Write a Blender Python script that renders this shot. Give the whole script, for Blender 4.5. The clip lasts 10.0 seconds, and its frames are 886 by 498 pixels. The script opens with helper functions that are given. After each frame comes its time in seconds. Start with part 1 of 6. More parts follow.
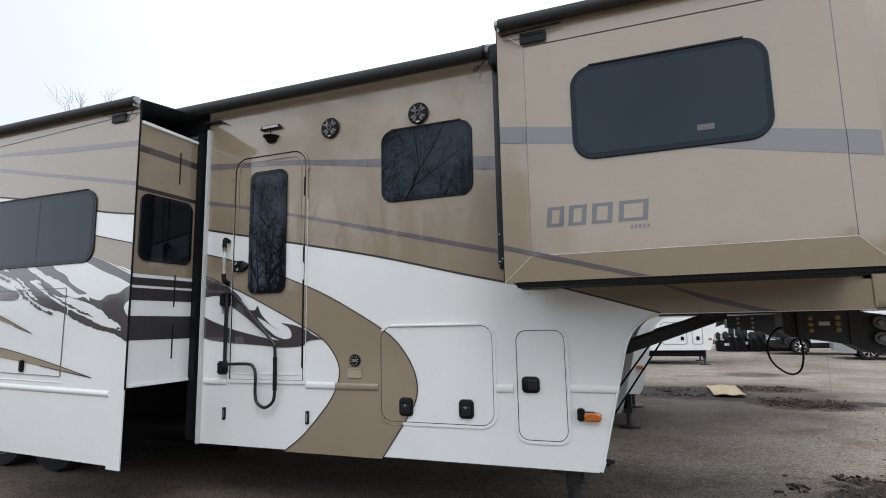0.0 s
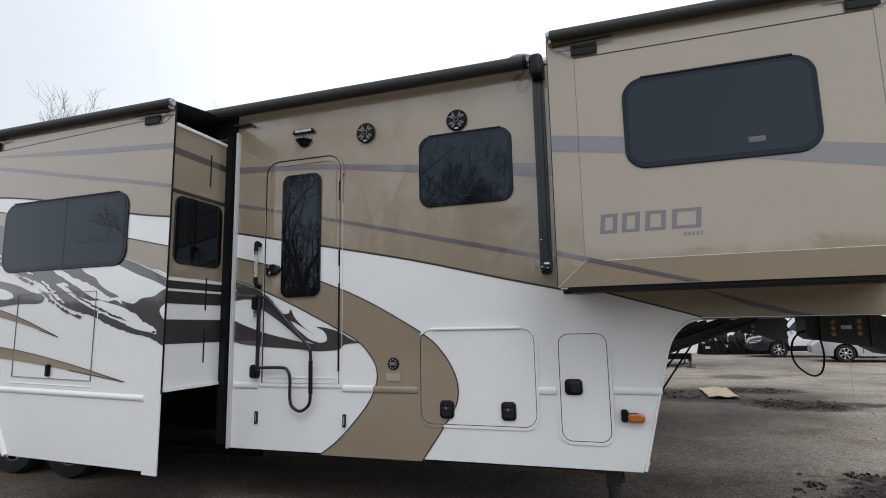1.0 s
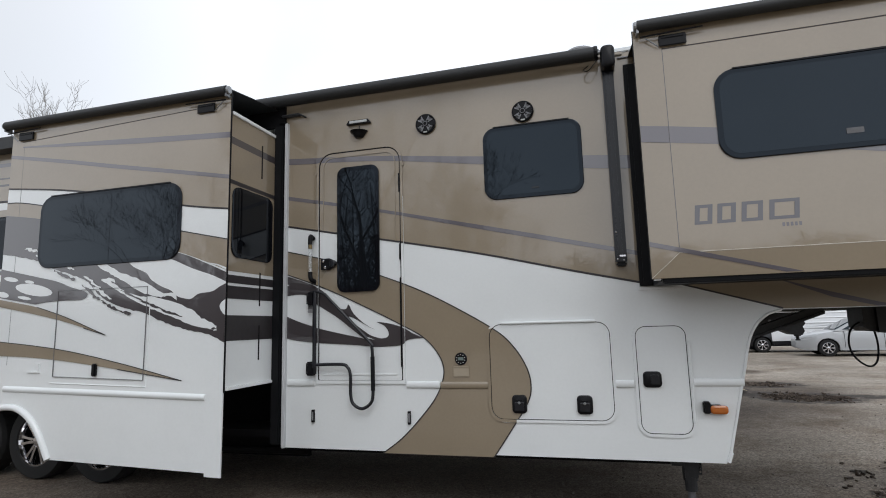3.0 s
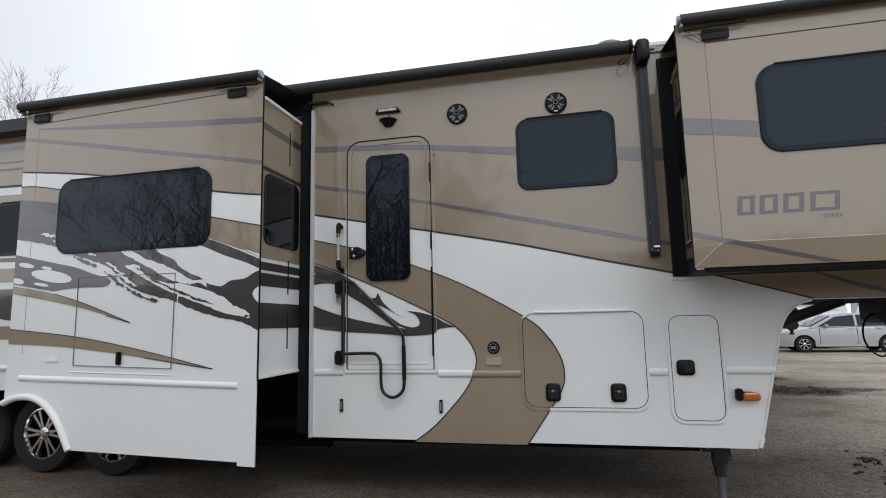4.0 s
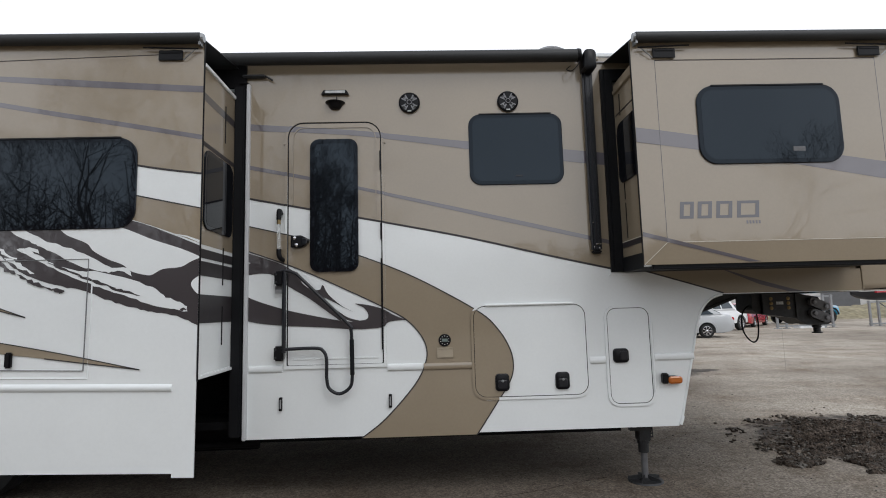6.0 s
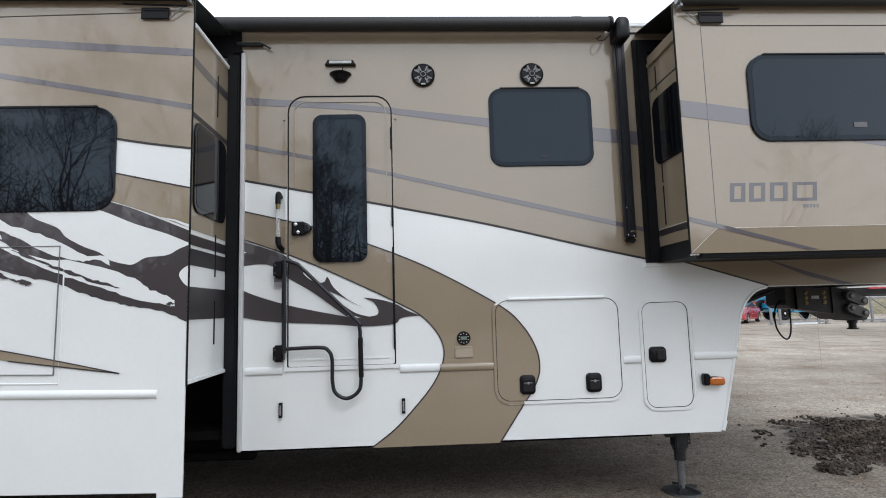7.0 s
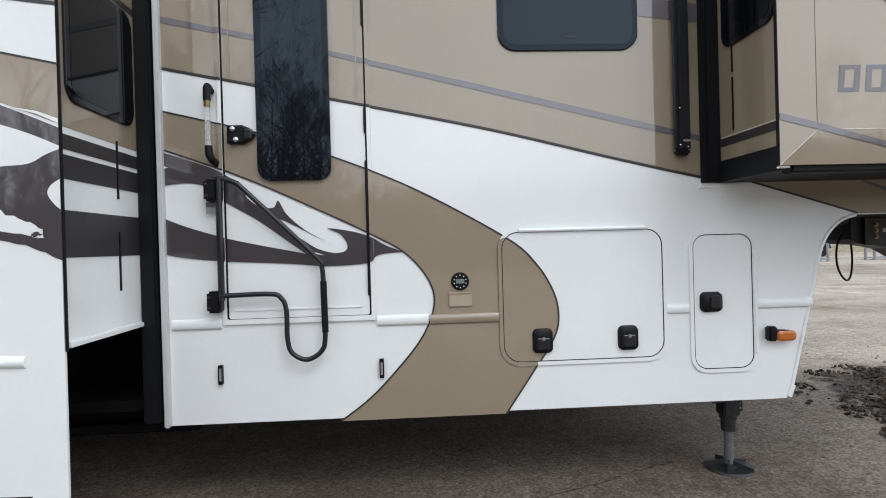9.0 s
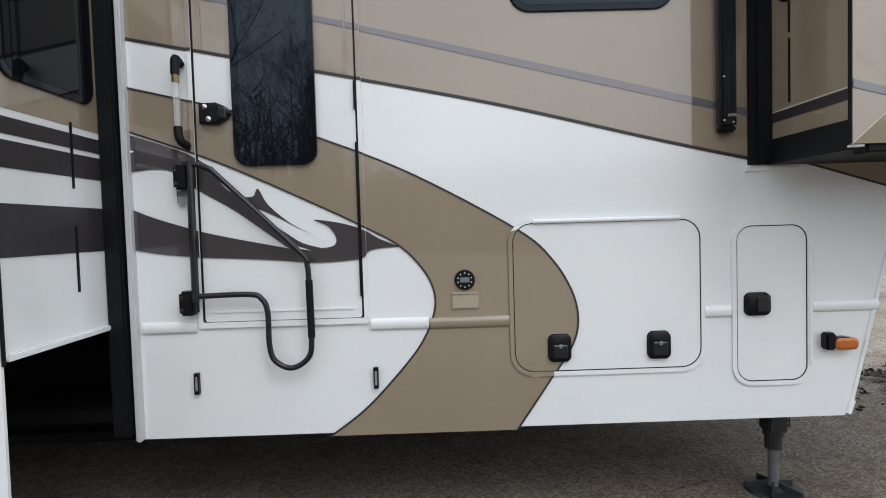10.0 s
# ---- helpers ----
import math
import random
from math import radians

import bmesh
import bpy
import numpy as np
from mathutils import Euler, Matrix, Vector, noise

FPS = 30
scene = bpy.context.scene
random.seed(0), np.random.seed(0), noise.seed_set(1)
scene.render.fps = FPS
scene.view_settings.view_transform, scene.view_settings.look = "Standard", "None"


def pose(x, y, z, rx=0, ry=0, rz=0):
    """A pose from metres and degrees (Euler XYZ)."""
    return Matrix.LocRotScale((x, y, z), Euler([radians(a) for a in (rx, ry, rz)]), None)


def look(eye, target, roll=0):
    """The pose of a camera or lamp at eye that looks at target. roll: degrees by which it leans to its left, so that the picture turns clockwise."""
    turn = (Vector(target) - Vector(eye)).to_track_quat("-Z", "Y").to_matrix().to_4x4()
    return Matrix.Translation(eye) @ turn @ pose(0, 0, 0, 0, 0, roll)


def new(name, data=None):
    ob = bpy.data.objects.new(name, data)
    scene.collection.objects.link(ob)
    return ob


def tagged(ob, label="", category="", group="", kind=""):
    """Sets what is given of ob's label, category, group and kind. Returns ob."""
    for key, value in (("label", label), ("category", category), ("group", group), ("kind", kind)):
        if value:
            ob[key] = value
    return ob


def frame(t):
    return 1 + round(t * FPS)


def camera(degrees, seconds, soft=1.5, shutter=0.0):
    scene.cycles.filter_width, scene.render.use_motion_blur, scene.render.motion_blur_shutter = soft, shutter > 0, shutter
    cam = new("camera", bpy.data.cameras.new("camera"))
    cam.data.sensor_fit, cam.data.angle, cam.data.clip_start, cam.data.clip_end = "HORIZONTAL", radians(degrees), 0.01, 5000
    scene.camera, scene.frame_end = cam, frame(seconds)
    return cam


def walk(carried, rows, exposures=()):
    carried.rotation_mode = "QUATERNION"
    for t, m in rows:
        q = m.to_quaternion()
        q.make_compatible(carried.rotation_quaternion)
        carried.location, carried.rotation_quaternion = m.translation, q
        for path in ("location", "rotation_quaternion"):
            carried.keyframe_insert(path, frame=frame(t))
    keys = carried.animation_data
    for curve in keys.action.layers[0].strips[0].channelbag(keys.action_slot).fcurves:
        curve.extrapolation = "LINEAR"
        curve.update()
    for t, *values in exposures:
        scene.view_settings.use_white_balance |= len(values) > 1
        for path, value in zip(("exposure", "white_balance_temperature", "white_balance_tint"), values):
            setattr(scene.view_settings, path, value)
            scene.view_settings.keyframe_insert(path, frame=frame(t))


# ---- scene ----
cam = camera(78.2, 10.0, 1.0)
PATH = [
    (0, (-0.023, 0.016, 1.497), (-0.724, 1.869, 1.771), -1.1),
    (0.5, (-0.239, -0.095, 1.504), (-0.906, 1.768, 1.792), -1.1),
    (1, (-0.47, -0.215, 1.507), (-1.091, 1.665, 1.792), -1.1),
    (1.5, (-0.658, -0.19, 1.482), (-1.261, 1.696, 1.759), -1.3),
    (2, (-0.876, -0.139, 1.502), (-1.474, 1.75, 1.773), -1.3),
    (2.5, (-1.044, -0.217, 1.517), (-1.627, 1.677, 1.792), -1.4),
    (3.8, (-1.562, -0.503, 1.413), (-2.013, 1.425, 1.695), -1.4),
    (4, (-1.665, -0.475, 1.43), (-2.112, 1.456, 1.698), -1.3),
    (4.5, (-1.93, -0.517, 1.461), (-2.346, 1.421, 1.729), -1.3),
    (5, (-2.159, -0.605, 1.499), (-2.446, 1.357, 1.759), -1.4),
    (5.5, (-2.285, -0.613, 1.491), (-2.354, 1.371, 1.732), -1.3),
    (5.7, (-2.339, -0.59, 1.474), (-2.322, 1.397, 1.706), -1.4),
    (7, (-2.625, -0.047, 1.446), (-2.524, 1.939, 1.66), -1.6),
    (7.5, (-2.644, 0.186, 1.473), (-2.531, 2.176, 1.642), -1.7),
    (8, (-2.578, 0.455, 1.438), (-2.468, 2.449, 1.547), -1.8),
    (8.5, (-2.533, 0.691, 1.411), (-2.426, 2.688, 1.457), -1.8),
    (9, (-2.551, 0.941, 1.423), (-2.437, 2.938, 1.41), -1.6),
    (9.5, (-2.505, 1.139, 1.455), (-2.404, 3.136, 1.401), -1.6),
    (10, (-2.426, 1.316, 1.479), (-2.399, 3.314, 1.4), -1.7),
]
EXPOSURES = [(t, stops, kelvin, 10) for t, stops, kelvin in ((0.0, 0.02, 6120), (1.0, -0.17, 6150), (2.5, -0.19, 6180), (4.5, -0.24, 6260), (5.5, -0.23, 6300), (7.0, 0.23, 6100), (7.5, 0.39, 6090), (8.0, 0.42, 6080), (9.0, 0.36, 6090), (10.0, 0.21, 6120))]
walk(cam, [(t, look(eye, target, roll)) for t, eye, target, roll in PATH], EXPOSURES)

# ---- daylight: bright overcast sky with a broad, hidden sun ----
world = bpy.data.worlds.new("overcast_sky")
scene.world = world
world.use_nodes = True
wn, wl = world.node_tree.nodes, world.node_tree.links
wn.clear()
w_out = wn.new("ShaderNodeOutputWorld")
w_bg = wn.new("ShaderNodeBackground")
w_sky = wn.new("ShaderNodeTexSky")
w_sky.sky_type, w_sky.sun_disc = "NISHITA", False
w_sky.sun_elevation, w_sky.sun_rotation = radians(50), radians(151)
w_sky.air_density, w_sky.dust_density = 1.0, 4.0
w_scale = wn.new("ShaderNodeMix")
w_scale.data_type, w_scale.blend_type = "RGBA", "MULTIPLY"
w_scale.inputs["Factor"].default_value = 1.0
w_scale.inputs["B"].default_value = (0.09, 0.09, 0.09, 1)
w_co = wn.new("ShaderNodeTexCoord")
w_noise = wn.new("ShaderNodeTexNoise")
w_noise.inputs["Scale"].default_value, w_noise.inputs["Detail"].default_value = 2.2, 5
w_ramp = wn.new("ShaderNodeValToRGB")
w_ramp.color_ramp.elements[0].position, w_ramp.color_ramp.elements[0].color = 0.34, (1.12, 1.15, 1.18, 1)
w_ramp.color_ramp.elements[1].position, w_ramp.color_ramp.elements[1].color = 0.6, (1.3, 1.31, 1.33, 1)
w_mix = wn.new("ShaderNodeMix")
w_mix.data_type = "RGBA"
w_mix.inputs["Factor"].default_value = 0.85
wl.new(w_co.outputs["Generated"], w_noise.inputs["Vector"])
wl.new(w_noise.outputs["Fac"], w_ramp.inputs["Fac"])
wl.new(w_sky.outputs["Color"], w_scale.inputs["A"])
wl.new(w_scale.outputs["Result"], w_mix.inputs["A"])
# thin overcast: a little brighter towards the horizon than overhead
w_sep = wn.new("ShaderNodeSeparateXYZ")
w_alt = wn.new("ShaderNodeMapRange")
w_alt.inputs["To Min"].default_value, w_alt.inputs["To Max"].default_value = 1.32, 0.9
w_haze = wn.new("ShaderNodeVectorMath")
w_haze.operation = "SCALE"
wl.new(w_co.outputs["Generated"], w_sep.inputs["Vector"])
wl.new(w_sep.outputs["Z"], w_alt.inputs["Value"])
wl.new(w_ramp.outputs["Color"], w_haze.inputs[0])
wl.new(w_alt.outputs["Result"], w_haze.inputs["Scale"])
# a greyer bank of cloud over the rear of the trailer
w_dir = wn.new("ShaderNodeVectorMath")
w_dir.operation = "DOT_PRODUCT"
w_dir.inputs[1].default_value = (-0.96, 0.25, 0.12)
w_ragged = wn.new("ShaderNodeMath")
w_ragged.operation = "MULTIPLY_ADD"
w_ragged.inputs[1].default_value = 0.25
w_bank = wn.new("ShaderNodeMapRange")
w_bank.interpolation_type = "SMOOTHSTEP"
w_bank.inputs["From Min"].default_value, w_bank.inputs["From Max"].default_value = 0.86, 1.1
w_bank.inputs["To Min"].default_value, w_bank.inputs["To Max"].default_value = 1.0, 0.7
w_cloud = wn.new("ShaderNodeVectorMath")
w_cloud.operation = "SCALE"
wl.new(w_co.outputs["Generated"], w_dir.inputs[0])
wl.new(w_noise.outputs["Fac"], w_ragged.inputs[0])
wl.new(w_dir.outputs["Value"], w_ragged.inputs[2])
wl.new(w_ragged.outputs[0], w_bank.inputs["Value"])
wl.new(w_haze.outputs["Vector"], w_cloud.inputs[0])
wl.new(w_bank.outputs["Result"], w_cloud.inputs["Scale"])
wl.new(w_cloud.outputs["Vector"], w_mix.inputs["B"])
wl.new(w_mix.outputs["Result"], w_bg.inputs["Color"])
wl.new(w_bg.outputs["Background"], w_out.inputs["Surface"])
w_bg.inputs["Strength"].default_value = 1.0
sun_data = bpy.data.lights.new("sun", "SUN")
sun_data.energy, sun_data.angle, sun_data.color = 0.65, radians(25), (1.0, 0.985, 0.96)
sun = new("sun", sun_data)
sun.matrix_world = look((10, -18, 24.5), (0, 0, 0))


# ---- materials ----
def nodes_of(name):
    m = bpy.data.materials.new(name)
    m.use_nodes = True
    n, l = m.node_tree.nodes, m.node_tree.links
    return m, n, l, n["Principled BSDF"]


def grain(n, l, scale, detail=4, coords="Object", rough=0.55):
    co = n.new("ShaderNodeTexCoord")
    t = n.new("ShaderNodeTexNoise")
    t.inputs["Scale"].default_value, t.inputs["Detail"].default_value, t.inputs["Roughness"].default_value = scale, detail, rough
    l.new(co.outputs[coords], t.inputs["Vector"])
    return t


def blend(n, l, fac, a, b, lo=0.3, hi=0.7):
    r = n.new("ShaderNodeValToRGB")
    r.color_ramp.elements[0].position, r.color_ramp.elements[0].color = lo, (*a, 1)
    r.color_ramp.elements[1].position, r.color_ramp.elements[1].color = hi, (*b, 1)
    l.new(fac, r.inputs["Fac"])
    return r.outputs["Color"]


def times(n, l, a, b, mode="MULTIPLY", fac=1.0):
    m = n.new("ShaderNodeMix")
    m.data_type, m.blend_type = "RGBA", mode
    m.inputs["Factor"].default_value = fac
    l.new(a, m.inputs["A"])
    l.new(b, m.inputs["B"])
    return m.outputs["Result"]


def bump(n, l, bsdf, height, strength, distance):
    b = n.new("ShaderNodeBump")
    b.inputs["Strength"].default_value, b.inputs["Distance"].default_value = strength, distance
    l.new(height, b.inputs["Height"])
    l.new(b.outputs["Normal"], bsdf.inputs["Normal"])
    return b


def paint(name, c, rough=0.28, coat=0.0, spread=0.06, wave=0.002, metal=0.0, fleck=0.0, spec=0.5, coat_ior=1.5):
    """Sprayed or moulded paint: faint mottling at two scales, slight waviness of the panel."""
    m, n, l, b = nodes_of(name)
    big, small = grain(n, l, 1.3, 3), grain(n, l, 45, 5)
    lo, hi = [v * (1 - spread) for v in c], [min(1, v * (1 + spread)) for v in c]
    col = blend(n, l, big.outputs["Fac"], lo, hi)
    s = 1 - max(fleck, spread * 0.8)
    col = times(n, l, col, blend(n, l, small.outputs["Fac"], (s, s, s), (1, 1, 1)))
    l.new(col, b.inputs["Base Color"])
    rr = n.new("ShaderNodeMapRange")
    rr.inputs["To Min"].default_value, rr.inputs["To Max"].default_value = rough * 0.75, rough * 1.3
    l.new(big.outputs["Fac"], rr.inputs["Value"])
    l.new(rr.outputs["Result"], b.inputs["Roughness"])
    b.inputs["Metallic"].default_value = metal
    b.inputs["Specular IOR Level"].default_value = spec
    b.inputs["Coat Weight"].default_value, b.inputs["Coat Roughness"].default_value = coat, 0.03
    b.inputs["Coat IOR"].default_value = coat_ior
    if wave:
        w = grain(n, l, 2.6, 2)
        bb = bump(n, l, b, w.outputs["Fac"], 0.5, wave)
        l.new(bb.outputs["Normal"], b.inputs["Coat Normal"])
    return m


def plain(name, c, rough=0.5, metal=0.0, spread=0.15, scale=30, relief=0.0, spec=0.5):
    m, n, l, b = nodes_of(name)
    g, g2 = grain(n, l, scale, 5), grain(n, l, scale / 12, 3)
    col = blend(n, l, g.outputs["Fac"], [v * (1 - spread) for v in c], [min(1, v * (1 + spread)) for v in c])
    col = times(n, l, col, blend(n, l, g2.outputs["Fac"], (1 - spread,) * 3, (1, 1, 1)))
    l.new(col, b.inputs["Base Color"])
    b.inputs["Roughness"].default_value, b.inputs["Metallic"].default_value = rough, metal
    b.inputs["Specular IOR Level"].default_value = spec
    if relief:
        bump(n, l, b, g.outputs["Fac"], 0.6, relief)
    return m


WHITE = paint("white_gelcoat", (0.79, 0.815, 0.815), 0.22, 0.6, 0.03, 0.0012, coat_ior=1.5)
TAN = paint("tan_metallic_paint", (0.274, 0.222, 0.154), 0.3, 1.0, 0.05, 0.0016, fleck=0.05, coat_ior=1.7)
DARK = paint("dark_brown_paint", (0.05, 0.042, 0.045), 0.3, 1.0, 0.06, 0.0016, coat_ior=1.7)
MAUVE = paint("grey_mauve_paint", (0.107, 0.095, 0.109), 0.3, 1.0, 0.05, 0.0016, coat_ior=1.75)
SLATE = paint("slate_grey_paint", (0.085, 0.081, 0.095), 0.3, 0.8, 0.05, 0.0016, coat_ior=1.7)
LINER = plain("black_pinstripe", (0.03, 0.026, 0.028), 0.4)
BLACK = plain("black_plastic", (0.006, 0.006, 0.0075), 0.36, relief=0.0003, spec=0.2)
SATIN = paint("black_satin_metal", (0.008, 0.009, 0.013), 0.3, 0.25, 0.1, 0, spec=0.35)
RUBBER = plain("black_rubber", (0.0045, 0.005, 0.0065), 0.6, relief=0.0006, spec=0.22)
FABRIC = plain("black_awning_vinyl", (0.016, 0.017, 0.018), 0.55, scale=60, relief=0.001)
STEEL = plain("dark_painted_steel", (0.03, 0.031, 0.033), 0.5, 0.3, 0.25, relief=0.001)
RAW = plain("galvanised_steel", (0.32, 0.33, 0.34), 0.42, 0.8, 0.2)
POSTGREY = paint("pale_aluminium_trim", (0.55, 0.56, 0.57), 0.4, 0.0, 0.05, 0)
CHROME = plain("chrome", (0.7, 0.7, 0.72), 0.12, 1.0, 0.04)
GOLD = plain("yellow_zinc_bolt", (0.27, 0.2, 0.095), 0.38, 0.8, 0.2)
ALLOY = plain("alloy_rim", (0.6, 0.6, 0.62), 0.26, 0.9, 0.06)
TYRE = plain("tyre_rubber", (0.01, 0.01, 0.01), 0.85, scale=80, relief=0.001)
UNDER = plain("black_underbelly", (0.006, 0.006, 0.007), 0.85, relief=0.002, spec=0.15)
CHASSIS = plain("black_chassis_coating", (0.008, 0.008, 0.009), 0.8, relief=0.001, spec=0.2)
AMBER = paint("amber_lens", (0.46, 0.12, 0.01), 0.15, 0.4, 0.06, 0)
HEADLENS = paint("clear_lamp_lens", (0.5, 0.52, 0.54), 0.12, 0.6, 0.1, 0)
REDLENS = paint("red_lens", (0.5, 0.02, 0.02), 0.15, 0.4, 0.06, 0)
SILVER = paint("silver_car_paint", (0.44, 0.455, 0.47), 0.3, 0.8, 0.03, 0)
NAVY = paint("dark_blue_car_paint", (0.006, 0.007, 0.011), 0.3, 0.3, 0.05, 0)
OUTLET = paint("pale_tan_plastic", (0.37, 0.315, 0.235), 0.4, 0.2, 0.05, 0)
# painted edge highlight of the front slide face, and its pale side pinstripe
CREAM = plain("pale_highlight_and_pinstripe", (0.56, 0.52, 0.45), 0.5)
SEALGREY = plain("thin_grey_joint", (0.16, 0.165, 0.17), 0.6)
CARWHITE = paint("white_car_paint", (0.75, 0.76, 0.77), 0.25, 0.6, 0.02, 0)
CARRED = paint("red_car_paint", (0.42, 0.015, 0.03), 0.25, 0.8, 0.05, 0)
JEEPBLUE = paint("sky_blue_car_paint", (0.03, 0.3, 0.5), 0.25, 0.8, 0.05, 0)
CARD = plain("damp_cardboard", (0.52, 0.42, 0.27), 0.85, 0, 0.18, 9, 0.002)
PAPER = plain("grey_paper_tag", (0.55, 0.57, 0.56), 0.7, 0, 0.25, 40)
BARK = plain("grey_bark", (0.085, 0.072, 0.06), 0.9, 0, 0.3, 14, 0.01)
PALEBARK = plain("pale_bark", (0.24, 0.22, 0.2), 0.9, 0, 0.2, 14, 0.01)
BLOCKWALL = plain("grey_metal_siding", (0.55, 0.54, 0.52), 0.7, 0, 0.08, 3, 0.002)
SHINGLE = plain("dark_roofing", (0.07, 0.068, 0.066), 0.8, 0, 0.2, 12, 0.01)
STONE = plain("grey_gravel", (0.17, 0.155, 0.135), 0.85, 0, 0.3, 25, 0.005)
DRYGRASS = plain("dry_grass", (0.27, 0.235, 0.15), 0.95, 0, 0.4, 3.0, 0.03)
GREYPLATE = plain("grey_cone", (0.12, 0.12, 0.125), 0.4)
PEWTER = plain("pewter_grille", (0.22, 0.22, 0.23), 0.4, 0.5)
LCD = plain("grey_lcd", (0.17, 0.21, 0.2), 0.2, spread=0.05)


def crumbly_earth():
    """Dark wet earth with dusty, paler crumbs."""
    m, n, l, b = nodes_of("dark_crumbly_earth")
    crumb, patch, fine = grain(n, l, 16, 5, rough=0.7), grain(n, l, 2.2, 4), grain(n, l, 70, 4)
    col = blend(n, l, crumb.outputs["Fac"], (0.02, 0.0165, 0.014), (0.19, 0.155, 0.128), 0.38, 0.66)
    col = times(n, l, col, blend(n, l, patch.outputs["Fac"], (0.5, 0.46, 0.43), (1.2, 1.2, 1.2), 0.35, 0.65))
    col = times(n, l, col, blend(n, l, fine.outputs["Fac"], (0.6, 0.58, 0.56), (1.25, 1.25, 1.25), 0.3, 0.7))
    l.new(col, b.inputs["Base Color"])
    b.inputs["Roughness"].default_value, b.inputs["Specular IOR Level"].default_value = 0.9, 0.15
    bump(n, l, b, fine.outputs["Fac"], 0.7, 0.01)
    return m


CLOD = crumbly_earth()


def tinted(name, c, spec=0.5):
    m, n, l, b = nodes_of(name)
    g = grain(n, l, 1.1, 3)
    l.new(blend(n, l, g.outputs["Fac"], [v * 0.8 for v in c], [v * 1.2 for v in c]), b.inputs["Base Color"])
    b.inputs["Roughness"].default_value, b.inputs["Specular IOR Level"].default_value = 0.018, spec
    b.inputs["Specular Tint"].default_value = (0.58, 0.72, 0.86, 1)
    bump(n, l, b, g.outputs["Fac"], 0.3, 0.002)
    return m


GLASS = tinted("dark_tinted_glass", (0.006, 0.007, 0.009))
EDGEGLASS = tinted("black_bonded_glass_edge", (0.006, 0.006, 0.008), 0.36)
# darker, duller copy of GLASS: dim reflections are put into the material
SIDEGLASS = tinted("dim_reflection_glass", (0.004, 0.0045, 0.006), 0.22)
SEAM = plain("grey_seam", (0.3, 0.3, 0.31), 0.6)
CARGLASS = tinted("car_window_glass", (0.02, 0.025, 0.028))
ACRYLIC, _n, _l, _b = nodes_of("clear_acrylic")
_b.inputs["Base Color"].default_value = (0.9, 0.92, 0.92, 1)
_b.inputs["Roughness"].default_value, _b.inputs["Transmission Weight"].default_value, _b.inputs["IOR"].default_value = 0.08, 0.8, 1.3


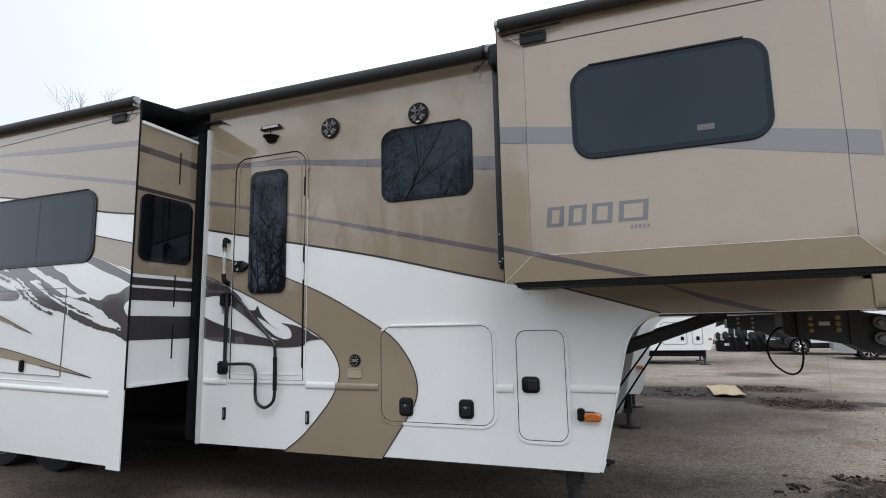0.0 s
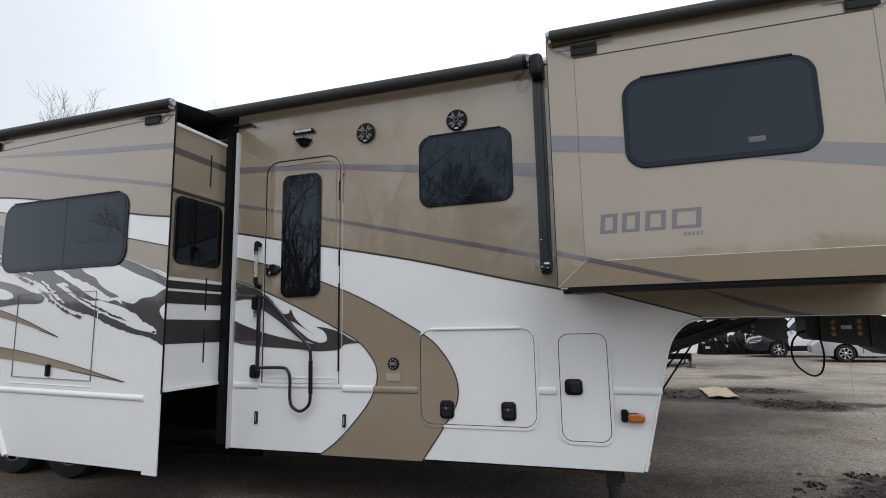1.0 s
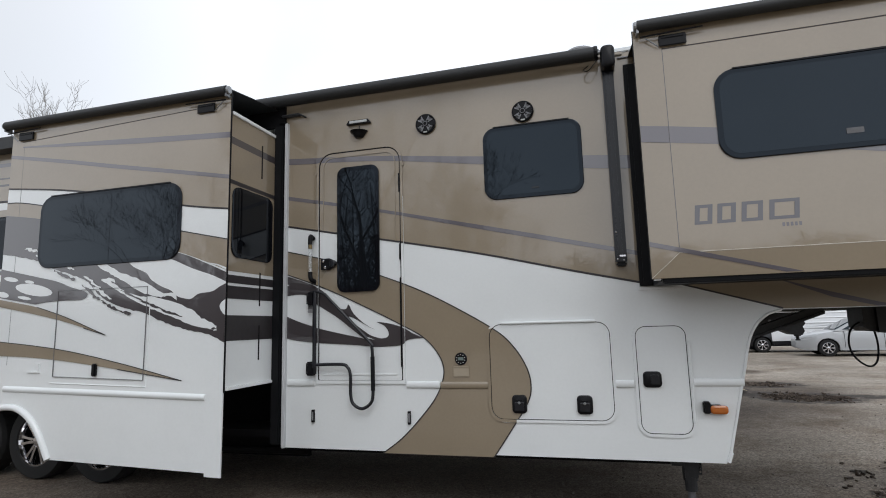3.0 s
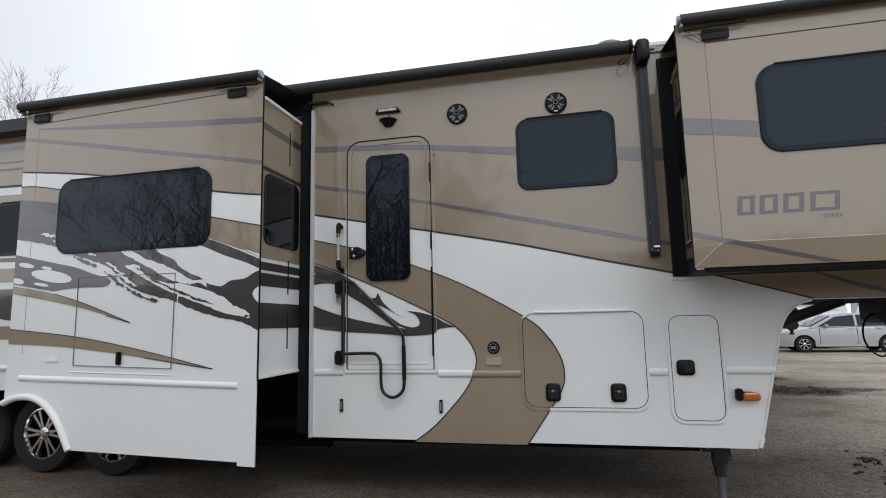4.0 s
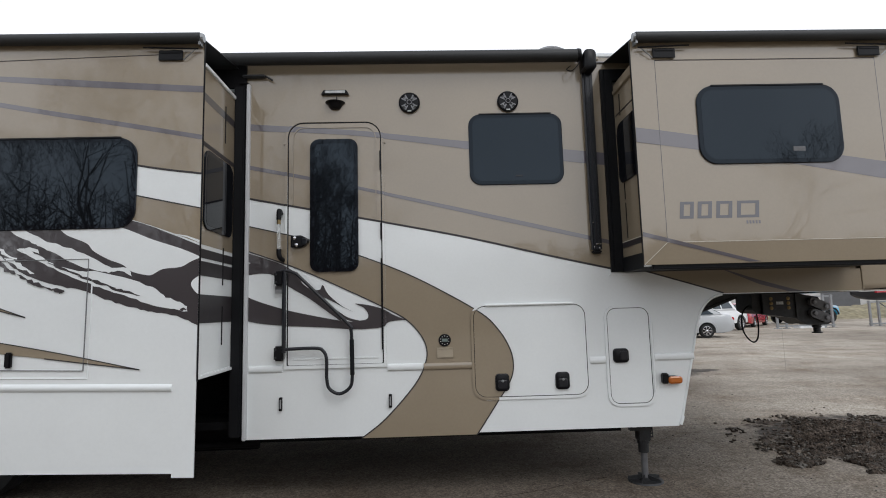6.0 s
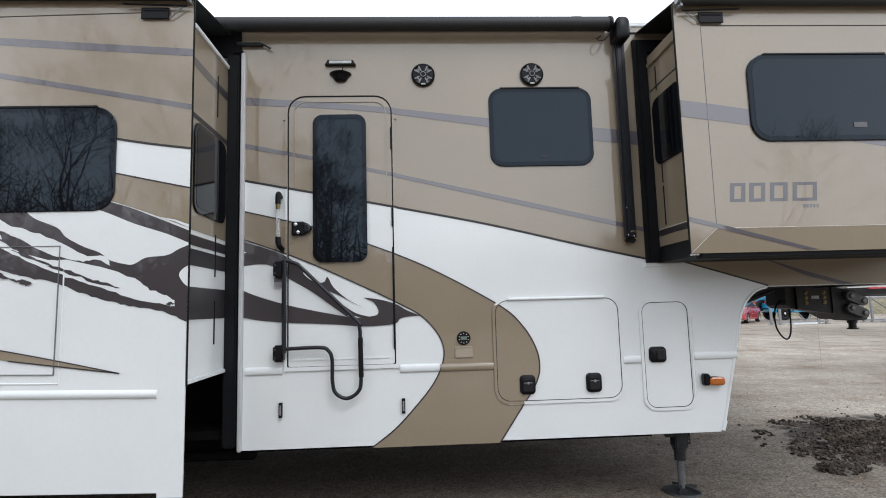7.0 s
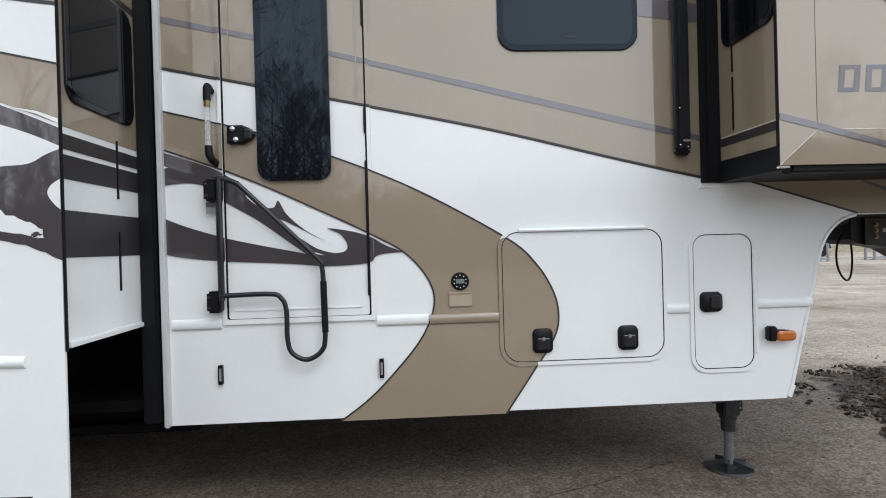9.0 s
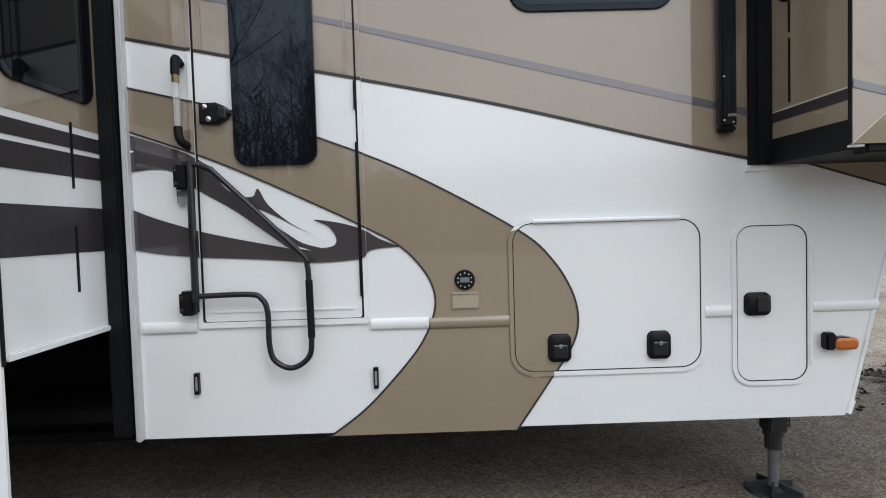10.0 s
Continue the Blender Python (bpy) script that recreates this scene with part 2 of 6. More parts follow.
def asphalt(spots, shade_and_stains):
    """Old parking-lot asphalt: broad brown-grey stains, exposed fine stone, and trodden mud at some spots (x, y, rx, ry)."""
    m, n, l, b = nodes_of("worn_asphalt")
    co = n.new("ShaderNodeTexCoord")
    broad, mid, fine = grain(n, l, 0.16, 5), grain(n, l, 1.4, 6, rough=0.65), grain(n, l, 42, 4, rough=0.75)
    streak = n.new("ShaderNodeTexNoise")
    streak.inputs["Scale"].default_value, streak.inputs["Detail"].default_value = 1.0, 6
    smap = n.new("ShaderNodeMapping")
    smap.inputs["Scale"].default_value = (0.45, 1.1, 1)
    smap.inputs["Rotation"].default_value = (0, 0, radians(-8))
    l.new(co.outputs["Object"], smap.inputs["Vector"])
    l.new(smap.outputs["Vector"], streak.inputs["Vector"])
    vor = n.new("ShaderNodeTexVoronoi")
    vor.inputs["Scale"].default_value = 70
    l.new(co.outputs["Object"], vor.inputs["Vector"])
    col = blend(n, l, broad.outputs["Fac"], (0.275, 0.246, 0.214), (0.44, 0.403, 0.36), 0.34, 0.62)
    col = times(n, l, col, blend(n, l, mid.outputs["Fac"], (0.78, 0.76, 0.74), (1.05, 1.05, 1.04), 0.3, 0.62))
    col = times(n, l, col, blend(n, l, streak.outputs["Fac"], (0.9, 0.89, 0.88), (1.05, 1.05, 1.05), 0.35, 0.62))
    col = times(n, l, col, blend(n, l, fine.outputs["Fac"], (0.62, 0.6, 0.58), (1.3, 1.3, 1.28), 0.33, 0.68))
    col = times(n, l, col, blend(n, l, vor.outputs["Color"], (0.66, 0.65, 0.64), (1.35, 1.35, 1.35), 0.2, 0.85))
    stain = grain(n, l, 0.75, 8, rough=0.68)
    col = times(n, l, col, blend(n, l, stain.outputs["Fac"], (0.64, 0.57, 0.5), (1.03, 1.03, 1.02), 0.33, 0.52))
    grit = grain(n, l, 11, 6, rough=0.7)
    col = times(n, l, col, blend(n, l, grit.outputs["Fac"], (0.76, 0.74, 0.72), (1.07, 1.07, 1.07), 0.34, 0.56))
    # soft dark ellipses: trailer shade painted into the colour, and dark stains
    shade_stain_mask = None
    for x, y, rx, ry in shade_and_stains:
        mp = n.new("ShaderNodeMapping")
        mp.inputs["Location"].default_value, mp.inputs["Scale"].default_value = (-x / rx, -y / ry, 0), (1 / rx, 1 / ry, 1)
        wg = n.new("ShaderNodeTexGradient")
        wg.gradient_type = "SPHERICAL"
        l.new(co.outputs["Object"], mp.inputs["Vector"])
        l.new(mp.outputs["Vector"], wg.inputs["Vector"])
        if shade_stain_mask is None:
            shade_stain_mask = wg.outputs["Fac"]
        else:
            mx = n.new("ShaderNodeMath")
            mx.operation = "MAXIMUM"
            l.new(shade_stain_mask, mx.inputs[0])
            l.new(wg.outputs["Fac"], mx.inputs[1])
            shade_stain_mask = mx.outputs[0]
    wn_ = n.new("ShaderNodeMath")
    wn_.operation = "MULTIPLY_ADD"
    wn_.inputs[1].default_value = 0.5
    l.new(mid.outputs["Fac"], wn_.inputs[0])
    l.new(shade_stain_mask, wn_.inputs[2])
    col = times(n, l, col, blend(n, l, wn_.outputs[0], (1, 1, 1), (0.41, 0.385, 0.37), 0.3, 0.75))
    mud = None
    for x, y, rx, ry in spots:
        mp = n.new("ShaderNodeMapping")
        mp.inputs["Location"].default_value, mp.inputs["Scale"].default_value = (-x / rx, -y / ry, 0), (1 / rx, 1 / ry, 1)
        gr = n.new("ShaderNodeTexGradient")
        gr.gradient_type = "SPHERICAL"
        l.new(co.outputs["Object"], mp.inputs["Vector"])
        l.new(mp.outputs["Vector"], gr.inputs["Vector"])
        if mud is None:
            mud = gr.outputs["Fac"]
        else:
            mx = n.new("ShaderNodeMath")
            mx.operation = "MAXIMUM"
            l.new(mud, mx.inputs[0])
            l.new(gr.outputs["Fac"], mx.inputs[1])
            mud = mx.outputs[0]
    clump = grain(n, l, 4.5, 7, rough=0.72)
    mask = n.new("ShaderNodeMath")
    mask.operation = "MULTIPLY"
    cl = n.new("ShaderNodeMapRange")
    cl.inputs["From Min"].default_value, cl.inputs["From Max"].default_value = 0.38, 0.62
    cl.inputs["To Min"].default_value, cl.inputs["To Max"].default_value = 0.35, 2.6
    l.new(clump.outputs["Fac"], cl.inputs["Value"])
    l.new(mud, mask.inputs[0])
    l.new(cl.outputs["Result"], mask.inputs[1])
    mcol = blend(n, l, fine.outputs["Fac"], (0.016, 0.013, 0.011), (0.08, 0.066, 0.055), 0.32, 0.7)
    mixm = n.new("ShaderNodeMix")
    mixm.data_type = "RGBA"
    sharp = n.new("ShaderNodeMapRange")
    sharp.inputs["From Min"].default_value, sharp.inputs["From Max"].default_value = 0.10, 0.36
    l.new(mask.outputs[0], sharp.inputs["Value"])
    l.new(sharp.outputs["Result"], mixm.inputs["Factor"])
    l.new(col, mixm.inputs["A"])
    l.new(mcol, mixm.inputs["B"])
    l.new(mixm.outputs["Result"], b.inputs["Base Color"])
    rr = n.new("ShaderNodeMapRange")
    rr.inputs["To Min"].default_value, rr.inputs["To Max"].default_value = 0.65, 0.95
    l.new(mid.outputs["Fac"], rr.inputs["Value"])
    l.new(rr.outputs["Result"], b.inputs["Roughness"])
    add = n.new("ShaderNodeMath")
    add.operation = "ADD"
    l.new(vor.outputs["Distance"], add.inputs[0])
    l.new(fine.outputs["Fac"], add.inputs[1])
    add2 = n.new("ShaderNodeMath")
    add2.operation = "MULTIPLY_ADD"
    add2.inputs[1].default_value = 1.5
    l.new(mask.outputs[0], add2.inputs[0])
    l.new(add.outputs[0], add2.inputs[2])
    bump(n, l, b, add2.outputs[0], 0.4, 0.008)
    b.inputs["Specular IOR Level"].default_value = 0.2
    return m


MUD = [(2.5, 5.3, 1.6, 1.4), (2.4, 11.4, 1.1, 0.95), (2.05, 13.6, 1.2, 0.75), (0.35, 12.7, 1.6, 1.3), (1.6, 11.9, 1.0, 0.5), (3.3, 11.6, 0.8, 0.35)]
# first two ellipses paint the shade under and behind the trailers; the rest are stains
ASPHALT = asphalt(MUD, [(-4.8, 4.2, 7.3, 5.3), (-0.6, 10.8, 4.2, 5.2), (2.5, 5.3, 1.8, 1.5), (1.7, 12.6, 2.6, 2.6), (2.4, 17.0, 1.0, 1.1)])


# ---- mesh tools ----
WORLD_BUILT = {"fifth_wheel_trailer"}   # things whose parts are built in the world's own coordinates


def part(name, bm, material, parent=None, label=""):
    """One bmesh as one mesh object under a thing or under a part."""
    me = bpy.data.meshes.new(name)
    bm.normal_update()
    bm.to_mesh(me)
    bm.free()
    me.materials.append(material)
    ob = new(name, me)
    if parent:
        ob.parent = parent
        if parent.name in WORLD_BUILT:
            ob.matrix_parent_inverse = parent.matrix_world.inverted()
    if label:
        ob["label"] = label
    return ob


def thing(name, label, category, at=(0, 0, 0), turn=0.0, group="", kind=""):
    ob = new(name)
    ob.empty_display_size = 0.2
    ob.matrix_world = pose(*at, 0, 0, turn)
    return tagged(ob, label, category, group, kind)


def smooth(ob, angle=40):
    me = ob.data
    me.polygons.foreach_set("use_smooth", [True] * len(me.polygons))
    me.set_sharp_from_angle(angle=radians(angle))
    return ob


def box(x0, x1, y0, y1, z0, z1, bevel=0.0, bm=None, m=None):
    bm = bm or bmesh.new()
    vs = [bm.verts.new(Vector((x, y, z)) if m is None else m @ Vector((x, y, z))) for z in (z0, z1) for y in (y0, y1) for x in (x0, x1)]
    fs = [bm.faces.new([vs[i] for i in f]) for f in ((0, 2, 3, 1), (4, 5, 7, 6), (0, 1, 5, 4), (2, 6, 7, 3), (0, 4, 6, 2), (1, 3, 7, 5))]
    if bevel:
        bmesh.ops.bevel(bm, geom=list({e for f in fs for e in f.edges}), offset=bevel, segments=2, affect="EDGES")
    return bm


def rrect(x0, x1, z0, z1, r, n=6):
    pts = []
    for cx, cz, a0 in ((x1 - r, z1 - r, 0), (x0 + r, z1 - r, 90), (x0 + r, z0 + r, 180), (x1 - r, z0 + r, 270)):
        for i in range(n + 1):
            a = radians(a0 + 90 * i / n)
            pts.append((cx + r * math.cos(a), cz + r * math.sin(a)))
    return pts


def arched(x0, x1, z0, z1, r, low=0.012):
    """A rectangle with rounded top and nearly square foot."""
    top = rrect(x0, x1, z0, z1, r)
    k = len(top) // 2
    return top[:k] + rrect(x0, x1, z0, z1, low, 3)[8:]


def spline(pts, n=6, closed=False):
    """A smooth line through a few control points."""
    out, k = [], len(pts)
    for i in range(k if closed else k - 1):
        p = [pts[(i + j) % k] if closed else pts[min(max(i + j, 0), k - 1)] for j in (-1, 0, 1, 2)]
        for s in range(n):
            t = s / n
            out.append(tuple(0.5 * (2 * b + (c - a) * t + (2 * a - 5 * b + 4 * c - d) * t * t + (3 * b - a - 3 * c + d) * t ** 3) for a, b, c, d in zip(*p)))
    if not closed:
        out.append(tuple(pts[-1]))
    return out


def triangles(loops):
    from mathutils.geometry import tessellate_polygon
    flat = [p for lp in loops for p in lp]
    return [[flat[i] for i in t] for t in tessellate_polygon([[Vector((u, v, 0)) for u, v in lp] for lp in loops])]


def on_y(y, sign=-1):
    return lambda u, v, off: Vector((u, y + sign * off, v))


def on_x(x, sign=1):
    return lambda u, v, off: Vector((x + sign * off, u, v))


def prism(loops, face, d0, d1, bm=None):
    """A slab with that outline (first loop) and holes (the others), from depth d0 to d1 off a face."""
    bm = bm or bmesh.new()
    for d in (d0, d1):
        for t in triangles(loops):
            bm.faces.new([bm.verts.new(face(u, v, d)) for u, v in t])
    for lp in loops:
        for (a, b), (c, d) in zip(lp, lp[1:] + lp[:1]):
            bm.faces.new([bm.verts.new(face(u, v, w)) for u, v, w in ((a, b, d0), (c, d, d0), (c, d, d1), (a, b, d1))])
    bmesh.ops.remove_doubles(bm, verts=bm.verts, dist=1e-5)
    bmesh.ops.recalc_face_normals(bm, faces=bm.faces)
    return bm


def pillow(outline, face, d0, d1, edge):
    """A slab whose front edge is eased back by edge."""
    cu, cv = sum(p[0] for p in outline) / len(outline), sum(p[1] for p in outline) / len(outline)
    hu = max(abs(p[0] - cu) for p in outline)
    hv = max(abs(p[1] - cv) for p in outline)
    inner = [(cu + (u - cu) * (1 - edge / hu), cv + (v - cv) * (1 - edge / hv)) for u, v in outline]
    bm = bmesh.new()
    rings = [[bm.verts.new(face(u, v, d)) for u, v in lp] for lp, d in ((outline, d0), (outline, d1 - edge * 0.6), (inner, d1))]
    k = len(outline)
    for a, b in zip(rings, rings[1:]):
        for i in range(k):
            bm.faces.new((a[i], a[(i + 1) % k], b[(i + 1) % k], b[i]))
    bm.faces.new(rings[-1])
    bm.faces.new(rings[0])
    bmesh.ops.recalc_face_normals(bm, faces=bm.faces)
    return bm


def ring(outer, inner, face, d0, d1):
    return prism([outer, inner], face, d0, d1)


def tube(path, r, seg=10, bm=None, caps=True):
    """A round bar along a path; r may be one radius or one for each point."""
    bm = bm or bmesh.new()
    pts = [Vector(p) for p in path]
    rs = r if isinstance(r, (list, tuple)) else [r] * len(pts)
    rings, up = [], None
    for i, p in enumerate(pts):
        d = (pts[min(i + 1, len(pts) - 1)] - pts[max(i - 1, 0)]).normalized()
        if up is None:
            up = d.cross(Vector((0, 0, 1)) if abs(d.z) < 0.9 else Vector((1, 0, 0))).normalized()
        up = (up - d * up.dot(d)).normalized()
        side = d.cross(up)
        rings.append([bm.verts.new(p + rs[i] * (math.cos(2 * math.pi * k / seg) * up + math.sin(2 * math.pi * k / seg) * side)) for k in range(seg)])
    for a, b in zip(rings, rings[1:]):
        for k in range(seg):
            bm.faces.new((a[k], a[(k + 1) % seg], b[(k + 1) % seg], b[k]))
    if caps:
        bm.faces.new(rings[0][::-1])
        bm.faces.new(rings[-1])
    return bm


def lathe(profile, m, seg=28, bm=None):
    """Turns (radius, height) round the z axis of the pose m."""
    bm = bm or bmesh.new()
    rings = []
    for r, h in profile:
        rings.append([bm.verts.new(m @ Vector((r * math.cos(2 * math.pi * k / seg), r * math.sin(2 * math.pi * k / seg), h))) for k in range(seg)] if r > 1e-6 else [bm.verts.new(m @ Vector((0, 0, h)))])
    for a, b in zip(rings, rings[1:]):
        for k in range(seg):
            q = [a[k % len(a)], a[(k + 1) % len(a)], b[(k + 1) % len(b)], b[k % len(b)]]
            q = [v for i, v in enumerate(q) if v not in q[:i]]
            if len(q) > 2:
                bm.faces.new(q)
    bmesh.ops.recalc_face_normals(bm, faces=bm.faces)
    return bm


def turned(pts):
    """Twice the signed area of an outline."""
    return sum(a[0] * b[1] - b[0] * a[1] for a, b in zip(pts, pts[1:] + pts[:1]))


def clip_hull(poly, hull):
    """The part of an outline inside a convex outline that runs anticlockwise."""
    for a, b in zip(hull, hull[1:] + hull[:1]):
        ex, ey = b[0] - a[0], b[1] - a[1]
        if abs(ex) + abs(ey) < 1e-7:
            continue
        out = []
        for p, q in zip(poly, poly[1:] + poly[:1]):
            sp, sq = ex * (p[1] - a[1]) - ey * (p[0] - a[0]), ex * (q[1] - a[1]) - ey * (q[0] - a[0])
            if sp >= 0:
                out.append(p)
            if (sp > 0 > sq) or (sp < 0 < sq):
                k = sp / (sp - sq)
                out.append((p[0] + k * (q[0] - p[0]), p[1] + k * (q[1] - p[1])))
        poly = out
        if len(poly) < 3:
            return []
    return poly


def decal(name, loops, material, parent, face, layer, areas, label=""):
    """A painted graphic, laid on each flat area that it crosses: (u0, u1, v0, v1, proud), or (convex outline, proud)."""
    bm = bmesh.new()
    tris = [[tuple(q[:2]) for q in t] for t in triangles(loops)]
    for area in areas:
        if len(area) == 2:
            hull, proud = area
        else:
            u0, u1, v0, v1, proud = area
            hull = [(u0, v0), (u1, v0), (u1, v1), (u0, v1)]
        for t in tris:
            p = clip_hull(t, hull)
            if len(p) > 2:
                bm.faces.new([bm.verts.new(face(u, v, proud + 0.0014 * layer)) for u, v in p])
    bmesh.ops.remove_doubles(bm, verts=bm.verts, dist=2e-5)
    return part(name, bm, material, parent, label)


def ribbon(pts, w):
    """Outline of a line of width w."""
    up, low = [], []
    for i, p in enumerate(pts):
        a, b = pts[max(i - 1, 0)], pts[min(i + 1, len(pts) - 1)]
        d = Vector((b[0] - a[0], b[1] - a[1])).normalized()
        up.append((p[0] - d.y * w / 2, p[1] + d.x * w / 2))
        low.append((p[0] + d.y * w / 2, p[1] - d.x * w / 2))
    return up + low[::-1]


def between(top, low, n=6):
    return spline(top, n) + spline(low, n)[::-1]


# ---- ground ----
bm = bmesh.new()
bmesh.ops.create_grid(bm, x_segments=60, y_segments=60, size=400)
tagged(part("ground", bm, ASPHALT), "worn brown-grey asphalt parking lot with stains and painted trailer shade", "ground", kind="structure")

# ---- the fifth-wheel trailer ----
WALL, FAR = 3.957, 6.54          # near and far side walls
RSLIDE, FSLIDE = 3.255, 3.325    # outer faces of the two slide-outs
rv = thing("fifth_wheel_trailer", "large white and tan fifth-wheel travel trailer with two slide-outs open", "trailer", (-3.0, 5.25, 0))


def rpart(name, bm, mat, label="", parent=None):
    return part(name, bm, mat, parent or rv, label)


main = on_y(WALL)
nose = [(-0.42, 0.49), (-0.385, 0.56), *spline([(-0.24, 1.16), (-0.198, 1.33), (-0.145, 1.435), (-0.065, 1.507), (0.03, 1.536)], 6), (0.15, 1.536)]
FS = (-0.87, 1.14, 1.75, 3.43)    # front slide's opening
shell = [(-3.885, 0.49), *nose, (1.22, 1.536), (1.22, 3.62), (-3.885, 3.62)]
rpart("side_wall", prism([shell, rrect(FS[0], FS[1], FS[2], FS[3], 0.03)], main, -0.05, 0.0), WHITE, "glossy white gelcoat side wall")
rpart("rear_side_wall", prism([[(-11.2, 0.55), (-8.35, 0.55), (-8.3, 0.86), (-6.33, 0.86), (-6.33, 3.36), (-3.885, 3.36), (-3.885, 3.62), (-11.2, 3.62)]], main, -0.05, 0.0), WHITE, "white side wall behind the wheels")
far = on_y(FAR, 1)
rpart("far_side_wall", prism([[(-11.2, 0.5), *nose, (1.22, 1.536), (1.22, 3.62), (-11.2, 3.62)]], far, -0.05, 0.0), WHITE)
rpart("roof", box(-11.2, 1.22, WALL, FAR, 3.58, 3.64), WHITE, "white rubber roof")
rpart("rear_wall", box(-11.25, -11.2, WALL, FAR, 0.5, 3.62), WHITE)
rpart("underbelly", box(-5.4, -0.62, WALL + 0.06, FAR - 0.06, 0.56, 0.62), UNDER, "black underbelly panel")
rpart("rear_underbelly", box(-11.2, -5.4, WALL + 0.75, FAR - 0.06, 0.56, 0.62), UNDER, "black underbelly panel")
# black sheet added in the open space under the slide-out, as its shade
rpart("slide_shade_sheet", box(-6.33, -3.93, WALL + 0.5, WALL + 0.56, 0.3, 1.02), UNDER, "added black sheet standing for the shade under the slide-out")
bulk = prism([[(-0.62, 0.56), (-0.34, 1.30), (-0.2, 1.50), (-0.28, 1.50), (-0.7, 0.56)]], main, -2.5, -0.06)
rpart("front_bulkhead", bulk, UNDER, "black sloping front bulkhead")
rpart("bedroom_floor", box(-0.2, 1.9, WALL + 0.03, FAR - 0.03, 1.545, 1.6), UNDER, "underside of the raised bedroom")
# front cap: sections that narrow and lean towards the nose
bm = bmesh.new()
sections = []
for x, inset, low, top in ((1.22, 0.0, 1.536, 3.62), (1.55, 0.01, 1.54, 3.60), (1.85, 0.08, 1.58, 3.52), (2.08, 0.24, 1.68, 3.38), (2.2, 0.5, 1.86, 3.15)):
    sections.append([bm.verts.new((x, u, v)) for u, v in rrect(WALL + inset, FAR - inset, low, top, 0.06 + inset * 0.9, 5)])
for a, b in zip(sections, sections[1:]):
    for i in range(len(a)):
        bm.faces.new((a[i], a[(i + 1) % len(a)], b[(i + 1) % len(b)], b[i]))
bm.faces.new(sections[-1])
bmesh.ops.recalc_face_normals(bm, faces=bm.faces)
smooth(rpart("front_cap", bm, TAN, "rounded tan fibreglass front cap"))
rpart("cap_seam", box(1.212, 1.228, WALL - 0.008, WALL + 0.02, 1.55, 3.6, 0.003), TAN)

# entry door and hatches stand a little proud of the wall
DOOR = (-3.546, -2.790, 1.056, 3.045)
BAG = (-2.05, -1.142, 0.764, 1.482)
SIDEHATCH = (-0.957, -0.618, 0.682, 1.439)
P_DOOR, P_RIM, P_BAG = 0.008, 0.014, 0.006


def rim_areas(outer, inner, proud):
    """A moulded rim as convex pieces, and the flat wall in the corners outside it."""
    k = len(outer)
    out = [([outer[i], outer[(i + 1) % k], inner[(i + 1) % k], inner[i]], proud) for i in range(k)]
    for lo, hi in ((0, 6), (7, 13)):
        us, vs = [p[0] for p in outer[:14]], [p[1] for p in outer[:14]]
        corner = (max(us) if lo == 0 else min(us), max(vs))
        for i in range(lo, hi):
            tri = [corner, outer[i + 1], outer[i]]
            out.append((tri if turned(tri) > 0 else tri[::-1], 0.0))
    return [piece for piece in out if turned(piece[0]) > 1e-9]


RW, BW = 0.030, 0.026
d0, d1, b0, b1 = DOOR[0] - RW, DOOR[1] + RW, BAG[0] - BW, BAG[1] + BW
AREAS = [(-3.885, d0, 0.4, 3.62, 0), (d0, d1, 0.4, DOOR[2] - RW, 0), (d0, d1, DOOR[3] + RW, 3.62, 0), (d1, b0, 0.4, 3.62, 0),
         (b0, b1, 0.4, BAG[2] - BW, 0), (b0, b1, BAG[3] + BW, 3.62, 0), (b1, FS[0] - 0.002, 0.4, 3.62, 0), (FS[0] - 0.002, 1.22, 0.4, FS[2] - 0.002, 0),
         (FS[1] + 0.03, 1.22, FS[2] - 0.03, 3.62, 0), (FS[0] - 0.002, FS[1] + 0.03, FS[3] + 0.03, 3.62, 0), (b0, BAG[0] + 0.05, BAG[2] - BW, BAG[3] + BW, 0), (BAG[0] + 0.05, BAG[0] + 0.3, BAG[2] - BW, BAG[2] + 0.02, 0),
         (arched(*DOOR, 0.12), P_DOOR), (rrect(*BAG, 0.09), P_BAG),
         *rim_areas(arched(DOOR[0] - RW, DOOR[1] + RW, DOOR[2] - RW, DOOR[3] + RW, 0.12 + RW), arched(DOOR[0] - 0.01, DOOR[1] + 0.01, DOOR[2] - 0.002, DOOR[3] + 0.01, 0.13), P_RIM)]


def opening(kind, o, r, w, proud, rim, label, shape=rrect, g=0.005, low=None, seal=0.001):
    """A door or hatch leaf with its moulded rim and dark gap."""
    x0, x1, z0, z1 = o
    h = g if low is None else low
    leaf = rpart(kind, prism([shape(x0, x1, z0, z1, r)], main, -0.02, proud), WHITE, label)
    part("gap_seal", ring(shape(x0 - g, x1 + g, z0 - h, z1 + g, r + g), shape(x0, x1, z0, z1, r), main, -0.01, proud + seal), RUBBER, leaf)
    outer, inner = shape(x0 - w, x1 + w, z0 - w, z1 + w, r + w), shape(x0 - g, x1 + g, z0 - h, z1 + g, r + g)
    if shape is arched:
        cut = 2.6
        arch_o, arch_i = [p for p in outer if p[1] > cut], [p for p in inner if p[1] > cut]
        part("moulded_rim", prism([[(x1 + w, cut), *arch_o, (x0 - w, cut), (x0 - g, cut), *arch_i[::-1], (x1 + g, cut)]], main, -0.01, rim), TAN, leaf)
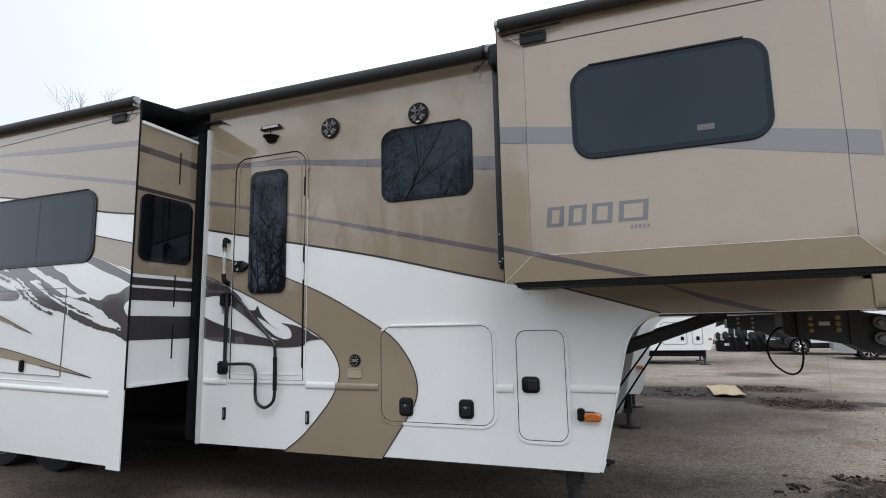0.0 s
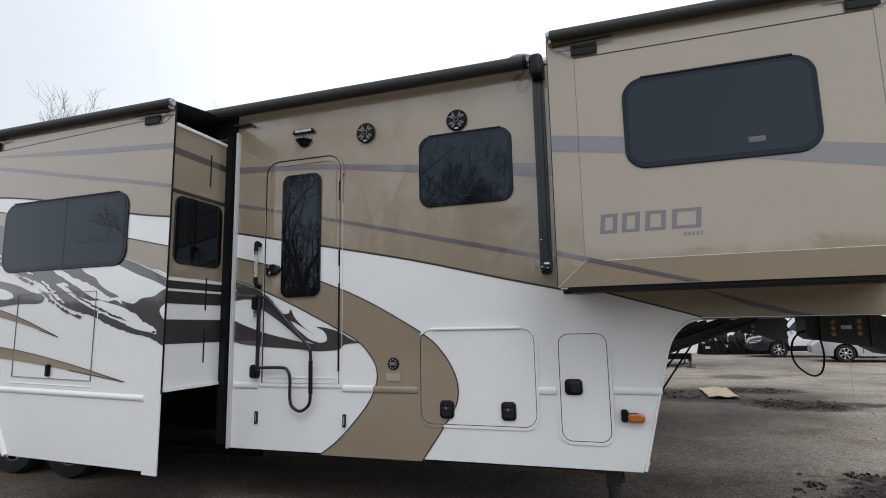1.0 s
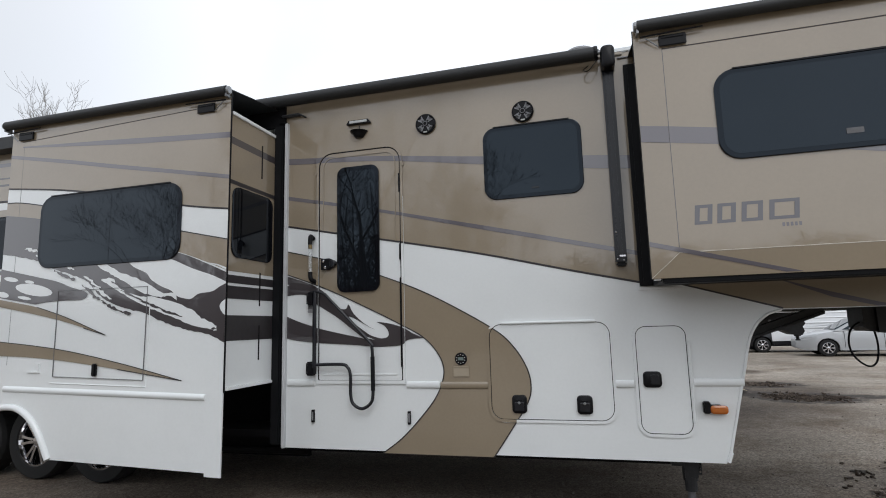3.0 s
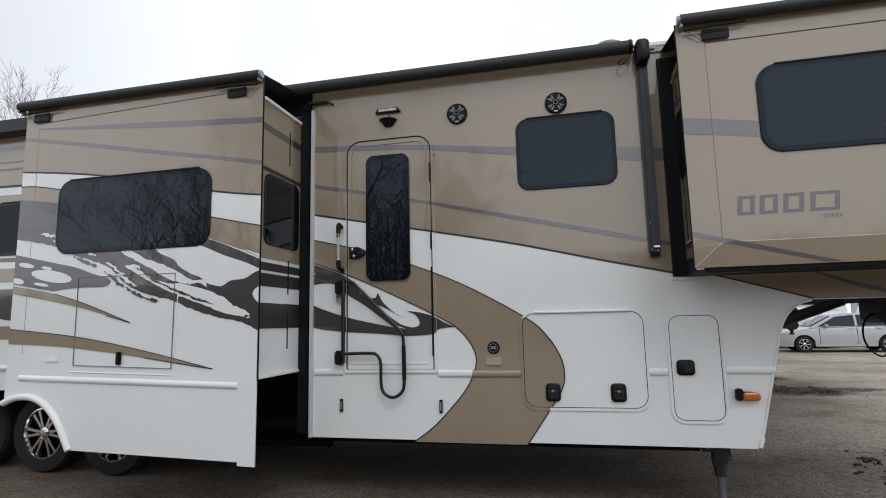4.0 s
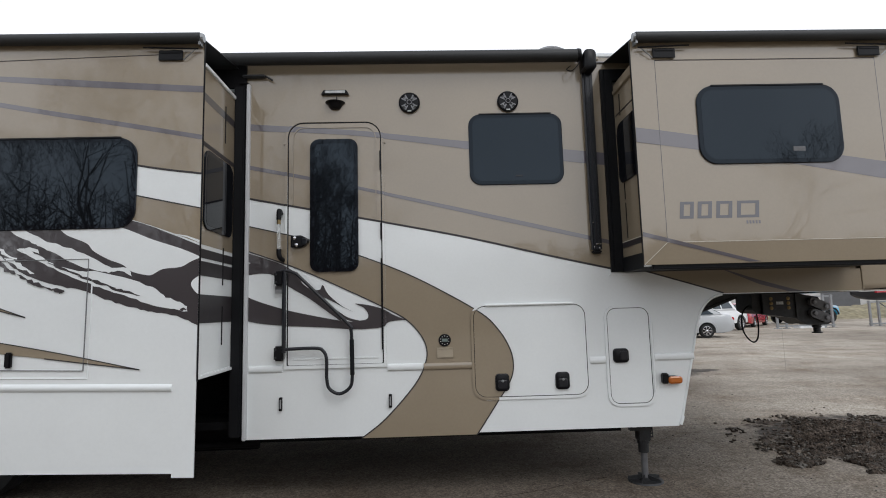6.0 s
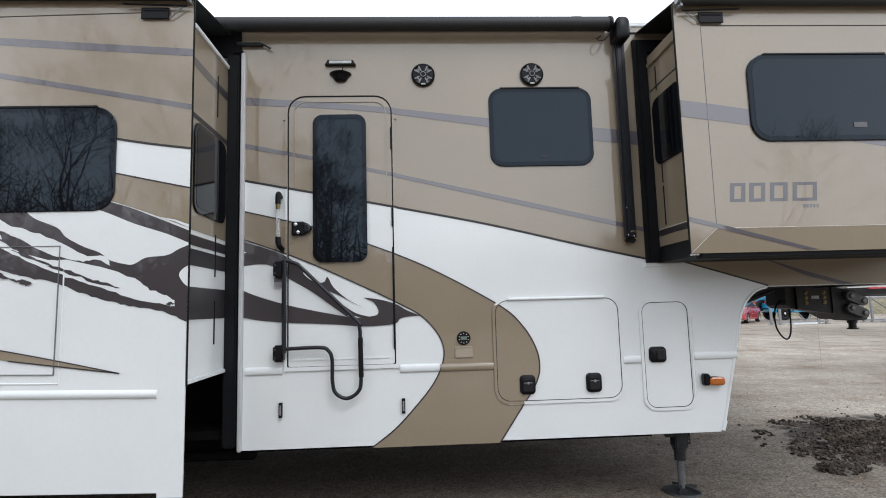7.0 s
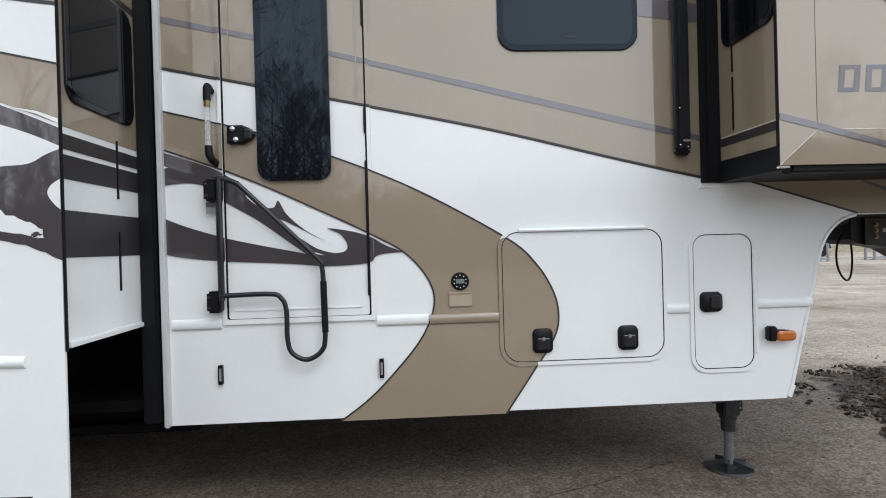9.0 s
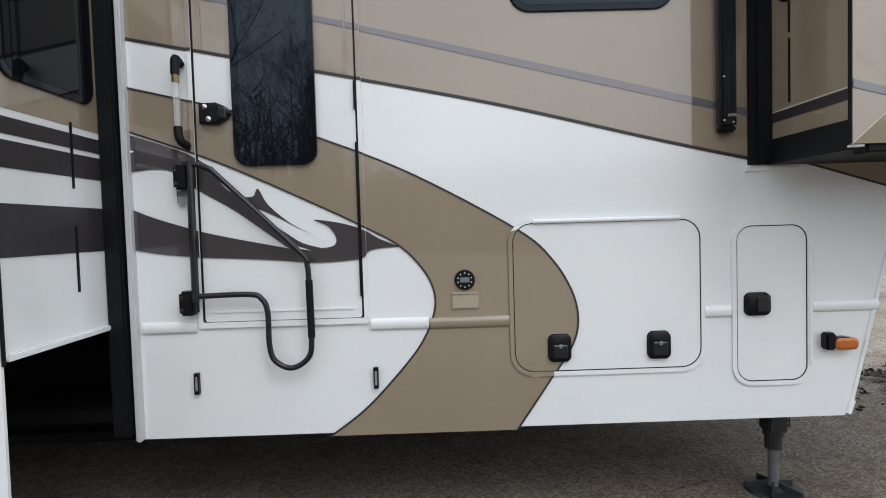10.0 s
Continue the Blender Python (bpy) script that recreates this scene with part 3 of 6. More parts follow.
        part("moulded_rim", prism([[(x0 - w, cut), (x0 - w, z0 - w), (x1 + w, z0 - w), (x1 + w, cut), (x1 + g, cut), (x1 + g, z0 - h), (x0 - g, z0 - h), (x0 - g, cut)]], main, -0.01, rim), WHITE, leaf)
    else:
        part("moulded_rim", ring(outer, inner, main, -0.01, rim), WHITE, leaf)
    return leaf


door = opening("entry_door", DOOR, 0.12, RW, P_DOOR, P_RIM, "entry door painted with the wall graphics, closed", arched, 0.0095, 0.0022, 0.003)
bag = opening("baggage_door", BAG, 0.09, BW, P_BAG, P_RIM - 0.004, "white and tan baggage hatch, closed")


def tan_rim(o, r, w, g, rim, leaf, x_end):
    """The painted stretch of a hatch rim: down its rear side and along the bottom as far as the swoosh."""
    x0, x1, z0, z1 = o

    def run(path, z):
        pts = [p for p in path if p[0] < x0 + r * 0.9 and p[1] < z1 - 0.012]
        pts.sort(key=lambda p: math.atan2(p[1] - (z0 + z1) / 2, p[0] - (x0 + 0.35)) % (2 * math.pi))
        return pts + [(x_end, z)]

    outer, inner = run(rrect(x0 - w, x1 + w, z0 - w, z1 + w, r + w), z0 - w), run(rrect(x0 - g, x1 + g, z0 - g, z1 + g, r + g), z0 - g)
    return part("painted_rim", prism([outer + inner[::-1]], main, -0.005, rim + 0.0012), TAN, leaf, "tan-painted stretch of the rim")


tan_rim(BAG, 0.09, BW, 0.005, P_RIM - 0.004, bag, -1.865)
hatch = opening("side_hatch", SIDEHATCH, 0.07, BW, P_BAG, P_RIM - 0.004, "narrow white utility hatch, closed")

# graphics of the main wall
tan_low = [(-3.89, 2.42), (-3.375, 2.317), (-2.754, 2.195), (-2.085, 2.056), (-1.37, 1.88), (-0.88, 1.766)]
under_line = [(-0.70, 1.768), (-0.28, 1.640), (0.03, 1.545)]
edge_line = spline(tan_low, 6)
decal("tan_field", [edge_line + [(-0.70, 1.768), (-0.28, 1.64), (0.03, 1.542), (1.23, 1.538), (1.23, 3.62), (-3.89, 3.62)]], TAN, rv, main, 1, AREAS, "tan metallic upper paint")
decal("pinstripe", [ribbon(edge_line, 0.016)], LINER, rv, main, 2, AREAS)
decal("pinstripe", [ribbon(under_line, 0.012)], LINER, rv, main, 2, AREAS)
s1t = [(-3.89, 3.052), (-2.94, 2.975), (-2.1, 2.878), (-1.24, 2.79), (-0.88, 2.75)]
s1b = [(-3.89, 2.995), (-2.94, 2.93), (-2.1, 2.812), (-1.24, 2.687), (-0.88, 2.645)]
s2t = [(-3.89, 2.70), (-2.985, 2.504), (-1.76, 2.217), (-0.87, 2.0)]
s2b = [(-3.89, 2.665), (-2.985, 2.477), (-1.76, 2.18), (-0.87, 1.967)]
decal("stripe", [between(s1t, s1b)], MAUVE, rv, main, 3, AREAS, "grey-mauve stripe")
decal("stripe", [between(s2t, s2b)], MAUVE, rv, main, 3, AREAS, "grey-mauve stripe")
sw_top = [(-3.89, 2.19), (-3.36, 2.057), (-2.98, 1.928), (-2.53, 1.74), (-2.03, 1.459), (-1.86, 1.305), (-1.765, 1.14), (-1.742, 1.0), (-1.775, 0.88), (-1.87, 0.735), (-2.05, 0.475)]
sw_low = [(-3.89, 1.985), (-3.45, 1.82), (-3.0, 1.61), (-2.77, 1.494), (-2.596, 1.393), (-2.482, 1.267), (-2.436, 1.15), (-2.452, 1.035), (-2.52, 0.90), (-2.65, 0.745), (-2.80, 0.595), (-2.965, 0.475)]
top_line, low_line = spline(sw_top, 6), spline(sw_low, 6)
decal("stripe", [[(0.015, 1.748), (0.335, 1.611), (0.60, 1.54), (0.72, 1.54), (0.60, 1.569), (0.34, 1.645), (0.03, 1.748)]], MAUVE, rv, main, 3, AREAS)
decal("swoosh", [top_line + low_line[::-1]], TAN, rv, main, 2, AREAS, "wide tan swoosh")
decal("pinstripe", [ribbon(top_line, 0.009)], LINER, rv, main, 4, AREAS)
decal("pinstripe", [ribbon(low_line, 0.009)], LINER, rv, main, 4, AREAS)
d_up = [(-3.89, 1.97), (-3.602, 1.867), (-3.456, 1.769), (-3.435, 1.712), (-3.369, 1.662), (-3.295, 1.653), (-3.267, 1.69), (-3.221, 1.612), (-3.119, 1.522), (-3.016, 1.466)]
drop_in = [(-3.016, 1.466), (-3.089, 1.50), (-3.178, 1.551), (-3.266, 1.59), (-3.208, 1.525), (-3.135, 1.47), (-3.061, 1.423), (-2.972, 1.397)]
d_dn = [(-3.89, 1.782), (-3.765, 1.796), (-3.662, 1.778), (-3.56, 1.697), (-3.385, 1.59), (-3.268, 1.504), (-3.143, 1.41)]
decal("dark_graphic", [spline(d_up, 6) + spline(drop_in, 5)[1:] + [(-2.972, 1.39), (-3.12, 1.395)] + spline(d_dn, 6)[::-1]], DARK, rv, main, 3, AREAS, "dark brown flame graphic")
d2_up = [(-3.89, 1.617), (-3.767, 1.564), (-3.563, 1.498), (-3.387, 1.455), (-3.18, 1.411), (-3.1, 1.396), (-2.972, 1.397), (-2.912, 1.41), (-2.904, 1.448), (-2.94, 1.501), (-3.007, 1.534), (-2.88, 1.515), (-2.776, 1.481), (-2.694, 1.433), (-2.598, 1.393)]
d2_dn = [(-3.89, 1.42), (-3.768, 1.393), (-3.564, 1.37), (-3.359, 1.357), (-3.182, 1.344), (-3.004, 1.328), (-2.794, 1.339), (-2.748, 1.375), (-2.695, 1.388), (-2.598, 1.393)]
decal("dark_graphic", [between(d2_up, d2_dn)], DARK, rv, main, 4, AREAS, "dark brown flame graphic")
decal("white_flash", [[(-3.138, 1.447), (-3.115, 1.42), (-3.025, 1.387), (-3.119, 1.404)]], WHITE, rv, main, 5, AREAS)
decal("white_flash", [[(-3.89, 1.9), (-3.847, 1.883), (-3.89, 1.868)]], WHITE, rv, main, 5, AREAS)

# door furniture
part("door_window", pillow(rrect(-3.364, -2.979, 1.80, 2.90, 0.07), main, 0.0, 0.024, 0.006), GLASS, door, "dark tinted door window")
part("window_frame", ring(rrect(-3.368, -2.975, 1.796, 2.904, 0.072), rrect(-3.335, -3.008, 1.829, 2.871, 0.05), main, 0.01, 0.028), EDGEGLASS, door)
part("latch", pillow([(-3.52, 2.0), (-3.44, 1.996), (-3.395, 2.02), (-3.375, 2.048), (-3.395, 2.078), (-3.44, 2.098), (-3.52, 2.096)], main, 0.005, 0.045, 0.012), BLACK, door, "black paddle door latch")
for u, v in ((-3.487, 2.075), (-3.47, 2.018)):
    part("key_cylinder", lathe([(0.0, 0.0), (0.013, 0.0), (0.013, 0.012), (0.0, 0.014)], Matrix.Translation(main(u, v, 0.044)) @ pose(0, 0, 0, 90), 14), CHROME, door)
part("finger_pull", pillow(rrect(-3.432, -3.388, 2.02, 2.075, 0.012), main, 0.04, 0.054, 0.006), SATIN, door)
for v, h in ((2.72, 0.085), (2.12, 0.07), (1.53, 0.37)):
    part("hinge_strip", box(-2.796, -2.783, WALL - 0.022, WALL, v - h, v + h, 0.003), BLACK, door)
# shallow pressed line just inside the leaf's edge
pressed_o, pressed_i = ([p for p in arched(DOOR[0] + d, DOOR[1] - d, 1.6, DOOR[3] - d, 0.125 - d) if p[1] > 2.5] for d in (0.035, 0.041))
part("pressed_line", prism([[(DOOR[1] - 0.035, 2.215), *pressed_o, (DOOR[0] + 0.035, 2.35), (DOOR[0] + 0.041, 2.35), *pressed_i[::-1], (DOOR[1] - 0.041, 2.215)]], main, 0.0, P_DOOR + 0.0085), TAN, door)
part("kick_ledge", box(-3.51, -2.83, WALL - 0.013, WALL, 1.098, 1.106), WHITE, door)
for u in (-3.577, -2.759):
    part("rim_joint", box(u - 0.012, u + 0.012, WALL - 0.019, WALL, 2.868, 2.896, 0.002), TAN, door)


def window(name, face, o, r, parent=None, split=None, label="dark frameless tinted window", lip=True, glass=GLASS):
    """Black-edged frameless window: backing frame, pane, and a drip lip along the top."""
    u0, u1, v0, v1 = o
    fr = part(name, pillow(rrect(u0, u1, v0, v1, r, 8), face, -0.01, 0.013, 0.004), EDGEGLASS, parent or rv, label)
    part("pane", prism([rrect(u0 + 0.032, u1 - 0.032, v0 + 0.032, v1 - 0.032, max(r - 0.03, 0.02), 8)], face, 0.009, 0.0145), glass, fr)
    if split:
        part("mullion", prism([[(split - 0.004, v0 + 0.03), (split + 0.004, v0 + 0.03), (split + 0.004, v1 - 0.03), (split - 0.004, v1 - 0.03)]], face, 0.009, 0.0155), EDGEGLASS, fr)
    if lip:
        part("drip_lip", prism([[(u0 + r * 0.9, v1 - 0.004), (u1 - r * 0.9, v1 - 0.004), (u1 - r * 0.9, v1 + 0.007), (u0 + r * 0.9, v1 + 0.005)]], face, 0.0, 0.02), BLACK, fr)
    return fr


mw = window("kitchen_window", main, (-2.044, -1.250, 2.492, 3.103), 0.10)
part("vent_latch", prism([rrect(-1.66, -1.60, 2.56, 2.572, 0.004)], main, 0.01, 0.018), SATIN, mw)

# speakers, lamps
for u in (-2.537, -1.702):
    sp = rpart("outdoor_speaker", lathe([(0.0, 0.004), (0.082, 0.004), (0.09, 0.012), (0.09, 0.02), (0.082, 0.026), (0.070, 0.018), (0.062, 0.012), (0.0, 0.012)], Matrix.Translation(main(u, 3.212, 0)) @ pose(0, 0, 0, 90), 32), BLACK, "round black outdoor speaker with spoked grille")
    part("cone", lathe([(0.07, 0.014), (0.03, 0.006), (0.022, 0.018), (0.0, 0.024)], Matrix.Translation(main(u, 3.212, 0.004)) @ pose(0, 0, 0, 90), 24), GREYPLATE, sp)
    for k in range(4):
        turn = Matrix.Translation(main(u, 3.212, 0.026)) @ Matrix.Rotation(k * math.pi / 2, 4, "Y")
        blade = [(0.016, -0.008), (0.05, -0.023), (0.074, -0.026), (0.078, 0.0), (0.074, 0.026), (0.05, 0.023), (0.016, 0.008)]
        part("grille_blade", prism([blade], lambda p, q, off, turn=turn: turn @ Vector((p, -off, q)), -0.006, 0.003), BLACK, sp)
        for da in (-0.3, 0.3):
            mm = Matrix.Translation(main(u, 3.212, 0.029)) @ Matrix.Rotation(math.pi / 4 + k * math.pi / 2 + da, 4, "Y")
            part("silver_prong", box(0.03, 0.074, -0.003, 0.002, -0.0052, 0.0052, 0.0015, m=mm), PEWTER, sp)
        mm = Matrix.Translation(main(u, 3.212, 0.028)) @ Matrix.Rotation(math.pi / 4 + k * math.pi / 2, 4, "Y")
        part("silver_bridge", box(0.045, 0.053, -0.003, 0.002, -0.014, 0.014, m=mm), PEWTER, sp)
    part("badge", box(u - 0.016, u + 0.016, WALL - 0.031, WALL - 0.02, 3.132, 3.143), PAPER, sp)
    part("hub", lathe([(0.0, 0.0), (0.026, 0.0), (0.024, 0.008), (0.0, 0.01)], Matrix.Translation(main(u, 3.212, 0.026)) @ pose(0, 0, 0, 90), 20), BLACK, sp)
    part("hub_ring", ring([(u + 0.021 * math.cos(0.3 * k), 3.212 + 0.021 * math.sin(0.3 * k)) for k in range(21)], [(u + 0.016 * math.cos(0.3 * k), 3.212 + 0.016 * math.sin(0.3 * k)) for k in range(21)], main, 0.03, 0.038), PEWTER, sp)
bar = rpart("awning_light", prism([[(-3.275, 3.292), (-3.045, 3.292), (-3.066, 3.326), (-3.255, 3.326)]], main, 0.0, 0.035), BLACK, "slim porch light with a clear lens")
part("lens", prism([rrect(-3.243, -3.077, 3.2985, 3.3195, 0.004)], main, 0.03, 0.04), PAPER, bar, "frosted clear lens")
lamp = rpart("porch_lamp", lathe([(0.0, 0.058), (0.03, 0.056), (0.045, 0.045), (0.06, 0.02), (0.078, 0.0)], Matrix.Translation((-3.162, WALL - 0.005, 3.222)) @ pose(0, 0, 0, 180), 24), BLACK, "black dome porch lamp")
part("lamp_rim", lathe([(0.0, 0.014), (0.05, 0.012), (0.083, 0.0), (0.078, -0.006), (0.0, -0.006)], Matrix.Translation((-3.162, WALL - 0.005, 3.224)), 24), BLACK, lamp)
part("lamp_spike", tube([(-3.142, WALL - 0.05, 3.225), (-3.142, WALL - 0.05, 3.262)], 0.005, 8), BLACK, lamp)

# lighted grab handle
gh = rpart("lighted_handle", tube(spline([(-3.608, WALL - 0.01, 2.285), (-3.610, WALL - 0.055, 2.30), (-3.612, WALL - 0.06, 2.26), (-3.612, WALL - 0.06, 2.225)], 5), 0.02, 12), BLACK, "clear lighted grab handle with black ends")
part("collar", tube([(-3.612, WALL - 0.06, 2.225), (-3.612, WALL - 0.06, 2.19)], 0.017, 12), GOLD, gh)
part("clear_rod", tube([(-3.612, WALL - 0.06, 2.19), (-3.610, WALL - 0.06, 1.985)], 0.014, 12), ACRYLIC, gh)
part("lower_end", tube(spline([(-3.610, WALL - 0.06, 1.985), (-3.609, WALL - 0.06, 1.945), (-3.6, WALL - 0.05, 1.915), (-3.588, WALL, 1.9)], 5), 0.02, 12), BLACK, gh)

# folding entry rail
Y_R = WALL - 0.06
rail_path = spline([(-3.60, Y_R, 1.806), (-3.54, Y_R, 1.808), (-3.475, Y_R, 1.785), (-3.43, Y_R, 1.745), (-3.065, Y_R, 1.38), (-3.036, Y_R, 1.325), (-3.03, Y_R, 1.22), (-3.028, Y_R, 0.96), (-3.05, Y_R, 0.875), (-3.128, Y_R, 0.832), (-3.205, Y_R, 0.87), (-3.228, Y_R, 0.95), (-3.23, Y_R, 1.10), (-3.255, Y_R, 1.165), (-3.32, Y_R, 1.19), (-3.60, Y_R, 1.186)], 8)
er = smooth(rpart("entry_rail", tube(rail_path, 0.0135, 12), SATIN, "black tubular folding entry rail"), 60)
part("rail_post", tube([(-3.566, Y_R, 1.815), (-3.566, Y_R, 1.16)], 0.017, 12), SATIN, er)
smooth(part("foam_grip", tube([(-3.030, Y_R, 1.25), (-3.027, Y_R, 0.975)], 0.0175, 12), RUBBER, er), 60)
for v in (1.75, 1.155):
    br = part("bracket", box(-3.643, -3.57, WALL - 0.075, WALL, v - 0.058, v + 0.058, 0.012), BLACK, er)
    for du, dv in ((-0.022, 0.03), (-0.022, -0.03)):
        part("screw", lathe([(0.0, 0.0), (0.009, 0.0), (0.007, 0.005), (0.0, 0.006)], Matrix.Translation(main(-3.605 + du, v + dv, 0.074)) @ pose(0, 0, 0, 90), 10), STEEL, br)
part("paper_tag", box(-3.645, -3.575, WALL - 0.03, WALL - 0.027, 1.63, 1.662), SEAM, er, "small grey paper tag")
part("tag_strip", box(-3.645, -3.575, WALL - 0.031, WALL - 0.027, 1.662, 1.69), GREYPLATE, er)

# trim rails along the wall
for u0, u1, v, mat in ((-3.85, -3.588, 1.032, WHITE), (-2.752, -2.47, 1.018, WHITE), (-2.463, -2.078, 1.015, TAN), (-1.12, -0.99, 1.028, WHITE), (-0.588, -0.262, 1.040, WHITE)):
    bm = bmesh.new()
    prof = [(0.0, -0.028), (0.008, -0.027), (0.014, -0.018), (0.016, 0.0), (0.014, 0.018), (0.008, 0.027), (0.0, 0.028)]
    ends = [[bm.verts.new((u, WALL - o, v + h)) for o, h in prof] for u in (u0, u1)]
    for i in range(len(prof) - 1):
        bm.faces.new((ends[0][i], ends[1][i], ends[1][i + 1], ends[0][i + 1]))
    bm.faces.new(ends[0])
    bm.faces.new(ends[1][::-1])
    bmesh.ops.recalc_face_normals(bm, faces=bm.faces)
    smooth(rpart("trim_rail", bm, mat, "half-round trim rail"), 60)
for u in (-3.6, -2.734):
    fr = rpart("step_bracket", ring(rrect(u - 0.012, u + 0.012, 0.706, 0.81, 0.004), rrect(u - 0.006, u + 0.006, 0.722, 0.794, 0.002), main, 0.0, 0.02), BLACK, "small black bracket")
    part("pin", box(u - 0.006, u + 0.006, WALL - 0.022, WALL, 0.723, 0.793, 0.003), SEAM, fr)
rad = rpart("stereo_remote", lathe([(0.0, 0.002), (0.05, 0.002), (0.05, 0.012), (0.044, 0.018), (0.0, 0.018)], Matrix.Translation(main(-2.29, 1.222, 0)) @ pose(0, 0, 0, 90), 28), BLACK, "round black stereo remote with a small display")
part("display", box(-2.313, -2.267, WALL - 0.0205, WALL - 0.01, 1.211, 1.235), LCD, rad)
for k in range(10):
    a = 2 * math.pi * (k + 0.5) / 10
    part("button", box(-2.293 + 0.034 * math.cos(a), -2.287 + 0.034 * math.cos(a), WALL - 0.0205, WALL - 0.01, 1.219 + 0.034 * math.sin(a), 1.225 + 0.034 * math.sin(a)), PAPER, rad)
plate = rpart("outlet_cover", box(-2.354, -2.226, WALL - 0.014, WALL + 0.0, 1.083, 1.163, 0.003), OUTLET, "tan flap over an outdoor outlet")
part("flap_hinge", box(-2.354, -2.226, WALL - 0.019, WALL - 0.01, 1.153, 1.16, 0.002), OUTLET, plate)


def barrel(u0, u1, v0, v1, r, belly):
    """A rounded rectangle whose four sides swell a little."""
    cu, cv, hu, hv = (u0 + u1) / 2, (v0 + v1) / 2, (u1 - u0) / 2, (v1 - v0) / 2
    return [(cu + (u - cu) * (1 + belly * (1 - ((v - cv) / hv) ** 2)), cv + (v - cv) * (1 + belly * (1 - ((u - cu) / hu) ** 2))) for u, v in rrect(u0, u1, v0, v1, r)]


def slam_latch(u0, u1, v0, v1, leaf, sideways=False):
    lt = smooth(part("slam_latch", pillow(barrel(u0, u1, v0, v1, 0.022, 0.07), main, 0.0, 0.03, 0.011), BLACK, leaf, "black slam latch"), 50)
    part("flange", prism([barrel(u0 - 0.003, u1 + 0.003, v0 - 0.003, v1 + 0.003, 0.024, 0.07)], main, 0.0, 0.01), SATIN, lt)
    if sideways:
        part("paddle", pillow(rrect(u0 + 0.045, u1 - 0.012, v0 + 0.016, v1 - 0.016, 0.008), main, 0.02, 0.038, 0.005), SATIN, lt)
    else:
        part("paddle", pillow(rrect(u0 + 0.016, u1 - 0.016, v0 + 0.014, v1 - 0.045, 0.008), main, 0.02, 0.036, 0.005), SATIN, lt)
        part("finger_lip", prism([[(u0 + 0.022, v1 - 0.036), (u1 - 0.022, v1 - 0.036), (u1 - 0.026, v1 - 0.029), (u0 + 0.026, v1 - 0.029)]], main, 0.02, 0.033), RUBBER, lt)
        part("lock", lathe([(0.0, 0.0), (0.011, 0.0), (0.01, 0.004), (0.0, 0.005)], Matrix.Translation(main((u0 + u1) / 2, v1 - 0.05, 0.0375)) @ pose(0, 0, 0, 90), 14), RAW, lt, "bright round key lock")


slam_latch(-1.888, -1.784, 0.812, 0.938, bag)
slam_latch(-1.401, -1.297, 0.812, 0.938, bag)
slam_latch(-0.921, -0.805, 1.008, 1.112, hatch, True)
part("top_hinge", tube([(-1.955, WALL - 0.012, 1.494), (-1.24, WALL - 0.012, 1.494)], 0.011, 10), WHITE, bag)
part("hinge", tube([(-0.598, WALL - 0.01, 0.76), (-0.598, WALL - 0.01, 1.33)], 0.01, 10), WHITE, hatch)
ml = rpart("marker_lamp", box(-0.545, -0.497, WALL - 0.05, WALL, 0.828, 0.912, 0.008), BLACK, "amber side marker lamp in a black bracket")
part("lens", pillow(rrect(-0.50, -0.387, 0.828, 0.886, 0.022), main, 0.01, 0.052, 0.012), AMBER, ml)
part("lens_cap", box(-0.5, -0.43, WALL - 0.045, WALL, 0.88, 0.889, 0.002), BLACK, ml)
# front edge trim and its lower end
rpart("edge_trim", tube([(u - 0.004, WALL - 0.002, v) for u, v in nose[1:-2]], 0.010, 10), WHITE)
rpart("trim_end", tube([(-0.408, WALL - 0.004, 0.5), (-0.384, WALL - 0.004, 0.568)], 0.014, 10), WHITE)

# patio awning: roller, rail and front arm
aw = smooth(rpart("awning_roller", tube([(-6.5, WALL - 0.10, 3.575), (-1.10, WALL - 0.10, 3.575)], 0.052, 18), FABRIC, "rolled black patio awning"), 60)
part("awning_rail", box(-11.1, -0.9, WALL - 0.02, WALL, 3.575, 3.60, 0.004), TAN, aw)
part("roller_end", lathe([(0.0, 0.0), (0.054, 0.0), (0.058, 0.01), (0.054, 0.03), (0.0, 0.03)], Matrix.Translation((-1.115, WALL - 0.10, 3.575)) @ pose(0, 0, 0, 0, 90), 18), BLACK, aw)
part("roller_axle", tube([(-1.12, WALL - 0.10, 3.575), (-1.03, WALL - 0.10, 3.575)], 0.014, 10), RAW, aw)
part("awning_wire", tube(spline([(-1.09, WALL - 0.11, 3.52), (-1.13, WALL - 0.13, 3.46), (-1.17, WALL - 0.12, 3.43), (-1.20, WALL - 0.08, 3.46), (-1.16, WALL - 0.06, 3.5)], 5), 0.004, 6), RUBBER, aw)
arm = rpart("awning_arm", box(-1.06, -0.976, WALL - 0.062, WALL - 0.005, 1.91, 3.46, 0.016), SATIN, "black folded awning arm with ribbed face")
part("arm_rib", box(-1.04, -1.024, WALL - 0.068, WALL - 0.05, 1.95, 3.42, 0.004), SATIN, arm)
part("arm_rib", box(-1.008, -0.994, WALL - 0.068, WALL - 0.05, 1.95, 3.42, 0.004), SATIN, arm)
smooth(part("motor_head", pillow(rrect(-1.066, -0.962, 3.43, 3.612, 0.04), main, 0.0, 0.15, 0.02), BLACK, arm), 60)
part("clevis", box(-1.03, -0.985, WALL - 0.072, WALL - 0.02, 1.962, 1.976, 0.003), CHROME, arm)
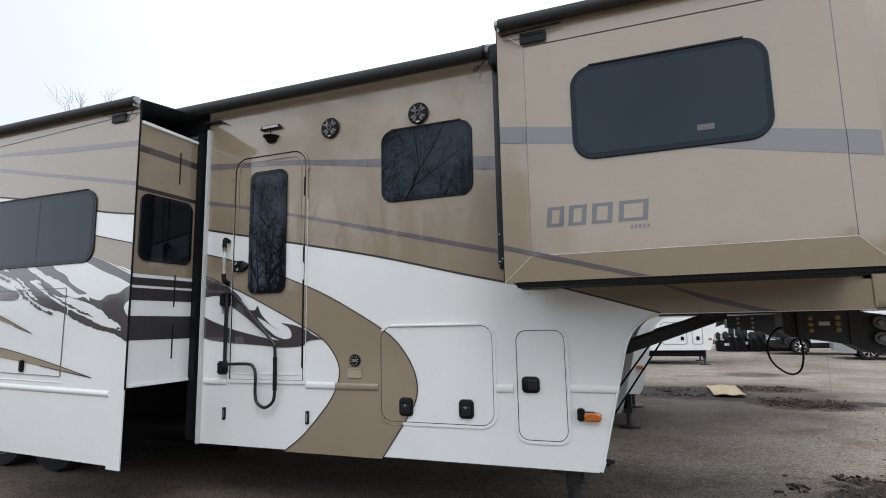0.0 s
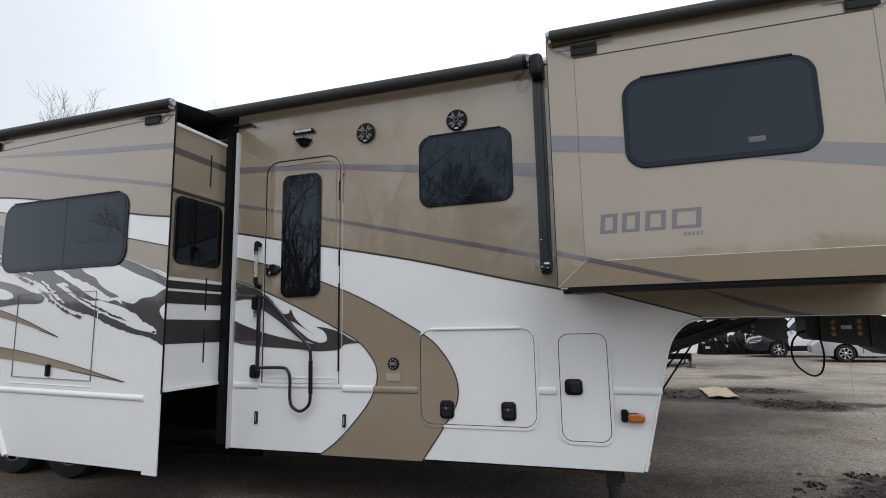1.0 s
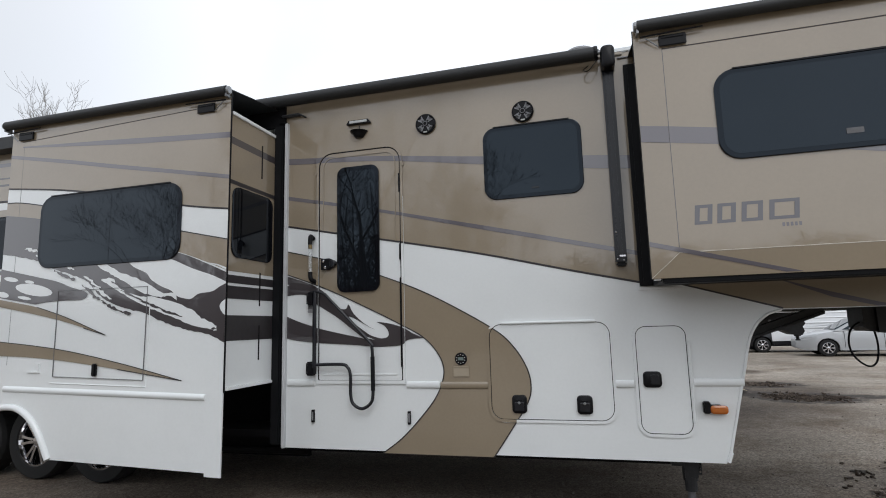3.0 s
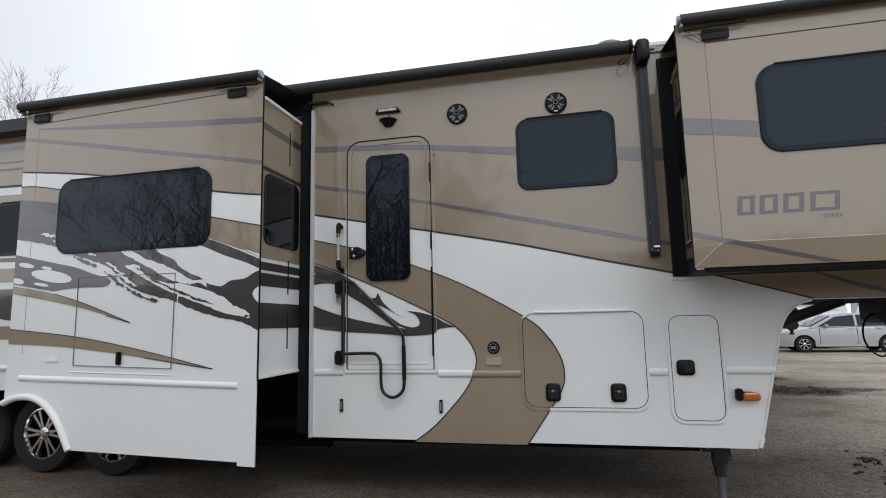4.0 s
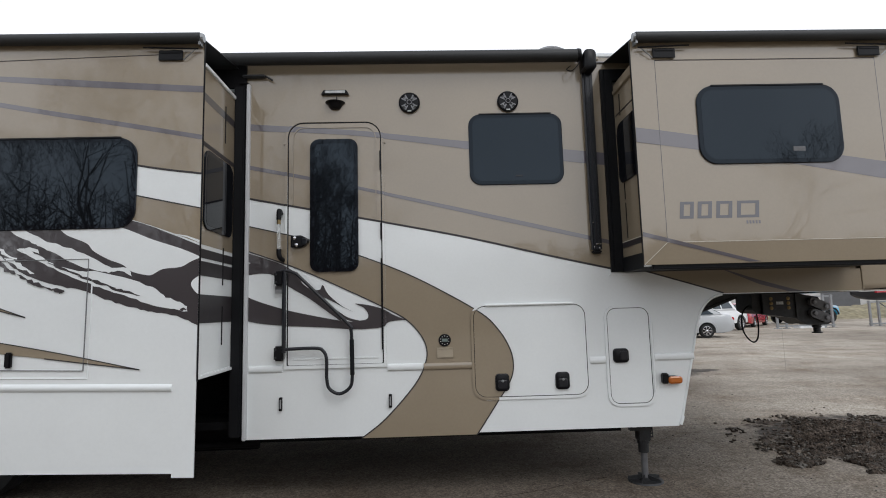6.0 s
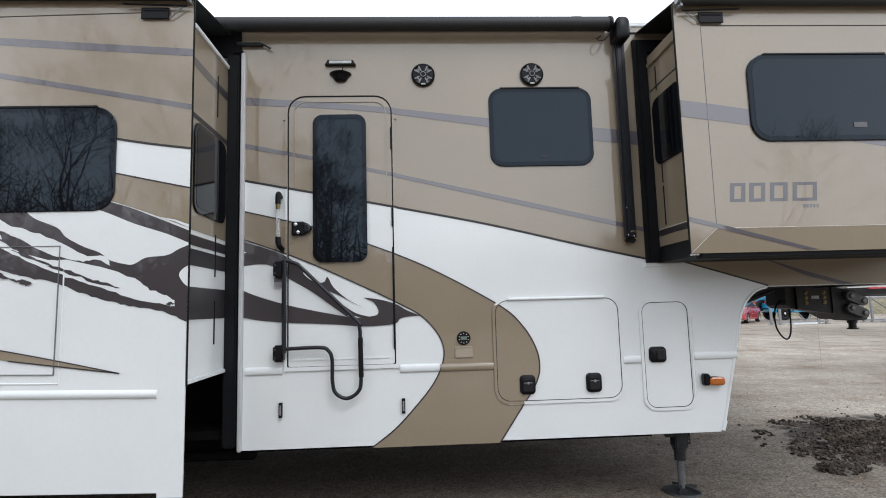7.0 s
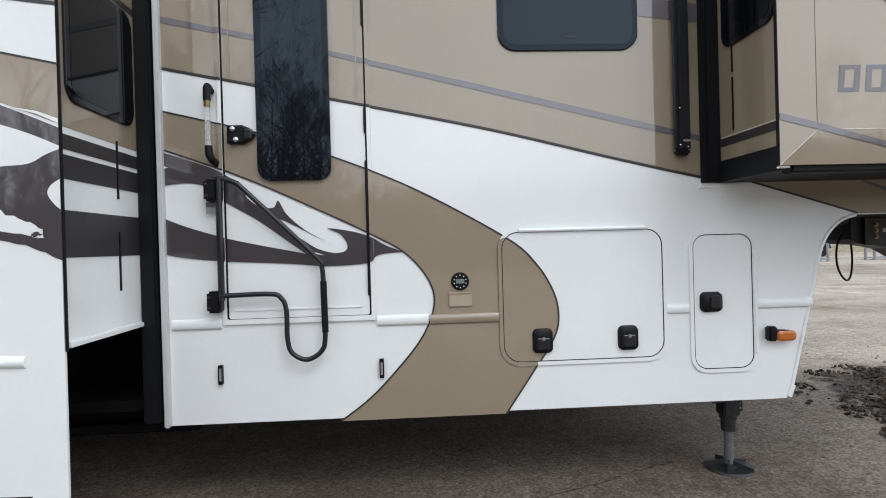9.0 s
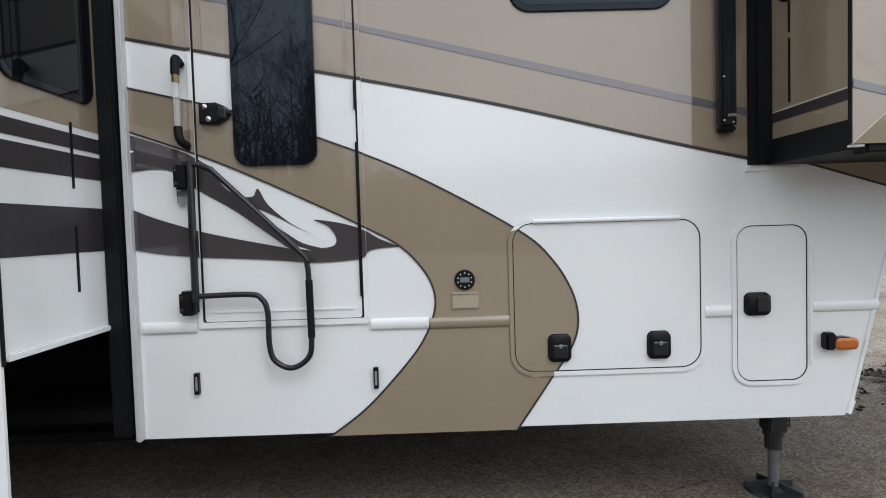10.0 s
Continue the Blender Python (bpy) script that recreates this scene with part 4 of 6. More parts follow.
for u, v in ((-1.043, 2.15), (-1.043, 1.945), (-1.0, 1.935)):
    part("arm_screw", lathe([(0.0, 0.0), (0.006, 0.0), (0.005, 0.004), (0.0, 0.005)], Matrix.Translation(main(u, v, 0.062)) @ pose(0, 0, 0, 90), 10), CHROME, arm)
part("arm_foot", box(-1.055, -0.981, WALL - 0.058, WALL, 1.892, 1.925, 0.01), BLACK, arm)
rpart("rear_awning_sheet", prism([[(-11.1, 3.5), (-6.5, 3.5), (-6.5, 3.63), (-11.1, 3.63)]], main, 0.0, 0.15), FABRIC, "black awning along the rear roof edge")
# tan roof-edge strip and vents on the roof
rpart("roof_edge", box(-11.1, 1.22, WALL - 0.012, WALL + 0.03, 3.60, 3.635, 0.006), WHITE)
rpart("roof_moulding", box(-0.94, 1.22, WALL - 0.018, WALL, 3.545, 3.558, 0.004), SEAM)
vent = rpart("roof_vent", lathe([(0.0, 0.14), (0.12, 0.13), (0.19, 0.08), (0.2, 0.0)], Matrix.Translation((-1.22, WALL + 0.42, 3.735)), 20), GREYPLATE, "low grey roof vent")

# ---- front slide-out ----
fs_ob = rpart("front_slide_out", box(-0.80, 1.10, FSLIDE + 0.02, WALL + 0.3, 1.80, 3.33), TAN, "tan bedroom slide-out, extended")
ff = on_y(FSLIDE)
bm = bmesh.new()
o_l, i_l = [(-0.868, 1.745), (1.138, 1.745), (1.138, 3.43), (-0.868, 3.43)], [(-0.692, 1.903), (0.985, 1.903), (0.985, 3.27), (-0.692, 3.27)]
oo, back, ii = [bm.verts.new(ff(u, v, -0.006)) for u, v in o_l], [bm.verts.new(ff(u, v, -0.02)) for u, v in o_l], [bm.verts.new(ff(u, v, 0)) for u, v in i_l]
for i in range(4):
    j = (i + 1) % 4
    bm.faces.new((oo[i], oo[j], ii[j], ii[i]))
    bm.faces.new((back[i], back[j], oo[j], oo[i]))
bm.faces.new(ii)
bm.faces.new(back[::-1])
bmesh.ops.recalc_face_normals(bm, faces=bm.faces)
part("slide_face", bm, TAN, fs_ob, "tan face panel with mitred border")
# pale lines paint the highlight along the mitres and the lower border
for a, b in ((0, 0), (1, 1)):
    part("mitre_line", tube([ff(*o_l[a], -0.006), ff(*i_l[b], 0.0)], 0.0025, 6), CREAM, fs_ob)
part("border_line", tube([ff(*i_l[0], -0.001), ff(*i_l[1], -0.001)], 0.003, 6), CREAM, fs_ob)
part("corner_filler", box(-0.856, -0.812, FSLIDE + 0.016, FSLIDE + 0.05, 1.735, 1.744, 0.002), WHITE, fs_ob, "white corner filler")
for a, b in ((0, 3), (1, 2)):
    part("border_line", tube([ff(*i_l[a], -0.001), ff(*i_l[b], -0.001)], 0.0025, 6), DARK, fs_ob)
part("border_line", tube([ff(*i_l[3], 0.0), ff(*i_l[2], 0.0)], 0.004, 6), DARK, fs_ob)
FA = [(-0.692, 0.985, 1.903, 3.27, 0.0)]
decal("stripe", [between([(-0.692, 2.733), (0.0, 2.625), (0.985, 2.468)], [(-0.692, 2.622), (0.0, 2.515), (0.985, 2.336)])], MAUVE, fs_ob, ff, 1, FA, "broad grey-mauve stripe")
decal("stripe", [[(-0.692, 1.935), (-0.575, 1.903), (-0.692, 1.903)]], MAUVE, fs_ob, ff, 1, FA)


def border(u, v, off):
    """The sloping border of the slide's face, by its distance from the inner panel."""
    k = max((-0.692 - u) / 0.176, (u - 0.985) / 0.153, (1.903 - v) / 0.158, 0.0)
    return Vector((u, FSLIDE + 0.006 * k - off, v))


def border_strip(pts_top, pts_low):
    b = bmesh.new()
    rows = [[b.verts.new(border(u, v, 0.003)) for u, v in spline(p, 12)] for p in (pts_top, pts_low)]
    for i in range(len(rows[0]) - 1):
        b.faces.new((rows[0][i], rows[0][i + 1], rows[1][i + 1], rows[1][i]))
    return b


part("stripe", border_strip([(-0.866, 2.758), (-0.695, 2.733)], [(-0.866, 2.648), (-0.695, 2.622)]), MAUVE, fs_ob)
part("stripe", border_strip([(0.988, 2.468), (1.136, 2.443)], [(0.988, 2.336), (1.136, 2.312)]), MAUVE, fs_ob)
part("stripe", border_strip([(-0.866, 1.983), (-0.692, 1.935), (-0.575, 1.903)], [(-0.866, 1.952), (-0.692, 1.906), (-0.575, 1.874)]), MAUVE, fs_ob)
part("stripe", border_strip([(-0.575, 1.903), (-0.3, 1.828), (-0.02, 1.752)], [(-0.575, 1.874), (-0.33, 1.81), (-0.11, 1.752)]), MAUVE, fs_ob)
fwin = window("bedroom_window", ff, (-0.408, 0.673, 2.468, 3.062), 0.13, fs_ob)
part("vent_latch", prism([rrect(0.285, 0.375, 2.555, 2.59, 0.005)], ff, 0.01, 0.018), GREYPLATE, fwin)
# maker's mark as four plain slanted frames and a row of small bars
for u0, u1 in ((-0.592, -0.478), (-0.462, -0.345), (-0.325, -0.195), (-0.172, 0.003)):
    decal("maker_mark", [[(u0, 2.072), (u1 - 0.012, 2.072), (u1, 2.196), (u0 + 0.012, 2.196)], [(u0 + 0.03, 2.092), (u1 - 0.038, 2.092), (u1 - 0.029, 2.176), (u0 + 0.039, 2.176)]], SLATE, fs_ob, ff, 1, FA, "slate maker's mark")
for k in range(5):
    u0 = -0.105 + k * 0.0225
    decal("maker_mark", [[(u0, 2.027), (u0 + 0.014, 2.027), (u0 + 0.014, 2.05), (u0, 2.05)]], MAUVE, fs_ob, ff, 1, FA)
fx = on_x(-0.80, -1)
part("side_band", prism([[(3.35, 1.93), (3.912, 1.93), (3.912, 1.972), (3.35, 1.972)]], fx, 0.0, 0.003), LINER, fs_ob)
part("side_line", prism([[(3.35, 1.975), (3.912, 1.975), (3.912, 1.981), (3.35, 1.981)]], fx, 0.0, 0.003), CREAM, fs_ob)
window("slide_side_window", fx, (3.43, 3.87, 2.455, 2.955), 0.08, fs_ob, lip=False, glass=SIDEGLASS)
for v0, v1 in ((2.315, 2.452), (2.0, 2.288), (3.02, 3.2)):
    part("slot", prism([rrect(3.785, 3.796, v0, v1, 0.003)], fx, 0.0, 0.004), BLACK, fs_ob)
part("side_seam", prism([[(3.36, 3.045), (3.9, 3.045), (3.9, 3.053), (3.36, 3.053)]], fx, 0.0, 0.004), LINER, fs_ob)
part("top_cap", box(-0.82, -0.795, FSLIDE + 0.03, WALL - 0.06, 3.235, 3.265, 0.004), TAN, fs_ob)
part("corner_edge", box(-0.873, -0.8685, FSLIDE + 0.004, FSLIDE + 0.022, 1.745, 3.43), RUBBER, fs_ob)
part("bottom_seal", box(-0.80, 1.12, FSLIDE + 0.022, FSLIDE + 0.1, 1.712, 1.765, 0.008), RUBBER, fs_ob)
part("bottom_rail", box(-0.806, 1.10, FSLIDE + 0.1, WALL, 1.735, 1.852), RUBBER, fs_ob)
part("flange", ring([(FS[0] - 0.002, FS[2] - 0.002), (FS[1] + 0.03, FS[2] - 0.002), (FS[1] + 0.03, FS[3] + 0.03), (FS[0] - 0.002, FS[3] + 0.03)], rrect(FS[0] + 0.068, FS[1] - 0.025, FS[2] + 0.05, FS[3] - 0.05, 0.02), main, -0.01, 0.042), RUBBER, fs_ob, "black rubber slide seal")
part("flange_trim", ring([(FS[0] - 0.03, FS[2] - 0.012), (FS[1] + 0.045, FS[2] - 0.012), (FS[1] + 0.045, FS[3] + 0.05), (FS[0] - 0.03, FS[3] + 0.05)], [(FS[0], FS[2]), (FS[1] + 0.028, FS[2]), (FS[1] + 0.028, FS[3] + 0.028), (FS[0], FS[3] + 0.028)], main, -0.01, 0.03), RUBBER, fs_ob)
part("sill_cap", prism([[(-0.915, 1.708), (-0.64, 1.71), (-0.65, 1.722), (-0.895, 1.735)]], main, 0.0, 0.012), WHITE, fs_ob)


def topper(x0, x1, y, z, parent, zw):
    """Slide-out topper: roller on the slide's outer edge, sheet back to the wall, end brackets."""
    tp = smooth(part("topper_roller", tube([(x0, y - 0.04, z), (x1, y - 0.04, z)], 0.04, 16), FABRIC, parent, "black slide topper roller"), 60)
    b = bmesh.new()
    vs = [b.verts.new(p) for p in ((x0 + 0.02, y - 0.04, z + 0.038), (x1 - 0.02, y - 0.04, z + 0.038), (x1 + 0.03, WALL - 0.005, zw), (x0 - 0.02, WALL - 0.005, zw))]
    b.faces.new(vs)
    e = bmesh.ops.extrude_face_region(b, geom=list(b.faces))
    bmesh.ops.translate(b, verts=[v for v in e["geom"] if isinstance(v, bmesh.types.BMVert)], vec=(0, 0, -0.006))
    part("sheet", b, FABRIC, tp)
    for u, s in ((x0, 1), (x1, -1)):
        part("end_knuckle", lathe([(0.0, -0.012), (0.03, -0.012), (0.034, 0.0), (0.03, 0.014), (0.0, 0.014)], Matrix.Translation((u - s * 0.012, y - 0.04, z)) @ pose(0, 0, 0, 0, 90), 14), RAW, tp)
        part("end_stop", box(u - 0.008, u + 0.008, y - 0.06, y + 0.01, z - 0.055, z - 0.01, 0.003), RAW, tp)
        mid = u + s * 0.215
        part("shield", box(mid - 0.085, mid + 0.085, y - 0.02, y - 0.008, z - 0.15, z - 0.075, 0.004), BLACK, tp)
        part("shield_clip", box(mid - 0.07, mid + 0.07, y - 0.026, y, z - 0.1, z - 0.088, 0.003), BLACK, tp)
        part("rod", tube([(u + s * 0.015, y - 0.035, z - 0.075), (u + s * 0.40, y - 0.035, z - 0.062)], 0.006, 8), BLACK, tp)
        part("stay", tube([(u + s * 0.03, y - 0.03, z - 0.07), (u + s * 0.125, y - 0.02, z - 0.15)], 0.004, 8), RAW, tp)
    return tp


topper(-0.84, 1.15, FSLIDE, 3.432, fs_ob, 3.55)

# ---- rear slide-out ----
rs_ob = rpart("rear_slide_out", box(-6.306, -3.985, RSLIDE + 0.012, WALL + 0.4, 1.045, 3.26), WHITE, "white and tan living-room slide-out, extended")
rf = on_y(RSLIDE)
arch = spline([(-6.336, 0.845), (-6.20, 0.892), (-6.03, 0.89), (-5.884, 0.82), (-5.76, 0.69), (-5.64, 0.485)], 8)
skirt = arch + [(-4.125, 0.444), (-4.125, 0.418), (-3.982, 0.414), (-3.975, 3.42), (-6.331, 3.42)]
part("slide_face", prism([skirt], rf, -0.013, 0.0), WHITE, rs_ob, "white outer panel reaching down to the wheels")
part("corner_trim", box(-3.976, -3.970, RSLIDE - 0.003, RSLIDE + 0.014, 1.03, 3.42, 0.0015), RUBBER, rs_ob)
smooth(part("arch_lip", tube([rf(u, v, 0.004) for u, v in arch], 0.028, 14), WHITE, rs_ob), 60)
smooth(part("trim_rail", tube([rf(-6.19, 1.05, -0.012), rf(-4.134, 0.994, -0.012)], 0.029, 20), WHITE, rs_ob), 60)
RA = [(-6.331, -3.976, 0.4, 3.42, 0.0)]
r_edge = spline([(-6.336, 2.835), (-5.509, 2.737), (-4.43, 2.52), (-3.97, 2.452)], 6)
decal("tan_field", [r_edge + [(-3.97, 3.42), (-6.336, 3.42)]], TAN, rs_ob, rf, 1, RA, "tan metallic upper paint")
decal("pinstripe", [ribbon(r_edge, 0.014)], LINER, rs_ob, rf, 2, RA)
decal("stripe", [between([(-6.2, 3.222), (-5.13, 3.161), (-4.675, 3.13), (-4.3, 3.106), (-3.97, 3.086)], [(-6.2, 3.21), (-5.13, 3.115), (-4.675, 3.082), (-4.3, 3.059), (-3.97, 3.038)])], MAUVE, rs_ob, rf, 2, RA)
decal("stripe", [between([(-6.336, 3.153), (-5.64, 3.034), (-5.12, 2.937), (-4.48, 2.822), (-3.97, 2.728)], [(-6.336, 3.122), (-5.64, 3.0), (-5.12, 2.902), (-4.48, 2.788), (-3.97, 2.695)])], MAUVE, rs_ob, rf, 2, RA)
t2t = spline([(-6.336, 2.70), (-5.942, 2.65), (-4.444, 2.311), (-3.97, 2.207)], 6)
t2b = spline([(-6.336, 2.58), (-5.175, 2.33), (-4.437, 2.135), (-3.97, 1.962)], 6)
decal("tan_band", [t2t + t2b[::-1]], TAN, rs_ob, rf, 1, RA, "tan band")
decal("pinstripe", [ribbon(t2t, 0.009)], LINER, rs_ob, rf, 2, RA)
# broad dark brush-stroke graphic, its pale torn gaps lying over it
dk_top = [(-6.336, 2.585), (-5.808, 2.50), (-5.175, 2.32), (-4.44, 2.13), (-4.17, 2.03), (-3.97, 1.945)]
dk_low = [(-6.336, 2.23), (-6.094, 2.19), (-5.903, 2.14), (-5.742, 2.07), (-5.532, 2.01), (-5.353, 1.94), (-5.255, 1.857), (-5.155, 1.784), (-4.976, 1.71), (-4.874, 1.684), (-4.723, 1.649), (-4.575, 1.587), (-4.429, 1.54), (-4.283, 1.503), (-4.09, 1.46), (-3.97, 1.402)]


def torn(points, seed, rough=0.012, n=5):
    """A brushed outline with a ragged edge."""
    rnd = random.Random(seed)
    return [(u + rnd.uniform(-rough, rough) * 1.5, v + rnd.uniform(-rough, rough)) for u, v in spline(points, n, True)]


def rough_line(points, seed, rough):
    rnd = random.Random(seed)
    return [(u, v + rnd.uniform(-rough, rough)) for u, v in spline(points, 6)]


decal("dark_graphic", [spline(dk_top, 6) + rough_line(dk_low, 3, 0.005)[::-1]], DARK, rs_ob, rf, 2, RA, "dark brown brush-stroke graphic")
decal("white_flash", [[(-4.192, 2.04), (-4.06, 2.005), (-3.97, 1.963), (-3.97, 1.982), (-4.06, 2.016)]], WHITE, rs_ob, rf, 3, RA)
decal("white_flash", [between([(-4.927, 2.085), (-4.742, 2.10), (-4.521, 2.085), (-4.297, 1.996), (-4.1, 1.928), (-3.97, 1.871)], [(-4.927, 2.085), (-4.866, 2.035), (-4.738, 1.979), (-4.686, 1.923), (-4.586, 1.865), (-4.489, 1.826), (-4.428, 1.779), (-4.339, 1.754), (-4.29, 1.753), (-4.219, 1.79), (-4.1, 1.802), (-4.03, 1.838), (-3.97, 1.862)])], WHITE, rs_ob, rf, 3, RA)
decal("white_flash", [spline([(-3.97, 1.742), (-4.012, 1.713), (-4.026, 1.679), (-4.001, 1.636), (-3.97, 1.609)], 6)], WHITE, rs_ob, rf, 3, RA)
decal("white_flash", [torn([(-5.264, 2.078), (-5.148, 2.072), (-5.044, 2.016), (-4.94, 1.979), (-4.836, 1.943), (-4.683, 1.869), (-4.559, 1.806), (-4.463, 1.803), (-4.427, 1.749), (-4.508, 1.785), (-4.582, 1.776), (-4.683, 1.798), (-4.781, 1.824), (-4.937, 1.911), (-5.04, 1.961), (-5.121, 2.002)], 2, 0.0045, 4)], WHITE, rs_ob, rf, 3, RA)
decal("white_flash", [torn([(-5.197, 1.946), (-5.083, 1.954), (-5.034, 1.893), (-4.932, 1.834), (-4.781, 1.786), (-4.68, 1.789), (-4.485, 1.738), (-4.288, 1.666), (-4.19, 1.599), (-4.094, 1.562), (-4.055, 1.53), (-4.055, 1.5), (-4.164, 1.521), (-4.284, 1.545), (-4.431, 1.605), (-4.577, 1.653), (-4.702, 1.7), (-4.849, 1.762), (-4.985, 1.83), (-5.112, 1.9)], 3, 0.005, 4)], WHITE, rs_ob, rf, 3, RA)
for cu, cv, ln, sl in ((-5.005, 1.885, 0.1, -0.5), (-4.868, 1.80, 0.12, -0.42), (-4.654, 1.712, 0.13, -0.36), (-4.47, 1.643, 0.11, -0.3), (-4.075, 1.513, 0.025, 0.1)):
    decal("dark_fleck", [torn([(cu - ln, cv - ln * sl), (cu, cv + 0.009), (cu + ln, cv + ln * sl), (cu, cv - 0.009)], int(cu * -100), 0.005)], DARK, rs_ob, rf, 4, RA)
for cu, cv, ln, sl in ((-5.983, 2.245, 0.09, -0.2), (-5.837, 2.225, 0.05, -0.1), (-5.884, 2.17, 0.06, -0.6), (-5.55, 2.07, 0.05, -0.4), (-5.291, 1.93, 0.1, -0.55), (-5.175, 1.835, 0.1, -0.6)):
    decal("white_flash", [torn([(cu - ln, cv - ln * sl), (cu, cv + 0.014), (cu + ln, cv + ln * sl), (cu, cv - 0.012)], int(cu * -90), 0.008)], WHITE, rs_ob, rf, 4, RA)
for pts, sd in (([(-5.184, 1.785), (-5.102, 1.745), (-5., 1.692), (-4.873, 1.664), (-4.898, 1.64), (-4.976, 1.672), (-5.083, 1.702), (-5.157, 1.748)], 7), ([(-5.389, 1.91), (-5.291, 1.86), (-5.192, 1.785), (-5.228, 1.78), (-5.327, 1.85)], 8), ([(-5.714, 2.055), (-5.604, 2.02), (-5.479, 1.965), (-5.505, 1.96), (-5.622, 2.0)], 9)):
    decal("dark_fleck", [torn(pts, sd, 0.009)], DARK, rs_ob, rf, 5, RA)
blob = spline([(-6.336, 2.095), (-5.956, 2.015), (-5.679, 1.955), (-5.525, 1.901), (-5.362, 1.855), (-5.334, 1.82), (-5.395, 1.786), (-5.591, 1.787), (-5.773, 1.78), (-5.903, 1.766)], 6) + [(-6.336, 1.84)]
decal("dark_graphic", [blob], DARK, rs_ob, rf, 3, RA, "dark brown flame graphic")
for cu, cv, a, b in ((-5.932, 1.893, 0.215, 0.05), (-5.988, 1.965, 0.055, 0.014), (-6.205, 1.998, 0.085, 0.02), (-6.033, 1.827, 0.08, 0.014), (-6.286, 1.865, 0.07, 0.025)):
    decal("white_flash", [[(cu + a * math.cos(k * 0.3927), cv - 0.16 * a * math.cos(k * 0.3927) + b * math.sin(k * 0.3927)) for k in range(16)]], WHITE, rs_ob, rf, 4, RA)
decal("tan_dart", [between([(-6.336, 1.825), (-5.876, 1.741), (-5.557, 1.647), (-5.116, 1.486)], [(-6.336, 1.762), (-5.927, 1.686), (-5.555, 1.606), (-5.116, 1.486)])], TAN, rs_ob, rf, 4, RA, "tan dart")
decal("tan_dart", [between([(-6.336, 1.458), (-5.622, 1.38), (-4.976, 1.262), (-4.35, 1.12)], [(-6.336, 1.335), (-5.724, 1.30), (-4.976, 1.21), (-4.35, 1.12)])], TAN, rs_ob, rf, 4, RA, "tan dart")
for ln in ([(-5.876, 1.741), (-5.557, 1.647), (-5.116, 1.486)], [(-6.336, 1.458), (-5.622, 1.38), (-4.976, 1.262), (-4.35, 1.12)], [(-5.353, 1.55), (-5.116, 1.486)], [(-4.976, 1.21), (-4.35, 1.12)]):
    decal("pinstripe", [ribbon(spline(ln, 6), 0.007)], LINER, rs_ob, rf, 5, RA)
window("living_room_window", rf, (-5.912, -4.415, 2.075, 2.715), 0.13, rs_ob, split=-5.13)
part("flush_hatch", ring([(-5.653, 1.152), (-4.719, 1.122), (-4.714, 1.872), (-5.653, 1.872)], [(-5.6495, 1.1555), (-4.7225, 1.1255), (-4.7175, 1.8685), (-5.6495, 1.8685)], rf, 0.0, 0.0085), SEALGREY, rs_ob, "flush hatch outline")
part("hatch_lip", tube([rf(-5.677, 1.10, 0.0), rf(-4.693, 1.072, 0.0), rf(-4.688, 1.75, 0.0)], 0.006, 8), WHITE, rs_ob)
part("hatch_latch", box(-5.224, -5.182, RSLIDE - 0.03, RSLIDE, 1.155, 1.258, 0.008), BLACK, rs_ob, "black hatch latch")
part("drain_clip", prism([[(-5.93, 1.185), (-5.8, 1.185), (-5.8, 1.26), (-5.815, 1.26), (-5.815, 1.2), (-5.93, 1.2)]], rf, 0.0, 0.012), WHITE, rs_ob)
sx = on_x(-3.985)
SA = [(3.268, 3.93, 1.05, 3.26, 0.0)]
decal("tan_field", [[(3.26, 1.962), (3.93, 1.962), (3.93, 3.26), (3.26, 3.26)]], TAN, rs_ob, sx, 1, SA)
for v0, v1, mat in ((3.0, 3.06, DARK), (2.668, 2.702, LINER), (1.868, 1.932, LINER), (1.744, 1.846, LINER), (1.416, 1.614, LINER)):
    decal("side_band", [[(3.26, v0), (3.93, v0), (3.93, v1), (3.26, v1)]], mat, rs_ob, sx, 2, SA)
window("slide_side_window", sx, (3.31, 3.868, 2.075, 2.655), 0.08, rs_ob, lip=False, glass=SIDEGLASS)
for v0, v1 in ((2.81, 3.11), (1.694, 1.98), (1.245, 1.534)):
    part("slot", prism([rrect(3.70, 3.711, v0, v1, 0.003)], sx, 0.0, 0.006), BLACK, rs_ob)
part("top_rail", box(-6.306, -3.97, RSLIDE + 0.03, WALL - 0.05, 3.245, 3.275, 0.004), WHITE, rs_ob)
part("bottom_edge", box(-3.995, -3.97, RSLIDE + 0.03, WALL - 0.04, 1.04, 1.065, 0.004), WHITE, rs_ob)
part("slide_seal", box(-3.99, -3.903, WALL - 0.06, WALL + 0.05, 0.52, 3.36, 0.01), RUBBER, rs_ob, "black bulb seal")
rpart("corner_post", box(-3.894, -3.866, WALL - 0.04, WALL + 0.03, 0.488, 3.39, 0.007), POSTGREY, "pale aluminium corner post")
part("post_cap", box(-3.95, -3.876, WALL - 0.045, WALL + 0.02, 3.385, 3.40, 0.006), RUBBER, rs_ob)
topper(-6.367, -3.99, RSLIDE, 3.424, rs_ob, 3.53)
part("face_seam", tube([rf(-6.205, 3.262, 0.001), rf(-4.13, 3.328, 0.001)], 0.0035, 6), DARK, rs_ob)
part("face_seam", tube([rf(-6.18, 3.262, 0.001), rf(-6.18, 1.25, 0.001)], 0.0014, 6), SEALGREY, rs_ob)
part("opening_header", box(-6.326, -3.90, WALL - 0.03, WALL, 3.36, 3.56), UNDER, rs_ob)
part("header_bracket", box(-3.93, -3.74, WALL - 0.05, WALL, 3.445, 3.468, 0.008), STEEL, rs_ob)
